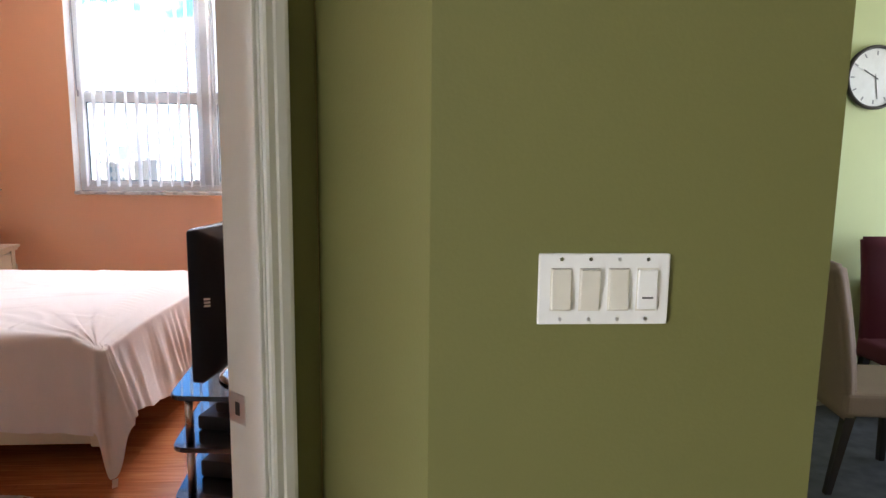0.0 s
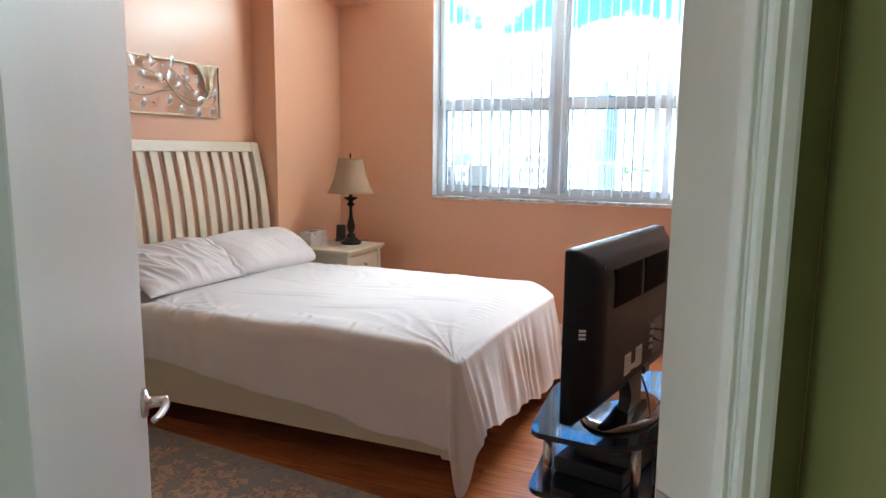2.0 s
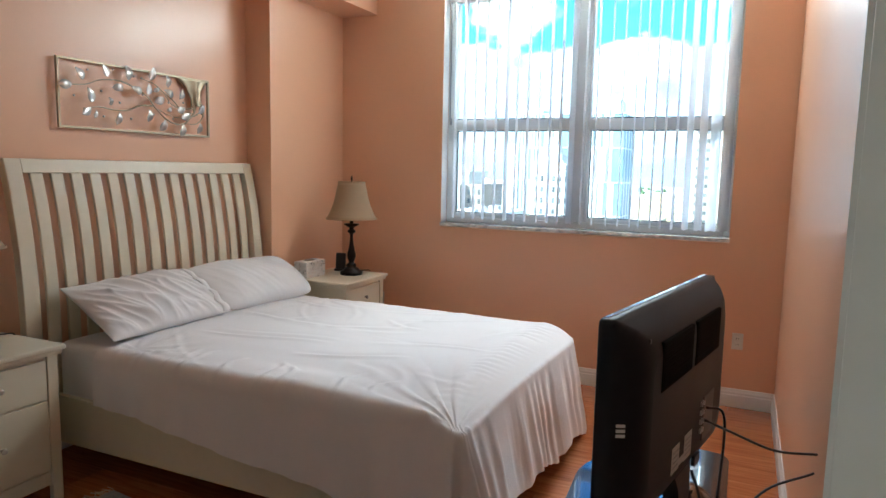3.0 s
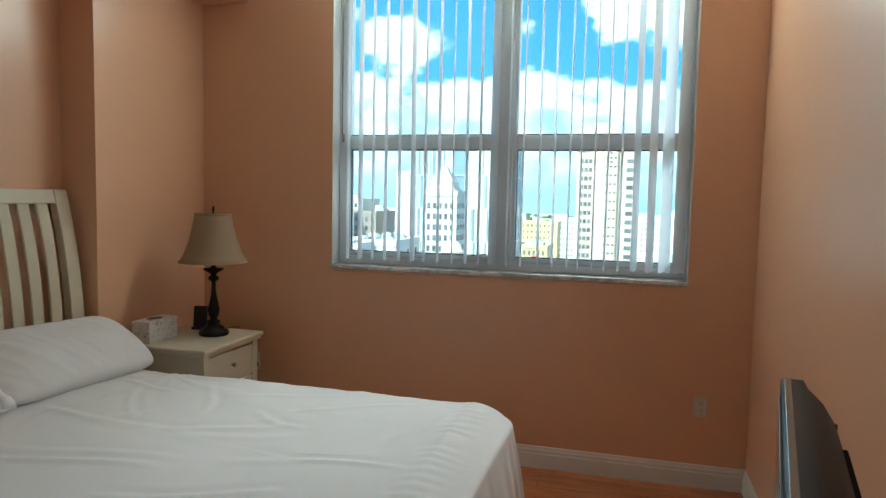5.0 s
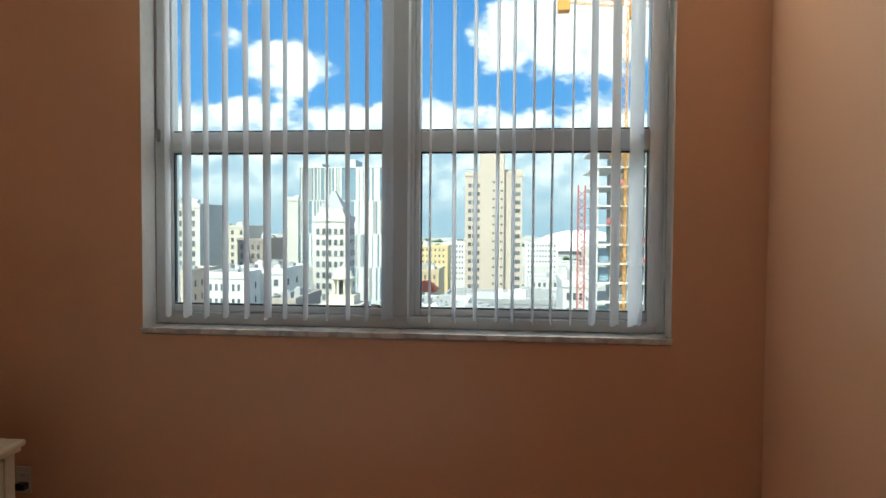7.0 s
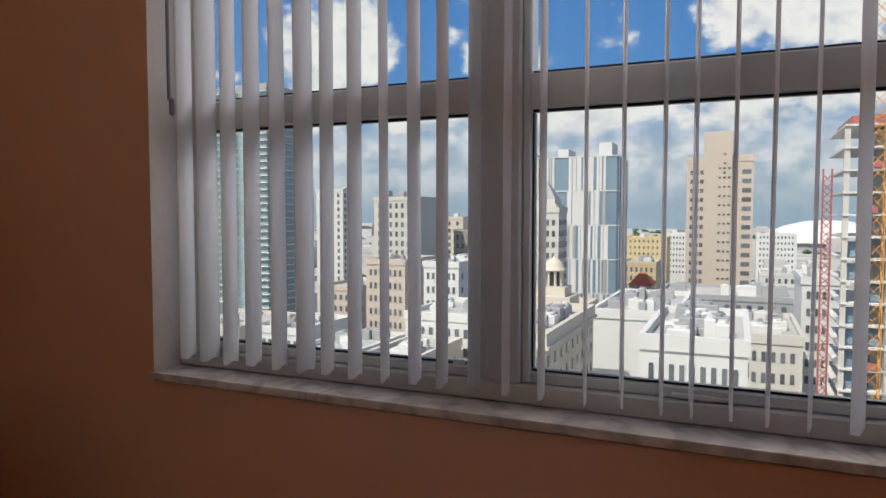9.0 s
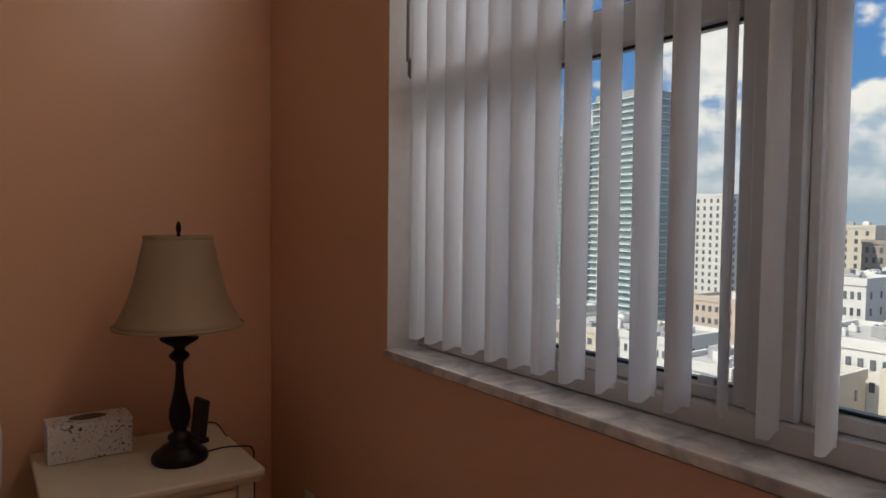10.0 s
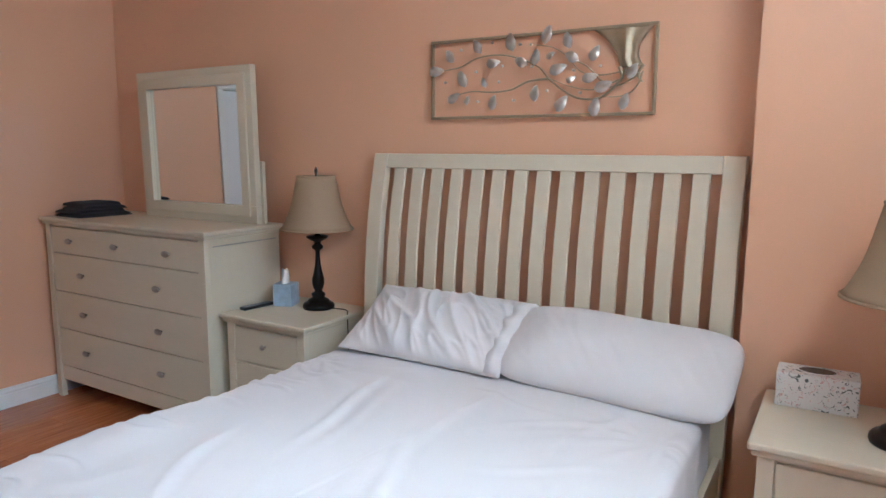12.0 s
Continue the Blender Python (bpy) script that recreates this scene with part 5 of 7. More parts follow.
def television():
    """Local x along the set, +y towards the screen, z up from the shelf."""
    t = thing("television", Matrix.Translation((-0.453, 2.148, 0.586)) @ pose(0, 0, 0, 0, 0, 78.7), "black flat television seen from behind on its oval foot", "television")
    W, z0, z1 = 0.915, 0.092, 0.662

    def ring(bm, y, ins, r, insz=None):
        insz = ins if insz is None else insz
        pts = []
        x0, x1, a, b = ins, W - ins, z0 + insz, z1 - insz
        for cx, cz, a0 in ((x1 - r, b - r, 0), (x0 + r, b - r, 90), (x0 + r, a + r, 180), (x1 - r, a + r, 270)):
            for k in range(6):
                an = radians(a0 + 18 * k)
                pts.append((cx + r * math.cos(an), y, cz + r * math.sin(an)))
        return [bm.verts.new(p) for p in pts]

    bm = bmesh.new()
    rings = [ring(bm, 0.028, 0.004, 0.012), ring(bm, 0.024, 0.0, 0.014), ring(bm, -0.012, 0.0, 0.014), ring(bm, -0.020, 0.010, 0.03), ring(bm, -0.045, 0.028, 0.045), ring(bm, -0.064, 0.055, 0.05), ring(bm, -0.074, 0.085, 0.05), ring(bm, -0.077, 0.11, 0.05)]
    for a, b in zip(rings, rings[1:]):
        for k in range(len(a)):
            bm.faces.new((a[k], a[(k + 1) % len(a)], b[(k + 1) % len(a)], b[k]))
    bm.faces.new(rings[0])
    bm.faces.new(rings[-1])
    bmesh.ops.recalc_face_normals(bm, faces=bm.faces[:])
    sh = part("back_shell", bm, TVSHELL, t, "dark plastic back shell")
    for f in sh.data.polygons:
        f.use_smooth = len(f.vertices) == 4
    part("screen", box_bm(0.03, W - 0.03, 0.0275, 0.030, z0 + 0.055, z1 - 0.03, 0.002, 1), BLACK_GLASS, t, "dark glossy screen")
    part("top_trim", box_bm(0.02, W - 0.02, 0.010, 0.022, z1 - 0.001, z1 + 0.002, 0.001, 1), BLACK_GLASS, t)
    # vent grilles near the top
    for xa, xb in ((0.17, 0.44), (0.475, 0.74)):
        g = part("vent_panel", box_bm(xa, xb, -0.0795, -0.060, z1 - 0.205, z1 - 0.075, 0.002, 1), VENT, t, "black vent grille")
        for k in range(13):
            z = z1 - 0.198 + 0.0092 * k
            part("vent_slat", box_bm(xa + 0.008, xb - 0.008, -0.0815, -0.0792, z, z + 0.0045), VENT, g)
    for xa, xb in ((0.30, 0.365), (0.415, 0.485)):
        lb = part("label_sticker", box_bm(xa, xb, -0.0785, -0.0765, z0 + 0.10, z0 + 0.175), LABEL, t, "pale paper rating label")
        for k in range(4):
            part("text_bar", box_bm(xa + 0.008, xb - 0.012, -0.0789, -0.0784, z0 + 0.115 + 0.014 * k, z0 + 0.118 + 0.014 * k), GREY_PL, lb)
    part("label_strip", box_bm(0.365, 0.415, -0.0783, -0.0766, z0 + 0.105, z0 + 0.125), LABEL, t)
    pn = part("connector_panel", box_bm(0.60, 0.72, -0.0790, -0.070, z0 + 0.10, z0 + 0.24, 0.002, 1), BLACK, t)
    for i in range(2):
        for j in range(4):
            s = part("socket", lathe_bm([(0.004, 0), (0.008, 0), (0.008, 0.006), (0.004, 0.006)], 14), STEEL, pn)
            s.matrix_basis = pose(0.575 + 0.02 * i, -0.0765, z0 + 0.14 + 0.028 * j, 90)
    part("power_inlet", box_bm(0.50, 0.56, -0.088, -0.076, z0 + 0.055, z0 + 0.085, 0.004), BLACK, t)
    # small bright bars on the narrow side
    for k in range(3):
        mk = part("side_mark", box_bm(-0.011, 0.011, -0.0012, 0.0012, 0.0, 0.0075), LABEL, t)
        mk.matrix_basis = pose(0.0184, -0.0329, z0 + 0.288 + 0.0125 * k, 0, 0, -54)
    for x in (0.10, W - 0.10):
        part("screw_hole", tube_bm([(x, -0.060, z1 - 0.06), (x, -0.0675, z1 - 0.06)], 0.006, 10), BLACK, t)
    # neck and oval foot
    bm = bmesh.new()
    rows = []
    for k in range(7):
        s = k / 6
        hw, y, dz = 0.075 - 0.02 * math.sin(math.pi * s), -0.045 - 0.03 * s * (1 - s), 0.015 + 0.135 * s
        rows.append([bm.verts.new((W / 2 + sx * hw, y + sy * 0.022, dz)) for sx, sy in ((-1, -1), (1, -1), (1, 1), (-1, 1))])
    for a, b in zip(rows, rows[1:]):
        for k in range(4):
            bm.faces.new((a[k], a[(k + 1) % 4], b[(k + 1) % 4], b[k]))
    bm.faces.new(rows[-1])
    bmesh.ops.recalc_face_normals(bm, faces=bm.faces[:])
    part("neck", bm, BLACK, t)
    ft = part("oval_foot", lathe_bm([(0, 0), (0.98, 0), (1, 0.006), (0.97, 0.014), (0.80, 0.020), (0.45, 0.026), (0.25, 0.036), (0, 0.038)], 48), surf("piano_black", (0.012, 0.012, 0.013), 0.09, grain=3, vary=0.02, bump=0, coat=1.0), t, "glossy black oval foot")
    ft.matrix_basis = Matrix.Translation((W / 2, -0.025, 0)) @ Matrix.Diagonal((0.235, 0.135, 1, 1))
    smooth(ft)


television()


def media_box(m, w, d, h, label):
    t = thing("media_player", m, label, "media player")
    part("case", box_bm(-w / 2, w / 2, -d / 2, d / 2, 0.004, h, 0.004), BLACK, t)
    part("front_panel", box_bm(-w / 2 + 0.004, w / 2 - 0.004, d / 2, d / 2 + 0.004, 0.008, h - 0.006, 0.001, 1), BLACK_GLASS, t)
    part("display_window", box_bm(-0.03, 0.05, d / 2 + 0.004, d / 2 + 0.005, h * 0.4, h * 0.65), GREY_PL, t)
    for x in (-w / 2 + 0.02, w / 2 - 0.02):
        for y in (-d / 2 + 0.02, d / 2 - 0.02):
            part("rubber_foot", tube_bm([(x, y, 0), (x, y, 0.0045)], 0.008, 10), BLACK, t)


media_box(Matrix.Translation((-0.38, 2.62, 0.373)) @ pose(0, 0, 0, 0, 0, 77), 0.42, 0.26, 0.062, "flat black media player on the middle shelf")
media_box(Matrix.Translation((-0.36, 2.60, 0.436)) @ pose(0, 0, 0, 0, 0, 80), 0.30, 0.20, 0.045, "small black cable box stacked on a media player")
media_box(Matrix.Translation((-0.37, 2.62, 0.156)) @ pose(0, 0, 0, 0, 0, 76), 0.40, 0.28, 0.075, "black disc player on the lowest shelf")


def cables():
    runs = [
        ([(-0.175, 2.68, 0.86), (-0.10, 2.78, 0.80), (0.03, 2.9, 0.72), (0.157, 2.98, 0.70)], "black video cable running from the television to the wall"),
        ([(-0.175, 2.74, 0.88), (-0.13, 2.78, 0.86), (-0.12, 2.80, 0.76), (-0.13, 2.78, 0.55), (-0.145, 2.70, 0.30), (-0.12, 2.60, 0.05), (-0.10, 2.45, 0.006)], "black power cord hanging behind the television stand"),
        ([(-0.20, 2.58, 0.74), (-0.17, 2.56, 0.66), (-0.14, 2.50, 0.50), (-0.13, 2.50, 0.25), (-0.14, 2.55, 0.03), (-0.12, 2.70, 0.006)], "black cable looping down behind the stand"),
        ([(0.157, 3.02, 0.62), (0.0, 2.92, 0.56), (-0.115, 2.72, 0.44), (-0.14, 2.60, 0.30), (-0.15, 2.52, 0.12), (-0.10, 2.48, 0.006)], "black cable bundle tied behind the stand"),
        ([(-0.14, 2.52, 0.33), (-0.08, 2.50, 0.30), (-0.05, 2.50, 0.18), (-0.09, 2.52, 0.06), (-0.14, 2.5, 0.006)], "loose loop of black cable"),
    ]
    for pts, lab in runs:
        ob = part("cable", tube_bm(spline([(x - 0.075, y, z) for x, y, z in pts], 8), 0.0042, 7), BLACK)
        tagged(smooth(ob), lab, "cable", "cables behind the television")


cables()


# ---- rug ----
def rug():
    t = thing("rug", Matrix.Translation((-2.196, 2.115, 0)) @ pose(0, 0, 0, 0, 0, -6), "faded blue-grey and pink oriental rug with a cream fringe", "rug")
    bm = bmesh.new()
    N, M, lx, ly = 90, 70, 1.5, 1.15
    g = [[bm.verts.new((lx * (i / N - 0.5), ly * (j / M - 0.5) + 0.004 * noise.noise((i * 0.1, j, 0)) * (j in (0, M)), 0.0095 + 0.002 * noise.noise((i * 0.12, j * 0.12, 3)))) for i in range(N + 1)] for j in range(M + 1)]
    for j in range(M):
        for i in range(N):
            bm.faces.new((g[j][i], g[j][i + 1], g[j + 1][i + 1], g[j + 1][i]))
    bmesh.ops.recalc_face_normals(bm, faces=bm.faces[:])
    bmesh.ops.solidify(bm, geom=bm.faces[:], thickness=0.007)
    part("woven_body", bm, RUG, t)
    rnd = random.Random(9)
    for side in (-1, 1):
        fb = bmesh.new()
        for k in range(110):
            y = ly * (k / 109 - 0.5)
            L = rnd.uniform(0.045, 0.075)
            pts = [(side * (lx / 2 - 0.004), y, 0.009), (side * (lx / 2 + L * 0.4), y + rnd.uniform(-0.012, 0.012), 0.008), (side * (lx / 2 + L), y + rnd.uniform(-0.025, 0.025), 0.005)]
            merge(fb, tube_bm(pts, 0.0022, 4))
        ob = part("fringe", fb, FRINGE, t, "cream cotton fringe")
        ob["kind"] = "stuff"


rug()


# ---- dining corner ----
def dining_chair(m, mat, label):
    """Parsons chair with a gently curved upholstered back. Local: front +x, base at the floor's centre."""
    t = thing("dining_chair", m, label, "chair", "chairs round the dining table")
    part("seat", box_bm(-0.23, 0.24, -0.23, 0.23, 0.38, 0.49, 0.03, 4), mat, t)
    bm = bmesh.new()
    rows = []
    for i in range(15):
        s = i / 14
        x = -0.20 - 0.10 * s ** 1.7
        z = 0.36 + 0.70 * s
        w = 0.225 - 0.02 * s
        rows.append([bm.verts.new((x + dx, y, z)) for dx, y in ((-0.035, -w), (-0.035, w), (0.035, w), (0.035, -w))])
    for a, b in zip(rows, rows[1:]):
        for k in range(4):
            bm.faces.new((a[k], a[(k + 1) % 4], b[(k + 1) % 4], b[k]))
    bm.faces.new(rows[-1])
    bm.faces.new(rows[0])
    bmesh.ops.recalc_face_normals(bm, faces=bm.faces[:])
    bmesh.ops.bevel(bm, geom=[e for e in bm.edges if e.calc_face_angle(0) > 0.9], offset=0.018, segments=3, affect="EDGES")
    smooth(part("backrest", bm, mat, t))
    for sx, sy, lean in ((1, 1, 0), (1, -1, 0), (-1, 1, 1), (-1, -1, 1)):
        bm = bmesh.new()
        top = [bm.verts.new((sx * 0.19 + a * 0.022, sy * 0.19 + b * 0.022, 0.385)) for a, b in ((-1, -1), (1, -1), (1, 1), (-1, 1))]
        lo = [bm.verts.new((sx * 0.19 - lean * 0.06 + a * 0.014, sy * 0.19 + b * 0.014, 0.0)) for a, b in ((-1, -1), (1, -1), (1, 1), (-1, 1))]
        for k in range(4):
            bm.faces.new((lo[k], lo[(k + 1) % 4], top[(k + 1) % 4], top[k]))
        bm.faces.new(lo[::-1])
        bm.faces.new(top)
        part("leg", bm, DARKWOOD, t)
    return t


dining_chair(Matrix.Translation((2.50, 2.62, 0.012)) @ pose(0, 0, 0, 0, 0, -8), LINEN, "beige upholstered dining chair on dark tapered legs")
dining_chair(Matrix.Translation((3.15, 3.10, 0.012)) @ pose(0, 0, 0, 0, 0, -90), BURGUNDY, "burgundy upholstered dining chair against the pale green wall")


def dining_table():
    t = thing("dining_table", Matrix.Translation((3.35, 2.45, 0.012)), "round glass dining table on a grey pedestal", "dining table")
    gl = surf("green_edge_glass", (0.30, 0.42, 0.48), 0.06, grain=3, vary=0.02, bump=0, coat=1.0)
    smooth(part("tabletop", lathe_bm([(0, 0.735), (0.565, 0.735), (0.57, 0.741), (0.565, 0.747), (0, 0.747)], 64), gl, t, "blue-tinted glass top"))
    smooth(part("pedestal", lathe_bm([(0, 0), (0.30, 0), (0.31, 0.015), (0.24, 0.04), (0.09, 0.09), (0.06, 0.3), (0.07, 0.6), (0.2, 0.715), (0.22, 0.734), (0, 0.734)], 40), surf("pale_pedestal", (0.5, 0.48, 0.46), 0.4), t))


dining_table()


def dining_rug():
    smooth_rug = lathe_bm([(0, 0.0), (1.0, 0.0), (1.0, 0.010), (0, 0.011)], 64)
    ob = part("area_rug", smooth_rug, HALLRUG)
    ob.matrix_basis = Matrix.Translation((3.2, 2.55, 0)) @ Matrix.Diagonal((1.15, 1.0, 1, 1))
    tagged(ob, "charcoal patterned rug under the dining table", "rug")


dining_rug()


def wall_clock():
    t = thing("wall_clock", Matrix.Translation((3.06, 3.598, 1.988)) @ pose(0, 0, 0, 90, 0, 0), "round wall clock with a white dial and dark metal rim", "clock")
    smooth(part("rim", lathe_bm([(0.165, 0.0), (0.182, 0.004), (0.186, 0.018), (0.178, 0.032), (0.168, 0.030), (0.165, 0.02)], 64), DARKWOOD, t, "dark metal rim"))
    part("dial", lathe_bm([(0, 0.002), (0.168, 0.002), (0.168, 0.012), (0, 0.012)], 64), surf("clock_dial", (0.74, 0.75, 0.74), 0.4), t, "white dial")
    for k in range(12):
        b = part("hour_mark", box_bm(-0.004, 0.004, 0.128, 0.152, 0.0122, 0.0135), GREY_PL, t)
        b.matrix_basis = pose(0, 0, 0, 0, 0, 30 * k)
    for L, a, w in ((0.085, 60, 0.006), (0.125, 190, 0.004)):
        b = part("clock_hand", box_bm(-w / 2, w / 2, -0.02, L, 0.0140, 0.0155), BLACK, t)
        b.matrix_basis = pose(0, 0, 0, 0, 0, a)


wall_clock()


def sideboard():
    t = thing("sideboard", Matrix.Translation((3.9, 3.36, 0)), "low white sideboard against the pale green wall", "sideboard")
    part("body", box_bm(-0.7, 0.7, -0.2, 0.2, 0.08, 0.78, 0.004), WHITE, t)
    part("top", box_bm(-0.72, 0.72, -0.22, 0.22, 0.781, 0.81, 0.004), WHITE, t)
    for x in (-0.35, 0.35):
        d = part("door", box_bm(x - 0.33, x + 0.33, -0.216, -0.201, 0.11, 0.76, 0.003), WHITE, t)
        part("handle", box_bm(x + 0.25, x + 0.265, -0.235, -0.217, 0.4, 0.52, 0.003), STEEL, d)
    for x in (-0.65, 0.65):
        part("leg", box_bm(x - 0.02, x + 0.02, -0.18, 0.18, 0, 0.08), DARKWOOD, t)


sideboard()


# ---- outside: sky, ground and city ----
GROUND_Z = -72.0


def bx(bearing, y):
    """x of a bearing (degrees to the left of the window's axis) at depth y."""
    return -0.75 - (y - 4.2) * math.tan(radians(bearing))


def bz(elev, bearing, y):
    return 1.6 + (y - 4.2) / math.cos(radians(bearing)) * math.tan(radians(elev))


def sky_material():
    m, nt, p, ln = base_mat("sky_with_cumulus")
    nt.nodes.remove(p)

    def math_node(op, a, b=None, c=None):
        n = nt.nodes.new("ShaderNodeMath")
        n.operation = op
        for i, v in enumerate((a, b, c)):
            if v is None:
                continue
            if isinstance(v, (int, float)):
                n.inputs[i].default_value = v
            else:
                ln.new(v, n.inputs[i])
        return n.outputs[0]

    co = nt.nodes.new("ShaderNodeTexCoord")
    sp = nt.nodes.new("ShaderNodeSeparateXYZ")
    ln.new(co.outputs["Object"], sp.inputs[0])
    az = math_node("MULTIPLY", math_node("ARCTAN2", sp.outputs[0], sp.outputs[1]), -57.2958)     # degrees to the left
    el = math_node("MULTIPLY", math_node("ARCTANGENT", math_node("DIVIDE", sp.outputs[2], 3400.0)), 57.2958)
    cb = nt.nodes.new("ShaderNodeCombineXYZ")
    ln.new(math_node("MULTIPLY", az, 0.12), cb.inputs[0])
    ln.new(math_node("MULTIPLY", el, 0.17), cb.inputs[1])
    big = nt.nodes.new("ShaderNodeTexNoise")
    big.inputs["Scale"].default_value, big.inputs["Detail"].default_value, big.inputs["Roughness"].default_value = 1.3, 9, 0.60
    ln.new(cb.outputs[0], big.inputs["Vector"])
    fine = nt.nodes.new("ShaderNodeTexNoise")
    fine.inputs["Scale"].default_value, fine.inputs["Detail"].default_value = 3.4, 8
    ln.new(cb.outputs[0], fine.inputs["Vector"])
    dens = math_node("ADD", math_node("MULTIPLY_ADD", big.outputs["Fac"], 2.3, -1.62), math_node("MULTIPLY", fine.outputs["Fac"], 0.55))
    # banks of cumulus: azimuth, elevation, half width, half height, weight
    for a, e, wa, we, amp in ((18.5, 12.8, 4.4, 2.8, 0.85), (-4.5, 15.8, 10.5, 4.4, 0.95), (33, 14.0, 6.5, 4.8, 0.95), (5, 8.4, 60, 2.4, 0.60), (9, 9.0, 3.5, 1.8, 0.3), (-28, 14, 9, 5, 0.6), (55, 13, 9, 5, 0.6), (0, 27, 12, 4, 0.45)):
        da = math_node("DIVIDE", math_node("SUBTRACT", az, a), wa)
        de = math_node("DIVIDE", math_node("SUBTRACT", el, e), we)
        d2 = math_node("ADD", math_node("MULTIPLY", da, da), math_node("MULTIPLY", de, de))
        f = math_node("MAXIMUM", math_node("SUBTRACT", 1.0, d2), 0.0)
        dens = math_node("MULTIPLY_ADD", f, amp, dens)
    mk = nt.nodes.new("ShaderNodeMapRange")
    mk.interpolation_type = "SMOOTHSTEP"
    mk.inputs["From Min"].default_value, mk.inputs["From Max"].default_value = -0.02, 0.34
    ln.new(dens, mk.inputs["Value"])
    blue = ramp(nt, [(0.0, (0.30, 0.47, 0.66)), (0.12, (0.23, 0.42, 0.68)), (0.3, (0.11, 0.31, 0.66)), (1.0, (0.04, 0.17, 0.54))])
    ln.new(math_node("DIVIDE", el, 32.0), blue.inputs[0])
    shade = math_node("ADD", math_node("MULTIPLY", dens, 0.35), math_node("MULTIPLY", fine.outputs["Fac"], 0.85))
    white = ramp(nt, [(0.30, (0.52, 0.60, 0.70)), (0.48, (0.80, 0.84, 0.88)), (0.62, (0.98, 0.98, 0.97)), (0.85, (0.86, 0.89, 0.92))])
    ln.new(shade, white.inputs[0])
    mix = nt.nodes.new("ShaderNodeMix")
    mix.data_type = "RGBA"
    ln.new(mk.outputs[0], mix.inputs["Factor"])
    ln.new(blue.outputs[0], mix.inputs["A"])
    ln.new(white.outputs[0], mix.inputs["B"])
    # grey veil low over the horizon
    low = nt.nodes.new("ShaderNodeMapRange")
    low.inputs["From Min"].default_value, low.inputs["From Max"].default_value = 9.5, 5.5
    low.inputs["To Max"].default_value = 0.88
    ln.new(el, low.inputs["Value"])
    veil = ramp(nt, [(0.36, (0.42, 0.53, 0.64)), (0.47, (0.58, 0.66, 0.73)), (0.56, (0.78, 0.82, 0.85)), (0.68, (0.90, 0.91, 0.91))])
    ln.new(fine.outputs["Fac"], veil.inputs[0])
    mix2 = nt.nodes.new("ShaderNodeMix")
    mix2.data_type = "RGBA"
    ln.new(low.outputs[0], mix2.inputs["Factor"])
    ln.new(mix.outputs["Result"], mix2.inputs["A"])
    ln.new(veil.outputs[0], mix2.inputs["B"])
    hz = nt.nodes.new("ShaderNodeMapRange")
    hz.inputs["From Min"].default_value, hz.inputs["From Max"].default_value = 4.2, 0.6
    hz.inputs["To Max"].default_value = 0.9
    ln.new(el, hz.inputs["Value"])
    mix3 = nt.nodes.new("ShaderNodeMix")
    mix3.data_type = "RGBA"
    ln.new(hz.outputs[0], mix3.inputs["Factor"])
    ln.new(mix2.outputs["Result"], mix3.inputs["A"])
    mix3.inputs["B"].default_value = (0.33, 0.46, 0.58, 1)
    mix2 = mix3
    em = nt.nodes.new("ShaderNodeEmission")
    em.inputs["Strength"].default_value = 0.88
    ln.new(mix2.outputs["Result"], em.inputs["Color"])
    ln.new(em.outputs[0], nt.nodes["Material Output"].inputs[0])
    return m


def sky_backdrop():
    bm = bmesh.new()
    rows = []
    for z in (-150, 200, 600, 1200, 2000, 2900):
        rows.append([bm.verts.new((3400 * math.sin(radians(a)), 3400 * math.cos(radians(a)), z)) for a in range(-84, 85, 4)])
    for a, b in zip(rows, rows[1:]):
        for i in range(len(a) - 1):
            bm.faces.new((a[i], b[i], b[i + 1], a[i + 1]))
    structure("backdrop", bm, sky_material(), "blue sky with white cumulus clouds", "sky")


sky_backdrop()

# window glass and cream stone are lightened, distance haze put into their colour
WIN_DARK = surf("hazed_window_glass", (0.13, 0.145, 0.16), 0.2, grain=2, vary=0.2, bump=0, per_object=0.35)
STONE_CREAM = surf("cream_stone", (0.62, 0.56, 0.46), 0.8, grain=0.9, vary=0.06, stain=0.15, stain_amt=0.1, bump=0)
STONE_TAN = surf("tan_stone", (0.56, 0.47, 0.39), 0.8, grain=0.9, vary=0.06, stain=0.12, stain_amt=0.1, bump=0)
STONE_PALE = surf("pale_concrete", (0.60, 0.57, 0.52), 0.8, grain=0.8, vary=0.07, stain=0.12, stain_amt=0.12, bump=0)
CITY_WHITE = surf("white_render", (0.68, 0.67, 0.64), 0.8, grain=0.7, vary=0.05, stain=0.1, stain_amt=0.12, bump=0)
CITY_GREY = surf("grey_concrete", (0.36, 0.36, 0.36), 0.8, grain=0.7, vary=0.1, stain=0.1, stain_amt=0.15, bump=0)
CITY_GLASS = surf("blue_curtain_glass", (0.20, 0.29, 0.36), 0.14, grain=0.4, vary=0.12, stain=0.06, stain_amt=0.25, bump=0, per_object=0.15)
TEAL_GLASS = surf("teal_curtain_glass", (0.26, 0.35, 0.37), 0.15, grain=0.4, vary=0.12, stain=0.06, stain_amt=0.25, bump=0)
ROOF_GREY = surf("roof_membrane", (0.46, 0.45, 0.43), 0.9, grain=0.6, vary=0.15, stain=0.12, stain_amt=0.2, bump=0)
BROWN_GREY = surf("brown_facade", (0.36, 0.31, 0.27), 0.7, grain=0.6, vary=0.1, bump=0)
ORANGE_STEEL = surf("orange_crane_steel", (0.70, 0.33, 0.07), 0.5, grain=1, vary=0.1, bump=0)
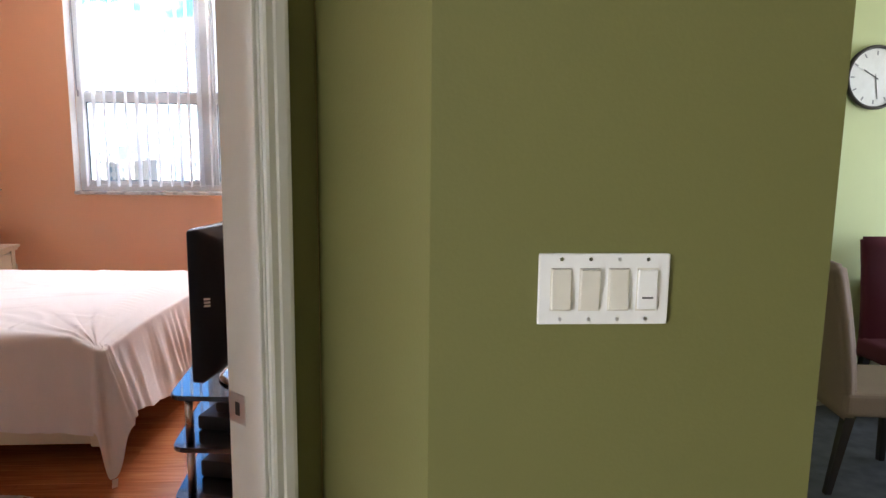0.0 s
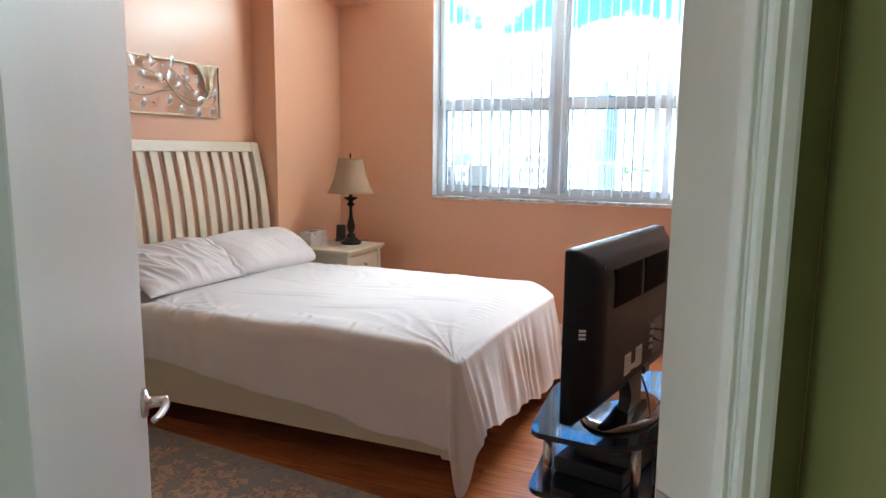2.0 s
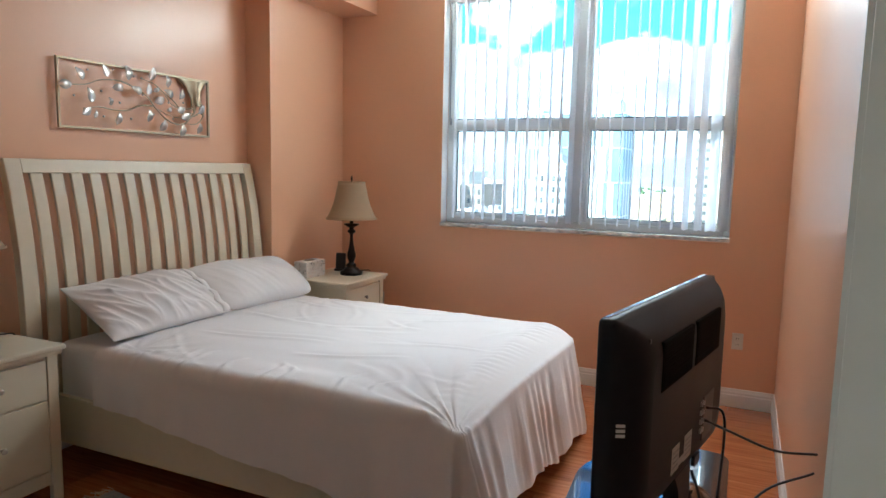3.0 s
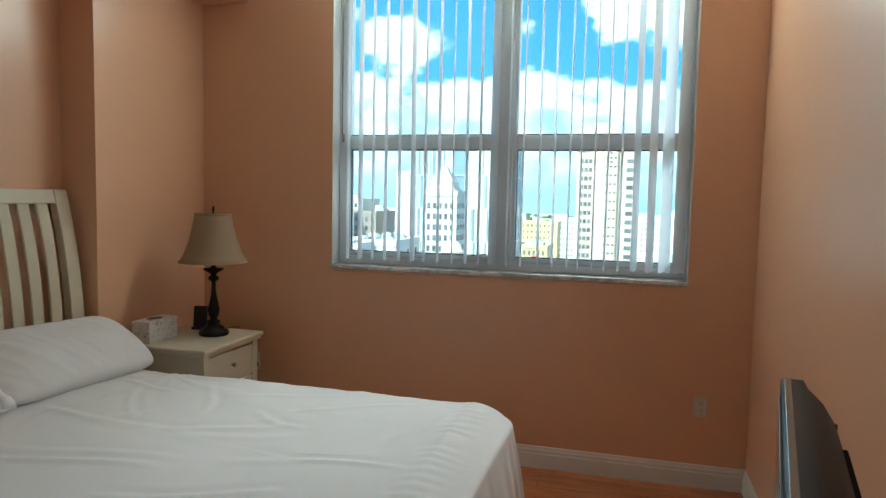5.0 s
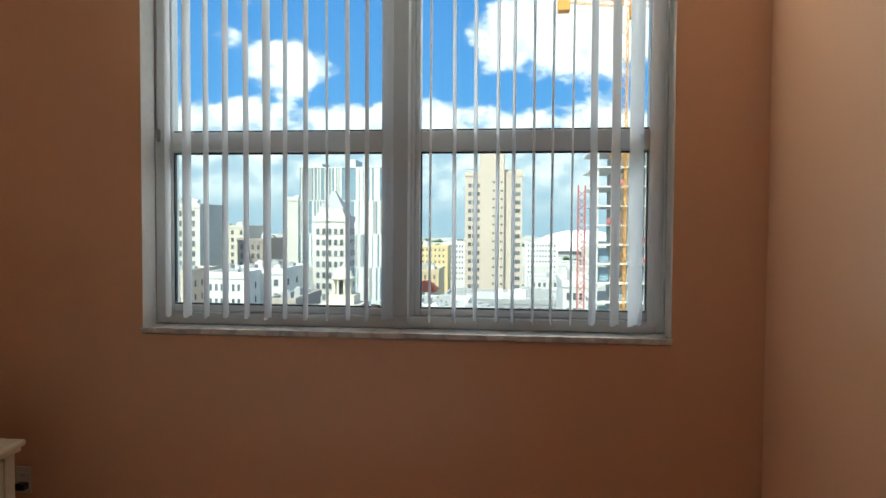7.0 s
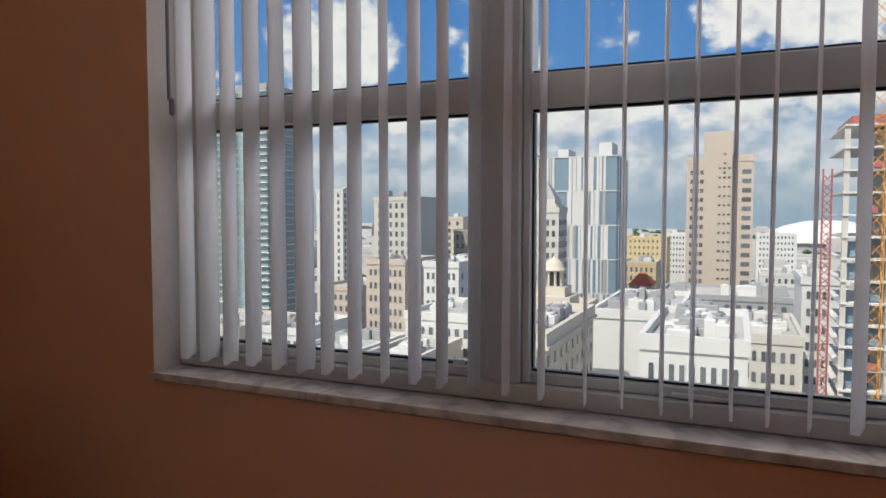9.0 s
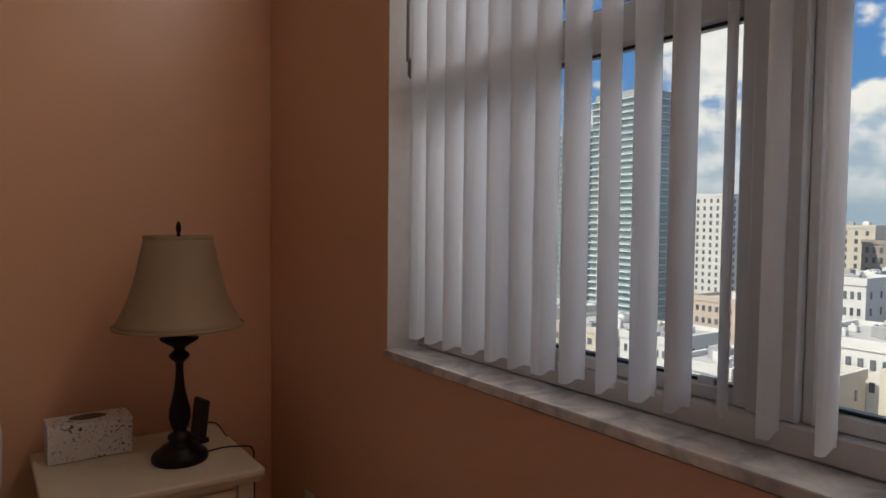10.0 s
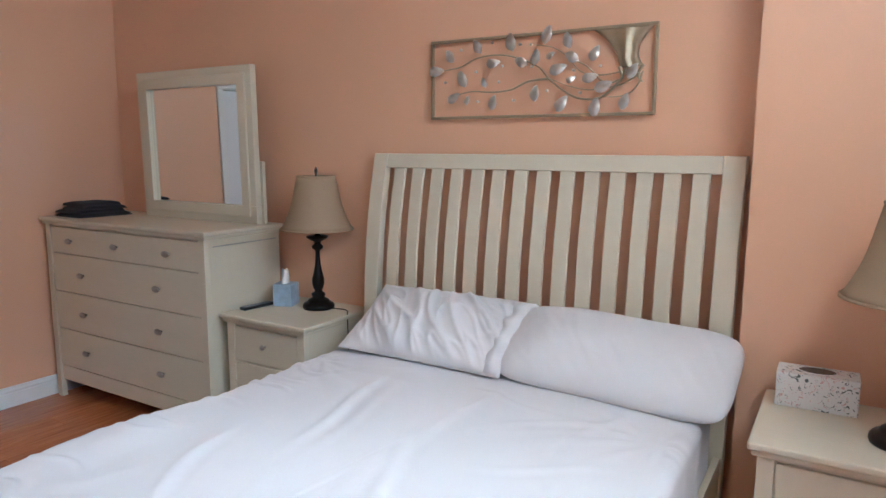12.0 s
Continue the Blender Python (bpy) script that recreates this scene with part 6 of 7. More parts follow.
RED_STEEL = surf("red_hoist_steel", (0.44, 0.14, 0.13), 0.5, grain=1, vary=0.1, bump=0)
TERRACOTTA = surf("red_tile_roof", (0.42, 0.11, 0.06), 0.8, grain=0.8, vary=0.15, bump=0)


def win_mesh(w, h, mat=None):
    bm = box_bm(-w / 2, w / 2, -0.12, 0.12, -h / 2, h / 2)
    me = bpy.data.meshes.new("window")
    bm.to_mesh(me)
    bm.free()
    me.materials.append(mat or WIN_DARK)
    return me


def place(name, me, parent, x, y, z, rz=0):
    o = new(name, me)
    o.parent = parent
    o.matrix_basis = Matrix.Translation((x, y, z)) @ pose(0, 0, 0, 0, 0, rz)
    return o


def block(name, label, x0, x1, y0, depth, top, mat, cols=0, rows=0, ww=1.4, wh=1.8, side=0, floor_h=3.6, first=3.0, turn=0.0, parapet=True, group="", rowgap=None, margin=0.06):
    """A city building: front faces the viewer at local y=0, local x from 0 to its width, from the street up."""
    w = x1 - x0
    h = top - GROUND_Z
    t = thing(name, Matrix.Translation((x0, y0, GROUND_Z)) @ pose(0, 0, 0, 0, 0, turn), label, "building", group)
    part("wall", box_bm(0, w, 0, depth, 0, h), mat, t)
    if parapet:
        bm = bmesh.new()
        for a, b, c, d in ((-0.2, w + 0.2, -0.2, 0.4), (-0.2, w + 0.2, depth - 0.4, depth + 0.2), (-0.2, 0.4, 0.4, depth - 0.4), (w - 0.4, w + 0.2, 0.4, depth - 0.4)):
            box_bm(a, b, c, d, h - 0.6, h + 0.9, bm=bm)
        part("parapet", bm, mat, t)
        part("roof", box_bm(0.4, w - 0.4, 0.4, depth - 0.4, h, h + 0.05), ROOF_GREY, t)
    if cols:
        me = win_mesh(ww, wh)
        for r in range(rows):
            z = h - first - r * floor_h
            for c in range(cols):
                x = w * margin + (w * (1 - 2 * margin)) * (c + 0.5) / cols
                place("window", me, t, x, 0.0, z)
            for c in range(side):
                place("window", me, t, w, depth * (c + 0.5) / side, z, 90)
    return t


def rooftop_units(t, w, d, h, n, seed, size=1.0):
    rnd = random.Random(seed)
    for k in range(n):
        a, b, c = rnd.uniform(1.0, 3.2) * size, rnd.uniform(1.0, 2.6) * size, rnd.uniform(0.8, 2.2) * size
        x, y = rnd.uniform(1.5, max(1.6, w - 1.5 - a)), rnd.uniform(1.5, max(1.6, d - 1.5 - b))
        bm = box_bm(x, x + a, y, y + b, h + 0.05, h + 0.05 + c, 0.08, 1)
        merge(bm, tube_bm([(x + a / 2, y + b / 2, h + c), (x + a / 2, y + b / 2, h + c + 0.35)], min(a, b) * 0.35, 10))
        part("roof_unit", bm, CITY_GREY if k % 3 else CITY_WHITE, t)


def tan_tower():
    y = 262
    xl, xr = bx(3.97, y), bx(-0.91, y)
    t = block("office_tower", "tall tan stone office tower with small square windows", xl, xr, y, 26, bz(4.3, 0, y), STONE_TAN)
    w, h = xr - xl, bz(4.3, 0, y) - GROUND_Z
    x1, x2 = bx(2.69, y) - xl, bx(0.63, y) - xl
    top = bz(6.5, 1.6, y) - GROUND_Z
    part("upper_shaft", box_bm(x1, x2, -1.6, 16, 40, top), STONE_TAN, t)
    part("penthouse", box_bm(x2 + 0.1, w, 2, 22, h + 0.2, bz(4.76, 0, y) - GROUND_Z), STONE_TAN, t)
    sq, slit, wide = win_mesh(1.25, 1.5), win_mesh(0.9, 0.7), win_mesh(2.9, 1.5)
    for r in range(17):
        z = h - 4.2 - 3.25 * r
        for c in range(3):
            place("window", sq, t, 1.2 + x1 * 0.86 * (c + 0.4) / 3, 0, z)
        for c in range(3):
            place("window", slit, t, x1 + 5.3 + 1.55 * c, -1.6, z + 1.2)
        place("window", wide, t, w - 2.2, 0, z)
    for r in range(3):
        place("window", slit, t, x1 + 6.9, -1.6, h + 2.0 - 3.25 * r)
    bm = bmesh.new()
    for k in range(9):
        merge(bm, tube_bm([(0.6 + k * 0.75, 1.0, h + 0.2), (0.6 + k * 0.75, 1.0, h + 2.2)], 0.1, 5))
    box_bm(0.4, 7.2, 0.8, 1.2, h + 2.0, h + 2.3, bm=bm)
    part("roof_frame", bm, CITY_GREY, t)
    part("podium", box_bm(-4, w + 3, -6, 30, 0, 30), CITY_GREY, t)


tan_tower()


def striped_tower():
    y = 232
    xl, xr = bx(18.0, y), bx(9.4, y)
    top = bz(4.85, 14, y)
    t = block("residential_tower", "tall tower of white panels and blue glass strips", xl, xr, y, 24, top, CITY_GLASS, parapet=False)
    w, h = xr - xl, top - GROUND_Z
    rnd = random.Random(21)
    whites = [win_mesh(0.75, 11.2, CITY_WHITE), win_mesh(1.5, 11.2, CITY_WHITE), win_mesh(0.5, 11.2, STONE_PALE), win_mesh(1.1, 11.2, CITY_GREY)]
    for tier in range(6):
        x = 0.8
        while x < w - 1.2:
            blue = 0.42 * w < x < 0.54 * w or x > 0.93 * w
            if not blue:
                k = rnd.choice((0, 0, 1, 1, 2, 3) if x > 0.54 * w else (0, 2, 3, 3, 2))
                place("facade_panel", whites[k], t, x, -0.12, h - 6 - tier * 11.6)
            x += rnd.choice((0.95, 1.3, 1.8))
    sides = [win_mesh(0.8, 11.2, CITY_GLASS), win_mesh(0.5, 11.2, CITY_WHITE)]
    for tier in range(6):
        for k in range(8):
            place("facade_panel", sides[k % 2], t, w, 1.5 + k * 2.9, h - 6 - tier * 11.6, 90)
        part("floor_band", box_bm(-0.15, w + 0.15, -0.3, 24.1, h - 0.35 - tier * 11.6, h - 0.05 - tier * 11.6), CITY_WHITE, t)
    for xa, xb, hh in ((0.10, 0.2, 1.6), (0.43, 0.53, 2.8), (0.82, 0.94, 4.6)):
        part("penthouse", box_bm(xa * w, xb * w, 3, 14, h, h + hh), CITY_WHITE, t)


striped_tower()


def stepped_tower():
    y = 176
    xl, xr = bx(16.95, y), bx(14.13, y)
    top = bz(0.39, 15.5, y)
    t = block("stepped_tower", "cream stone tower with a stepped pyramid roof", xl, xr, y, xr - xl, top, STONE_PALE, 5, 11, 0.85, 1.5, 5, 2.9, 3.2)
    w, h = xr - xl, top - GROUND_Z
    for k, (ins, hh) in enumerate(((0.8, 1.5), (1.4, 1.4))):
        part("setback", box_bm(ins, w - ins, ins, w - ins, h + 0.2 + (0 if k == 0 else 1.5), h + 0.2 + (1.5 if k == 0 else 2.9)), STONE_PALE, t)
    bm = bmesh.new()
    bmesh.ops.create_cone(bm, cap_ends=True, segments=4, radius1=(w - 2.6) * 0.7, radius2=0.5, depth=4.6)
    bmesh.ops.transform(bm, matrix=Matrix.Translation((w / 2, w / 2, h + 5.4)) @ pose(0, 0, 0, 0, 0, 45), verts=bm.verts[:])
    part("pyramid_roof", bm, CITY_GREY, t)
    part("base_block", box_bm(-4, w + 6, -3, w + 6, 0, h - 32), STONE_PALE, t)
    me = win_mesh(0.9, 1.4)
    for r in range(3):
        for c in range(6):
            place("window", me, t, -3 + 2.6 * c, -3, h - 34.5 - 3.2 * r)


stepped_tower()


def domed_building():
    y = 118
    cx, ztop = bx(14.48, y), bz(-3.55, 14.48, y)
    xl, xr = bx(18.2, y), bx(11.9, y)
    top = ztop - 9.0
    t = block("domed_building", "cream building crowned by a small domed cupola", xl, xr, y - 6, 16, top, STONE_CREAM, 4, 3, 1.1, 1.5, 4, 3.4, 2.6)
    w, h = xr - xl, top - GROUND_Z
    lx, ly = cx - xl, 6
    bm = box_bm(lx - 3.6, lx + 3.6, ly - 3.6, ly + 3.6, h, h + 2.4)
    box_bm(lx - 2.5, lx + 2.5, ly - 2.5, ly + 2.5, h + 2.4, h + 4.0, bm=bm)
    part("plinth", bm, STONE_CREAM, t)
    for k in range(8):
        a = 2 * math.pi * (k + 0.5) / 8
        part("column", tube_bm([(lx + 1.5 * math.cos(a), ly + 1.5 * math.sin(a), h + 4.0), (lx + 1.5 * math.cos(a), ly + 1.5 * math.sin(a), h + 6.6)], 0.24, 8), STONE_CREAM, t)
    part("cupola_core", lathe_bm([(0, 0), (0.9, 0), (0.9, 2.6), (0, 2.6)], 12), WIN_DARK, t).matrix_basis = Matrix.Translation((lx, ly, h + 4.0))
    smooth(part("dome", lathe_bm([(0, 0), (2.05, 0), (2.05, 0.35), (1.8, 0.4), (1.7, 0.9), (1.4, 1.5), (0.9, 1.95), (0.35, 2.2), (0.2, 2.35), (0.12, 2.6), (0, 3.0)], 24), STONE_CREAM, t)).matrix_basis = Matrix.Translation((lx, ly, h + 6.6))
    part("lower_wing", box_bm(-2, lx - 4.2, -8, 0, 0, h - 3.4), STONE_CREAM, t)


domed_building()


def low_blocks():
    # the nearest roofs and the white mid-rises of downtown
    y = 74
    xl, xr = bx(19.9, y), bx(15.2, y)
    t = block("corner_building", "cream corner office block with paired windows and a cornice", xl, xr, y, 26, bz(-10.6, 17, y), STONE_CREAM, 4, 9, 0.75, 1.25, 9, 2.6, 2.4)
    w, h = xr - xl, bz(-10.6, 17, y) - GROUND_Z
    part("cornice", box_bm(-0.5, w + 0.5, -0.5, 26.4, h - 0.9, h - 0.55), STONE_CREAM, t)
    rooftop_units(t, w, 26, h, 12, 3, 0.8)
    specs = [
        ("white_block", "long low white building with a flat roof", 11.3, 4.5, 108, 30, -8.3, CITY_WHITE, 0, 0, 0, 14),
        ("white_block", "white office block with small dark windows and roof plant", 7.4, -0.8, 70, 22, -10.5, CITY_WHITE, 9, 5, 3, 22),
        ("white_block", "low pale block with crowded roof machinery", 1.5, -4.6, 118, 26, -9.6, STONE_PALE, 8, 3, 4, 26),
        ("podium_block", "grey parking podium with open decks", 6.0, -6.8, 205, 30, -6.6, CITY_GREY, 14, 2, 0, 8),
        ("white_block", "slim white mid-rise with balconies", -4.4, -7.4, 150, 20, -5.0, CITY_WHITE, 5, 8, 4, 5),
        ("tan_block", "low tan office block with rows of windows", 30.5, 27.2, 152, 18, -4.05, STONE_TAN, 7, 9, 5, 4),
        ("beige_tower", "beige apartment tower with a white window grid", 29.8, 25.9, 232, 20, 1.35, STONE_PALE, 7, 17, 0, 3),
        ("cream_block", "plain cream office block", 24.5, 22.2, 320, 26, -0.3, STONE_CREAM, 3, 7, 0, 2),
        ("grey_block", "brown grey office block", 23.0, 21.0, 262, 24, -1.4, BROWN_GREY, 4, 8, 0, 3),
        ("cream_slab", "tall blank cream slab building", 19.3, 18.1, 262, 14, 2.05, STONE_PALE, 0, 0, 3, 1),
        ("white_block", "white stepped mid-rise with small windows", 25.6, 22.6, 148, 18, -4.3, CITY_WHITE, 6, 7, 4, 6),
        ("white_block", "white block with open stair decks", 22.9, 19.4, 158, 20, -4.0, CITY_WHITE, 4, 5, 3, 6),
        ("white_block", "low white warehouse roofs", 27.2, 20.4, 112, 22, -8.8, CITY_WHITE, 8, 2, 0, 12),
        ("brown_block", "dark brown office block", 20.7, 18.5, 132, 18, -6.6, BROWN_GREY, 4, 5, 4, 4),
        ("tan_block", "tan mid-rise with arched top windows", 34.5, 31.2, 170, 18, -6.2, STONE_TAN, 6, 6, 4, 4),
        ("white_tower", "slim white residential tower with a lattice facade", 34.6, 32.4, 300, 16, 2.05, CITY_WHITE, 4, 24, 4, 2),
        ("white_block", "white mid-rise among low roofs", 40.0, 36.0, 118, 20, -9.6, CITY_WHITE, 7, 5, 4, 9),
        ("tan_block", "warm tan block beside white roofs", 46.5, 41.0, 128, 24, -9.0, STONE_CREAM, 7, 6, 4, 9),
        ("white_block", "broad white block with ribbon windows", 36.2, 31.4, 98, 18, -11.6, CITY_WHITE, 6, 4, 4, 9),
        ("white_block", "pale block with rooftop tanks", 30.9, 26.4, 92, 18, -12.4, STONE_PALE, 6, 4, 3, 10),
        ("white_block", "white deck roof block", 51.0, 46.8, 130, 24, -7.6, CITY_WHITE, 6, 6, 4, 6),
        ("yellow_block", "pale yellow apartment block", 8.6, 5.4, 560, 30, -1.9, surf("yellow_render", (0.62, 0.48, 0.26), 0.8, grain=0.6, vary=0.05, bump=0), 8, 4, 0, 2),
        ("white_block", "white apartment slab with many balconies", 5.9, 2.6, 620, 26, -1.6, CITY_WHITE, 12, 7, 0, 2),
        ("white_block", "broad white hotel slab building", -1.2, -4.0, 640, 26, -1.5, CITY_WHITE, 10, 6, 0, 2),
        ("yellow_block", "pale yellow mid-rise block", 8.9, 6.2, 300, 26, -4.0, surf("cream_render", (0.60, 0.50, 0.33), 0.8, grain=0.6, vary=0.05, bump=0), 6, 3, 0, 3),
        ("white_block", "low white office building with ribbon windows", -1.5, -6.0, 330, 30, -4.6, CITY_WHITE, 9, 3, 0, 5),
    ]
    for i, (nm, lab, b0, b1, y, dep, el, mat, cols, rows, side, units) in enumerate(specs):
        xl, xr = bx(b0, y), bx(b1, y)
        top = bz(el, (b0 + b1) / 2, y)
        big = y > 200
        fh = 3.3 if not big else (5.0 if y > 400 else 3.6)
        t = block(nm, lab, xl, xr, y, dep, top, mat, cols, rows, min(1.3, (xr - xl) * 0.4 / max(1, cols)), 1.5 if not big else 2.0, side, fh, 2.6)
        rooftop_units(t, xr - xl, dep, top - GROUND_Z, units, 40 + i, 1.0 if y < 200 else 1.6)
    # red tiled roof
    y = 280
    xl, xr = bx(8.3, y), bx(6.6, y)
    t = block("tiled_house", "pale building with a red tiled hip roof", xl, xr, y, 16, bz(-5.8, 7.4, y), STONE_PALE, 3, 2, 1.2, 1.6, parapet=False)
    bm = bmesh.new()
    w, h = xr - xl, bz(-5.8, 7.4, y) - GROUND_Z
    v = [bm.verts.new(p) for p in ((-0.6, -0.6, h), (w + 0.6, -0.6, h), (w + 0.6, 16.6, h), (-0.6, 16.6, h), (w * 0.35, 8, h + 4.5), (w * 0.65, 8, h + 4.5))]
    for f in ((0, 1, 5, 4), (1, 2, 5), (2, 3, 4, 5), (3, 0, 4)):
        bm.faces.new([v[k] for k in f])
    part("hip_roof", bm, TERRACOTTA, t)


low_blocks()


def balcony_tower(nm, label, b0, b1, el, y, depth, floors, glass):
    xl, xr = bx(b0, y), bx(b1, y)
    top = bz(el, (b0 + b1) / 2, y)
    t = block(nm, label, xl, xr, y, depth, top, glass, parapet=False)
    w, h = xr - xl, top - GROUND_Z
    slab = bpy.data.meshes.new("balcony")
    bm = box_bm(-0.8, w * 0.45, -1.2, 0.0, -0.15, 0.15)
    box_bm(w * 0.55, w + 0.9, -1.1, depth + 0.5, -0.15, 0.15, bm=bm)
    bm.to_mesh(slab)
    bm.free()
    slab.materials.append(CITY_WHITE)
    for k in range(floors):
        place("balcony", slab, t, 0, 0, h - 1.0 - k * (h - 6) / floors)
    part("pier", box_bm(w * 0.16, w * 0.24, -0.5, 0.0, 0, h), CITY_WHITE, t)
    part("crown", box_bm(0.5, w - 0.5, 1, depth - 1, h, h + 2.2), CITY_GREY, t)


balcony_tower("glass_tower", "tall teal glass residential tower with white balconies", 42.6, 38.6, 10.0, 205, 22, 44, TEAL_GLASS)
balcony_tower("glass_tower", "slender teal glass tower beyond the balconied tower", 45.8, 44.0, 7.2, 260, 20, 36, TEAL_GLASS)


def construction_tower():
    y = 112
    xl, xr = bx(-6.9, y), bx(-15.5, y)
    top = bz(7.0, -10, y)
    h = top - GROUND_Z
    w = xr - xl
    t = thing("construction_tower", Matrix.Translation((xl, y, GROUND_Z)), "unfinished concrete tower with bare floor slabs", "building")
    part("core", box_bm(w * 0.25, w * 0.8, 3, 16, 0, h - 1.5), CITY_GREY, t)
    fl = int(h / 3.1)
    slab = bpy.data.meshes.new("floor_slab")
    bm = box_bm(0, w, 0, 18, -0.14, 0.14)
    bm.to_mesh(slab)
    bm.free()
    slab.materials.append(CITY_WHITE)
    bay = bpy.data.meshes.new("glazing_bay")
    bm = box_bm(0, w / 6 - 0.5, 0, 0.1, 0, 2.2)
    bm.to_mesh(bay)
    bm.free()
    bay.materials.append(CITY_GLASS)
    net = win_mesh(2.2, 0.9, RED_STEEL)
    rnd = random.Random(8)
    for k in range(fl):
        place("floor_slab", slab, t, 0, 0, h - 1 - 3.1 * k)
        for c in range(6):
            if k > 4 and rnd.random() < 0.6:
                place("glazing_bay", bay, t, c * w / 6 + 0.25, 1.2, h - 1 - 3.1 * k - 2.8)
        if k < 7 or rnd.random() < 0.2:
            place("safety_net", net, t, rnd.uniform(2, w - 2), -0.1, h - 0.3 - 3.1 * k)
    cm = bpy.data.meshes.new("column")
    bm = box_bm(-0.35, 0.35, -0.35, 0.35, 0, h - 1)
    bm.to_mesh(cm)
    bm.free()
    cm.materials.append(STONE_PALE)
    for c in range(7):
        place("column", cm, t, 0.4 + (w - 0.8) * c / 6, 0.6, 0)
    part("formwork", box_bm(1, w - 1, 1, 17, h - 0.8, h + 0.4), RED_STEEL, t, "red formwork and netting on the top deck")
    # hoist mast on the outside
    bm = lattice_bm(0.55, h * 0.92, 1.1, 0.07)
    part("hoist_mast", bm, RED_STEEL, t).matrix_basis = Matrix.Translation((-1.9, 0.5, 0))


def lattice_bm(half, height, pitch, r):
    """A square lattice mast, standing on its base."""
    bm = bmesh.new()
    for sx, sy in ((-1, -1), (1, -1), (1, 1), (-1, 1)):
        box_bm(sx * half - r, sx * half + r, sy * half - r, sy * half + r, 0, height, bm=bm)
    n = int(height / pitch)
    vs, fs = [], []
    for k in range(n):
        z0, z1 = k * pitch, (k + 1) * pitch
        for (ax, ay), (cx, cy) in (((-1, -1), (1, -1)), ((1, -1), (1, 1)), ((1, 1), (-1, 1)), ((-1, 1), (-1, -1))):
            if k % 2:
                (ax, ay), (cx, cy) = (cx, cy), (ax, ay)
            a, c = Vector((ax * half, ay * half, z0)), Vector((cx * half, cy * half, z1))
            d = (c - a).normalized()
            s = d.cross(Vector((cx - ax, cy - ay, 0)).cross(Vector((0, 0, 1)))).normalized() * r * 0.8
            o = Vector((cx - ax, cy - ay, 0)).cross(Vector((0, 0, 1))).normalized() * r * 0.8
            q = [bm.verts.new(p) for p in (a + s + o, a - s + o, a - s - o, a + s - o, c + s + o, c - s + o, c - s - o, c + s - o)]
            for f in ((0, 1, 5, 4), (1, 2, 6, 5), (2, 3, 7, 6), (3, 0, 4, 7)):
                bm.faces.new([q[i] for i in f])
    return bm


construction_tower()


def crane():
    y = 104
    x = bx(-9.0, y)
    ztop = bz(17.4, -9, y)
    h = ztop - GROUND_Z
    t = thing("tower_crane", Matrix.Translation((x, y, GROUND_Z)), "orange lattice tower crane beside the unfinished tower", "crane")
    part("mast", lattice_bm(0.8, h, 1.9, 0.055), ORANGE_STEEL, t)
    j = part("jib", lattice_bm(0.45, 34, 1.5, 0.045), ORANGE_STEEL, t)
    j.matrix_basis = Matrix.Translation((0.5, 0, h + 0.8)) @ pose(0, 0, 0, 0, 97, -20)
    c = part("counter_jib", lattice_bm(0.45, 9, 1.5, 0.045), ORANGE_STEEL, t)
    c.matrix_basis = Matrix.Translation((-0.5, 0, h + 0.8)) @ pose(0, 0, 0, 0, -78, -20)
    part("counterweight", box_bm(-9.2, -7.4, 1.8, 3.6, h + 0.6, h + 2.6, 0.1, 1), ORANGE_STEEL, t)
    part("cab", box_bm(0.9, 2.6, -1.6, 0.2, h - 1.6, h + 0.6, 0.1, 1), ORANGE_STEEL, t)
    part("peak", tube_bm([(0, 0, h + 0.5), (0, 0, h + 7)], 0.25, 6), ORANGE_STEEL, t)
    part("tie_bar", tube_bm([(0, 0, h + 7), (18, -6.5, h - 1.0)], 0.07, 5), CITY_GREY, t)
    part("tie_bar", tube_bm([(0, 0, h + 7), (-8.5, 3.2, h + 2.8)], 0.07, 5), CITY_GREY, t)
    part("collar", lattice_bm(1.3, 3.0, 1.0, 0.06), ORANGE_STEEL, t).matrix_basis = Matrix.Translation((0, 0, bz(5.6, -9, y) - GROUND_Z))


crane()


def stadium():
    y = 1500
    t = thing("stadium", Matrix.Translation((bx(-5.9, y), y, GROUND_Z)), "white domed stadium far off on the plain", "stadium")
    d = part("dome_roof", lathe_bm([(0, 64), (40, 61), (75, 52), (98, 40), (108, 28), (110, 22), (110, 20), (0, 20)], 48), CITY_WHITE, t)
    smooth(d)
    part("drum", lathe_bm([(0, 20), (104, 20), (106, 0), (0, 0)], 48), CITY_GREY, t)


stadium()


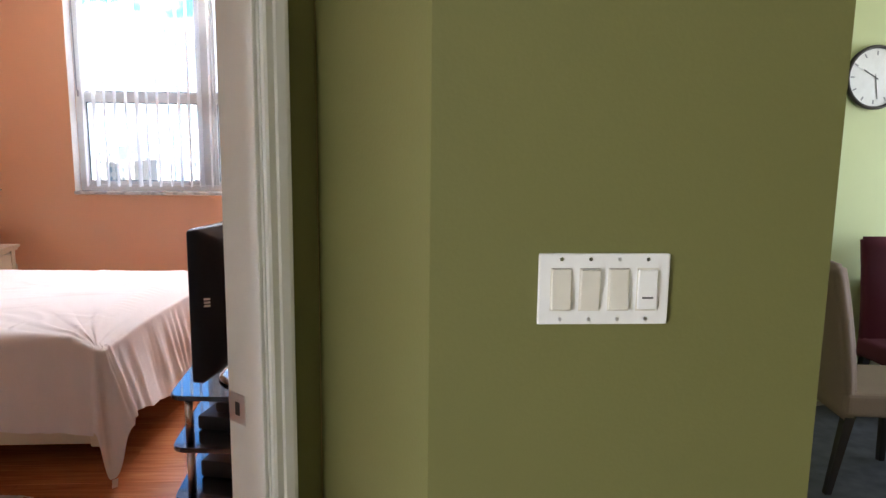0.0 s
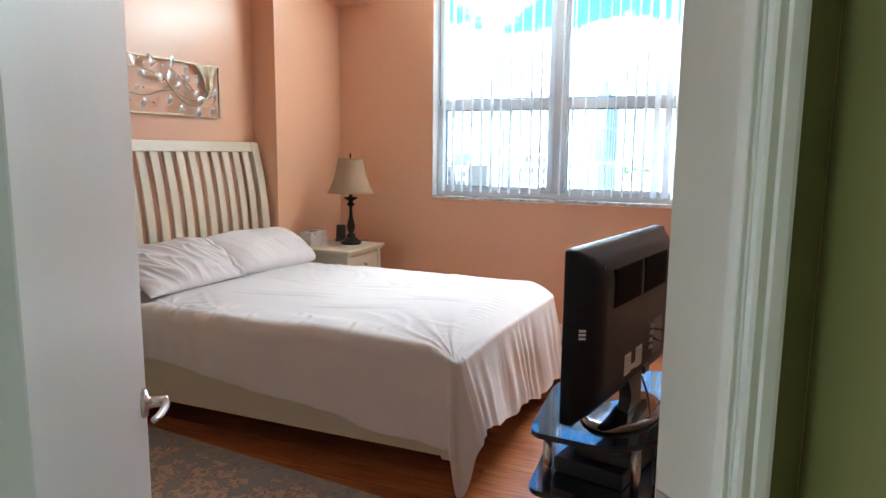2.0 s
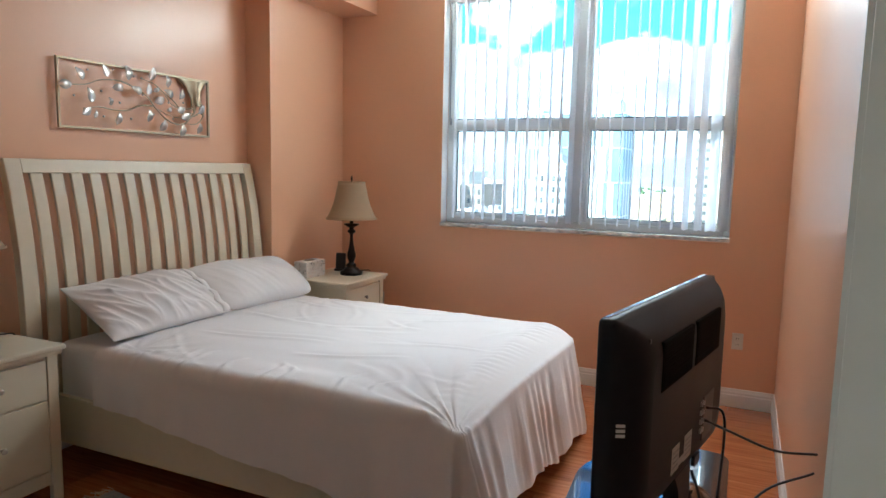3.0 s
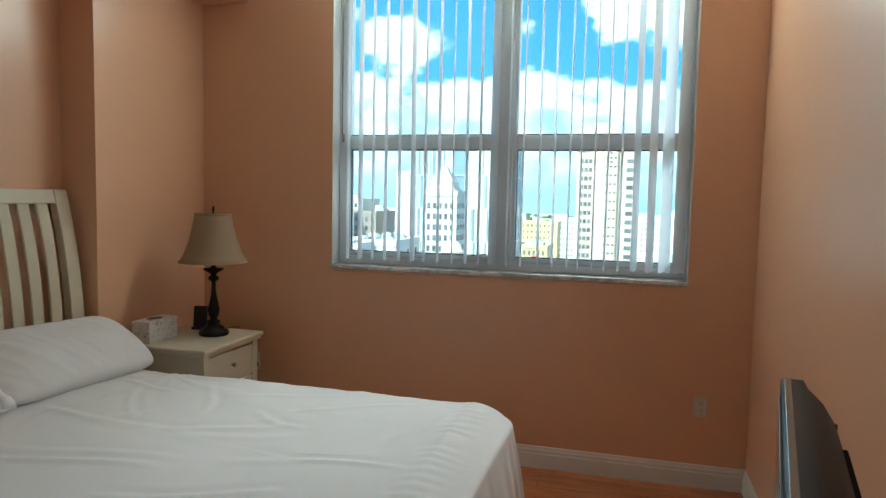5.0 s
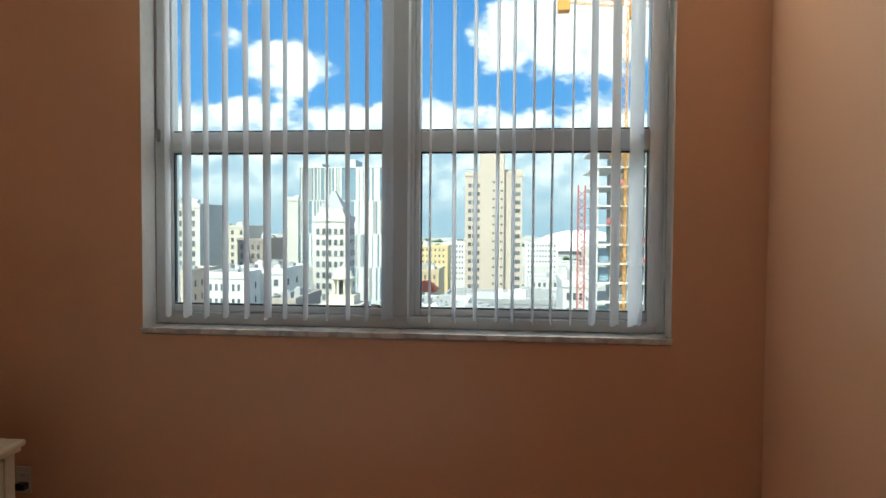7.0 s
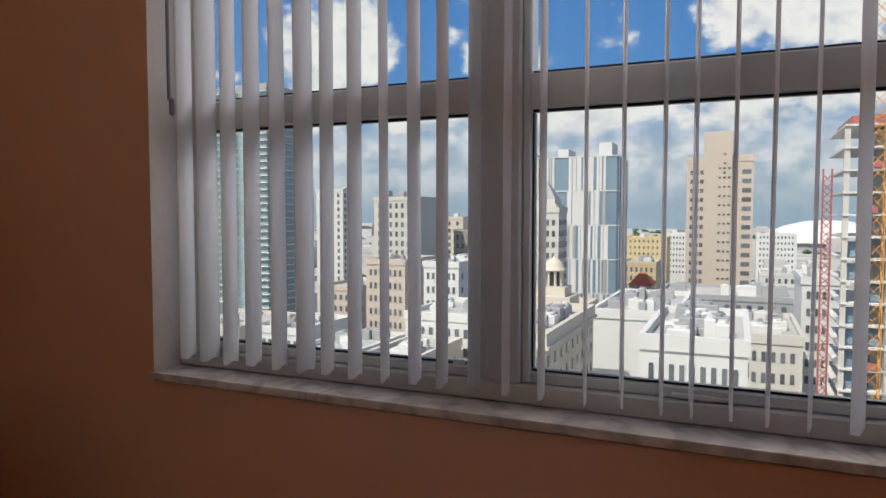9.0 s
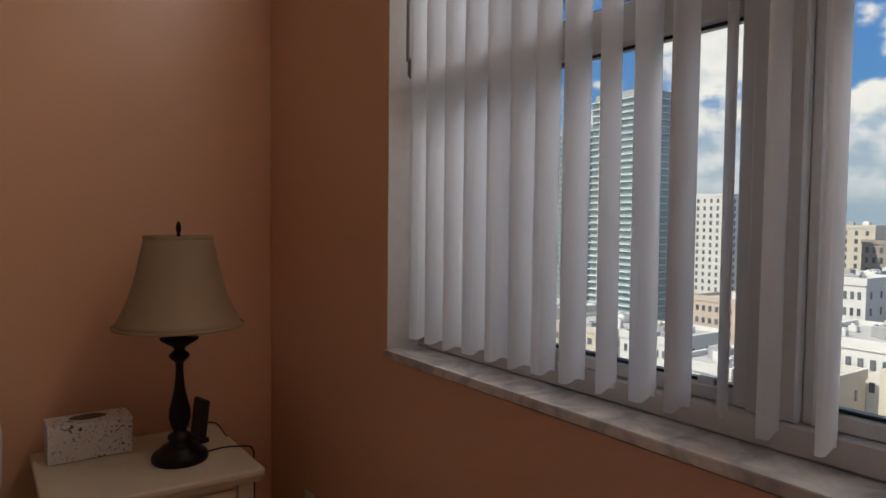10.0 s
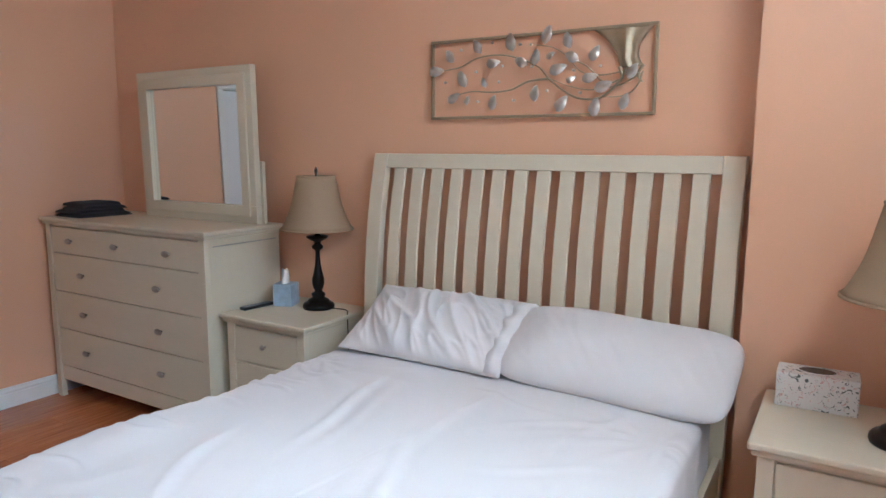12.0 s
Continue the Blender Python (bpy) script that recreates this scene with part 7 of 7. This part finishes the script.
def far_city():
    rnd = random.Random(77)
    # light, greyed base colour carries the haze over the far houses
    m = surf("distant_city", (0.52, 0.50, 0.47), 0.85, grain=0.25, vary=0.25, stain=0.02, stain_amt=0.35, bump=0)
    bm = bmesh.new()
    for k in range(1500):
        y = 300 + 2700 * rnd.random() ** 1.6
        x = rnd.uniform(-1.15, 0.55) * y
        s = 1 + y / 900
        w, d, h = rnd.uniform(8, 26) * s, rnd.uniform(8, 18) * s, rnd.uniform(5, 16) * (1 + (rnd.random() < 0.1) * 1.6)
        box_bm(x, x + w, y, y + d, GROUND_Z - 1, GROUND_Z + h, bm=bm)
    ob = part("distant_building", bm, m)
    tagged(ob, "low pale houses and blocks spread to the horizon", "buildings", kind="stuff")
    g = surf("distant_foliage", (0.06, 0.10, 0.04), 0.95, grain=0.5, vary=0.4, stain=0.03, stain_amt=0.3, bump=0)
    vs, fs = [], []
    ico = bmesh.new()
    bmesh.ops.create_icosphere(ico, subdivisions=1, radius=1)
    iv = [v.co.copy() for v in ico.verts]
    it = [[v.index for v in f.verts] for f in ico.faces]
    ico.free()
    for k in range(4200):
        y = 210 + 2700 * rnd.random() ** 1.5
        x = rnd.uniform(-1.15, 0.55) * y
        r = rnd.uniform(2.5, 5.0) * (1 + y / 1500)
        o = len(vs)
        vs += [(x + p.x * r * rnd.uniform(0.7, 1.5), y + p.y * r * rnd.uniform(0.7, 1.4), GROUND_Z + r * 0.6 + p.z * r * rnd.uniform(0.5, 1.0)) for p in iv]
        fs += [[o + i for i in f] for f in it]
    me = bpy.data.meshes.new("distant_trees")
    me.from_pydata(vs, [], fs)
    me.materials.append(g)
    tagged(new("distant_trees", me), "dark green trees between the far houses", "trees", kind="stuff")


far_city()


def ground():
    m, nt, p, ln = base_mat("city_ground")
    co = nt.nodes.new("ShaderNodeTexCoord")
    n = nt.nodes.new("ShaderNodeTexNoise")
    n.inputs["Scale"].default_value, n.inputs["Detail"].default_value = 0.012, 10
    ln.new(co.outputs["Object"], n.inputs["Vector"])
    r = ramp(nt, [(0.35, (0.06, 0.065, 0.06)), (0.47, (0.05, 0.075, 0.04)), (0.53, (0.18, 0.17, 0.155)), (0.62, (0.32, 0.30, 0.28)), (0.72, (0.07, 0.09, 0.05))])
    ln.new(n.outputs["Fac"], r.inputs[0])
    ln.new(r.outputs[0], p.inputs["Base Color"])
    p.inputs["Roughness"].default_value = 0.95
    structure("ground", box_bm(-4500, 4500, -600, 4600, GROUND_Z - 1, GROUND_Z), m, "city ground of streets, lots and greenery", "ground")
    structure("tower_below", box_bm(WX0 - 0.15, 5.3, -4.3, WY1 + WALL_T, GROUND_Z, -0.301), STONE_PALE, "plain concrete storeys of the building below", "building")


ground()


# ---- bedroom floor boards ----
def bedroom_floor():
    t = thing("floor", Matrix.Identity(4), "cherry red laminate floor boards", "floor", kind="structure")
    w, L = 0.192, 1.26
    rnd = random.Random(12)
    meshes = {}

    def board(x0, x1, y0, y1):
        key = (round(x1 - x0, 3), round(y1 - y0, 3))
        if key not in meshes:
            bm = box_bm(0, key[0] - 0.0012, 0, key[1] - 0.0012, -0.0195, 0.0, 0.0012, 1)
            me = bpy.data.meshes.new("floor_board")
            bm.to_mesh(me)
            bm.free()
            me.materials.append(PLANK)
            meshes[key] = me
        o = new("floor_board", meshes[key])
        o.parent = t
        o.matrix_basis = Matrix.Translation((x0, y0, 0))

    y, k = WY0 - 0.02, 0
    while y < WY1 - 0.02:
        y1 = min(y + w, WY1 - 0.002)
        x = WX0 + 0.002
        x1 = x + (0.42, 1.26, 0.84)[k % 3]
        while x < WX1 - 0.02:
            x1 = min(x1, WX1 - 0.002)
            board(x, x1, y, y1)
            x, x1 = x1, x1 + L
        y, k = y1, k + 1


bedroom_floor()


# ---- put each thing's origin at its base ----
bpy.context.view_layer.update()
for ob in [o for o in scene.objects if o.type == "EMPTY" and o.parent is None]:
    pts = [o.matrix_world @ Vector(c) for o in ob.children_recursive if o.type == "MESH" for c in o.bound_box]
    if not pts:
        continue
    lo = Vector((min(p.x for p in pts), min(p.y for p in pts), min(p.z for p in pts)))
    hi = Vector((max(p.x for p in pts), max(p.y for p in pts), max(p.z for p in pts)))
    move = ob.matrix_basis.inverted() @ Vector(((lo.x + hi.x) / 2, (lo.y + hi.y) / 2, lo.z))
    ob.matrix_basis = ob.matrix_basis @ Matrix.Translation(move)
    for c in ob.children:
        c.matrix_basis = Matrix.Translation(-move) @ c.matrix_basis
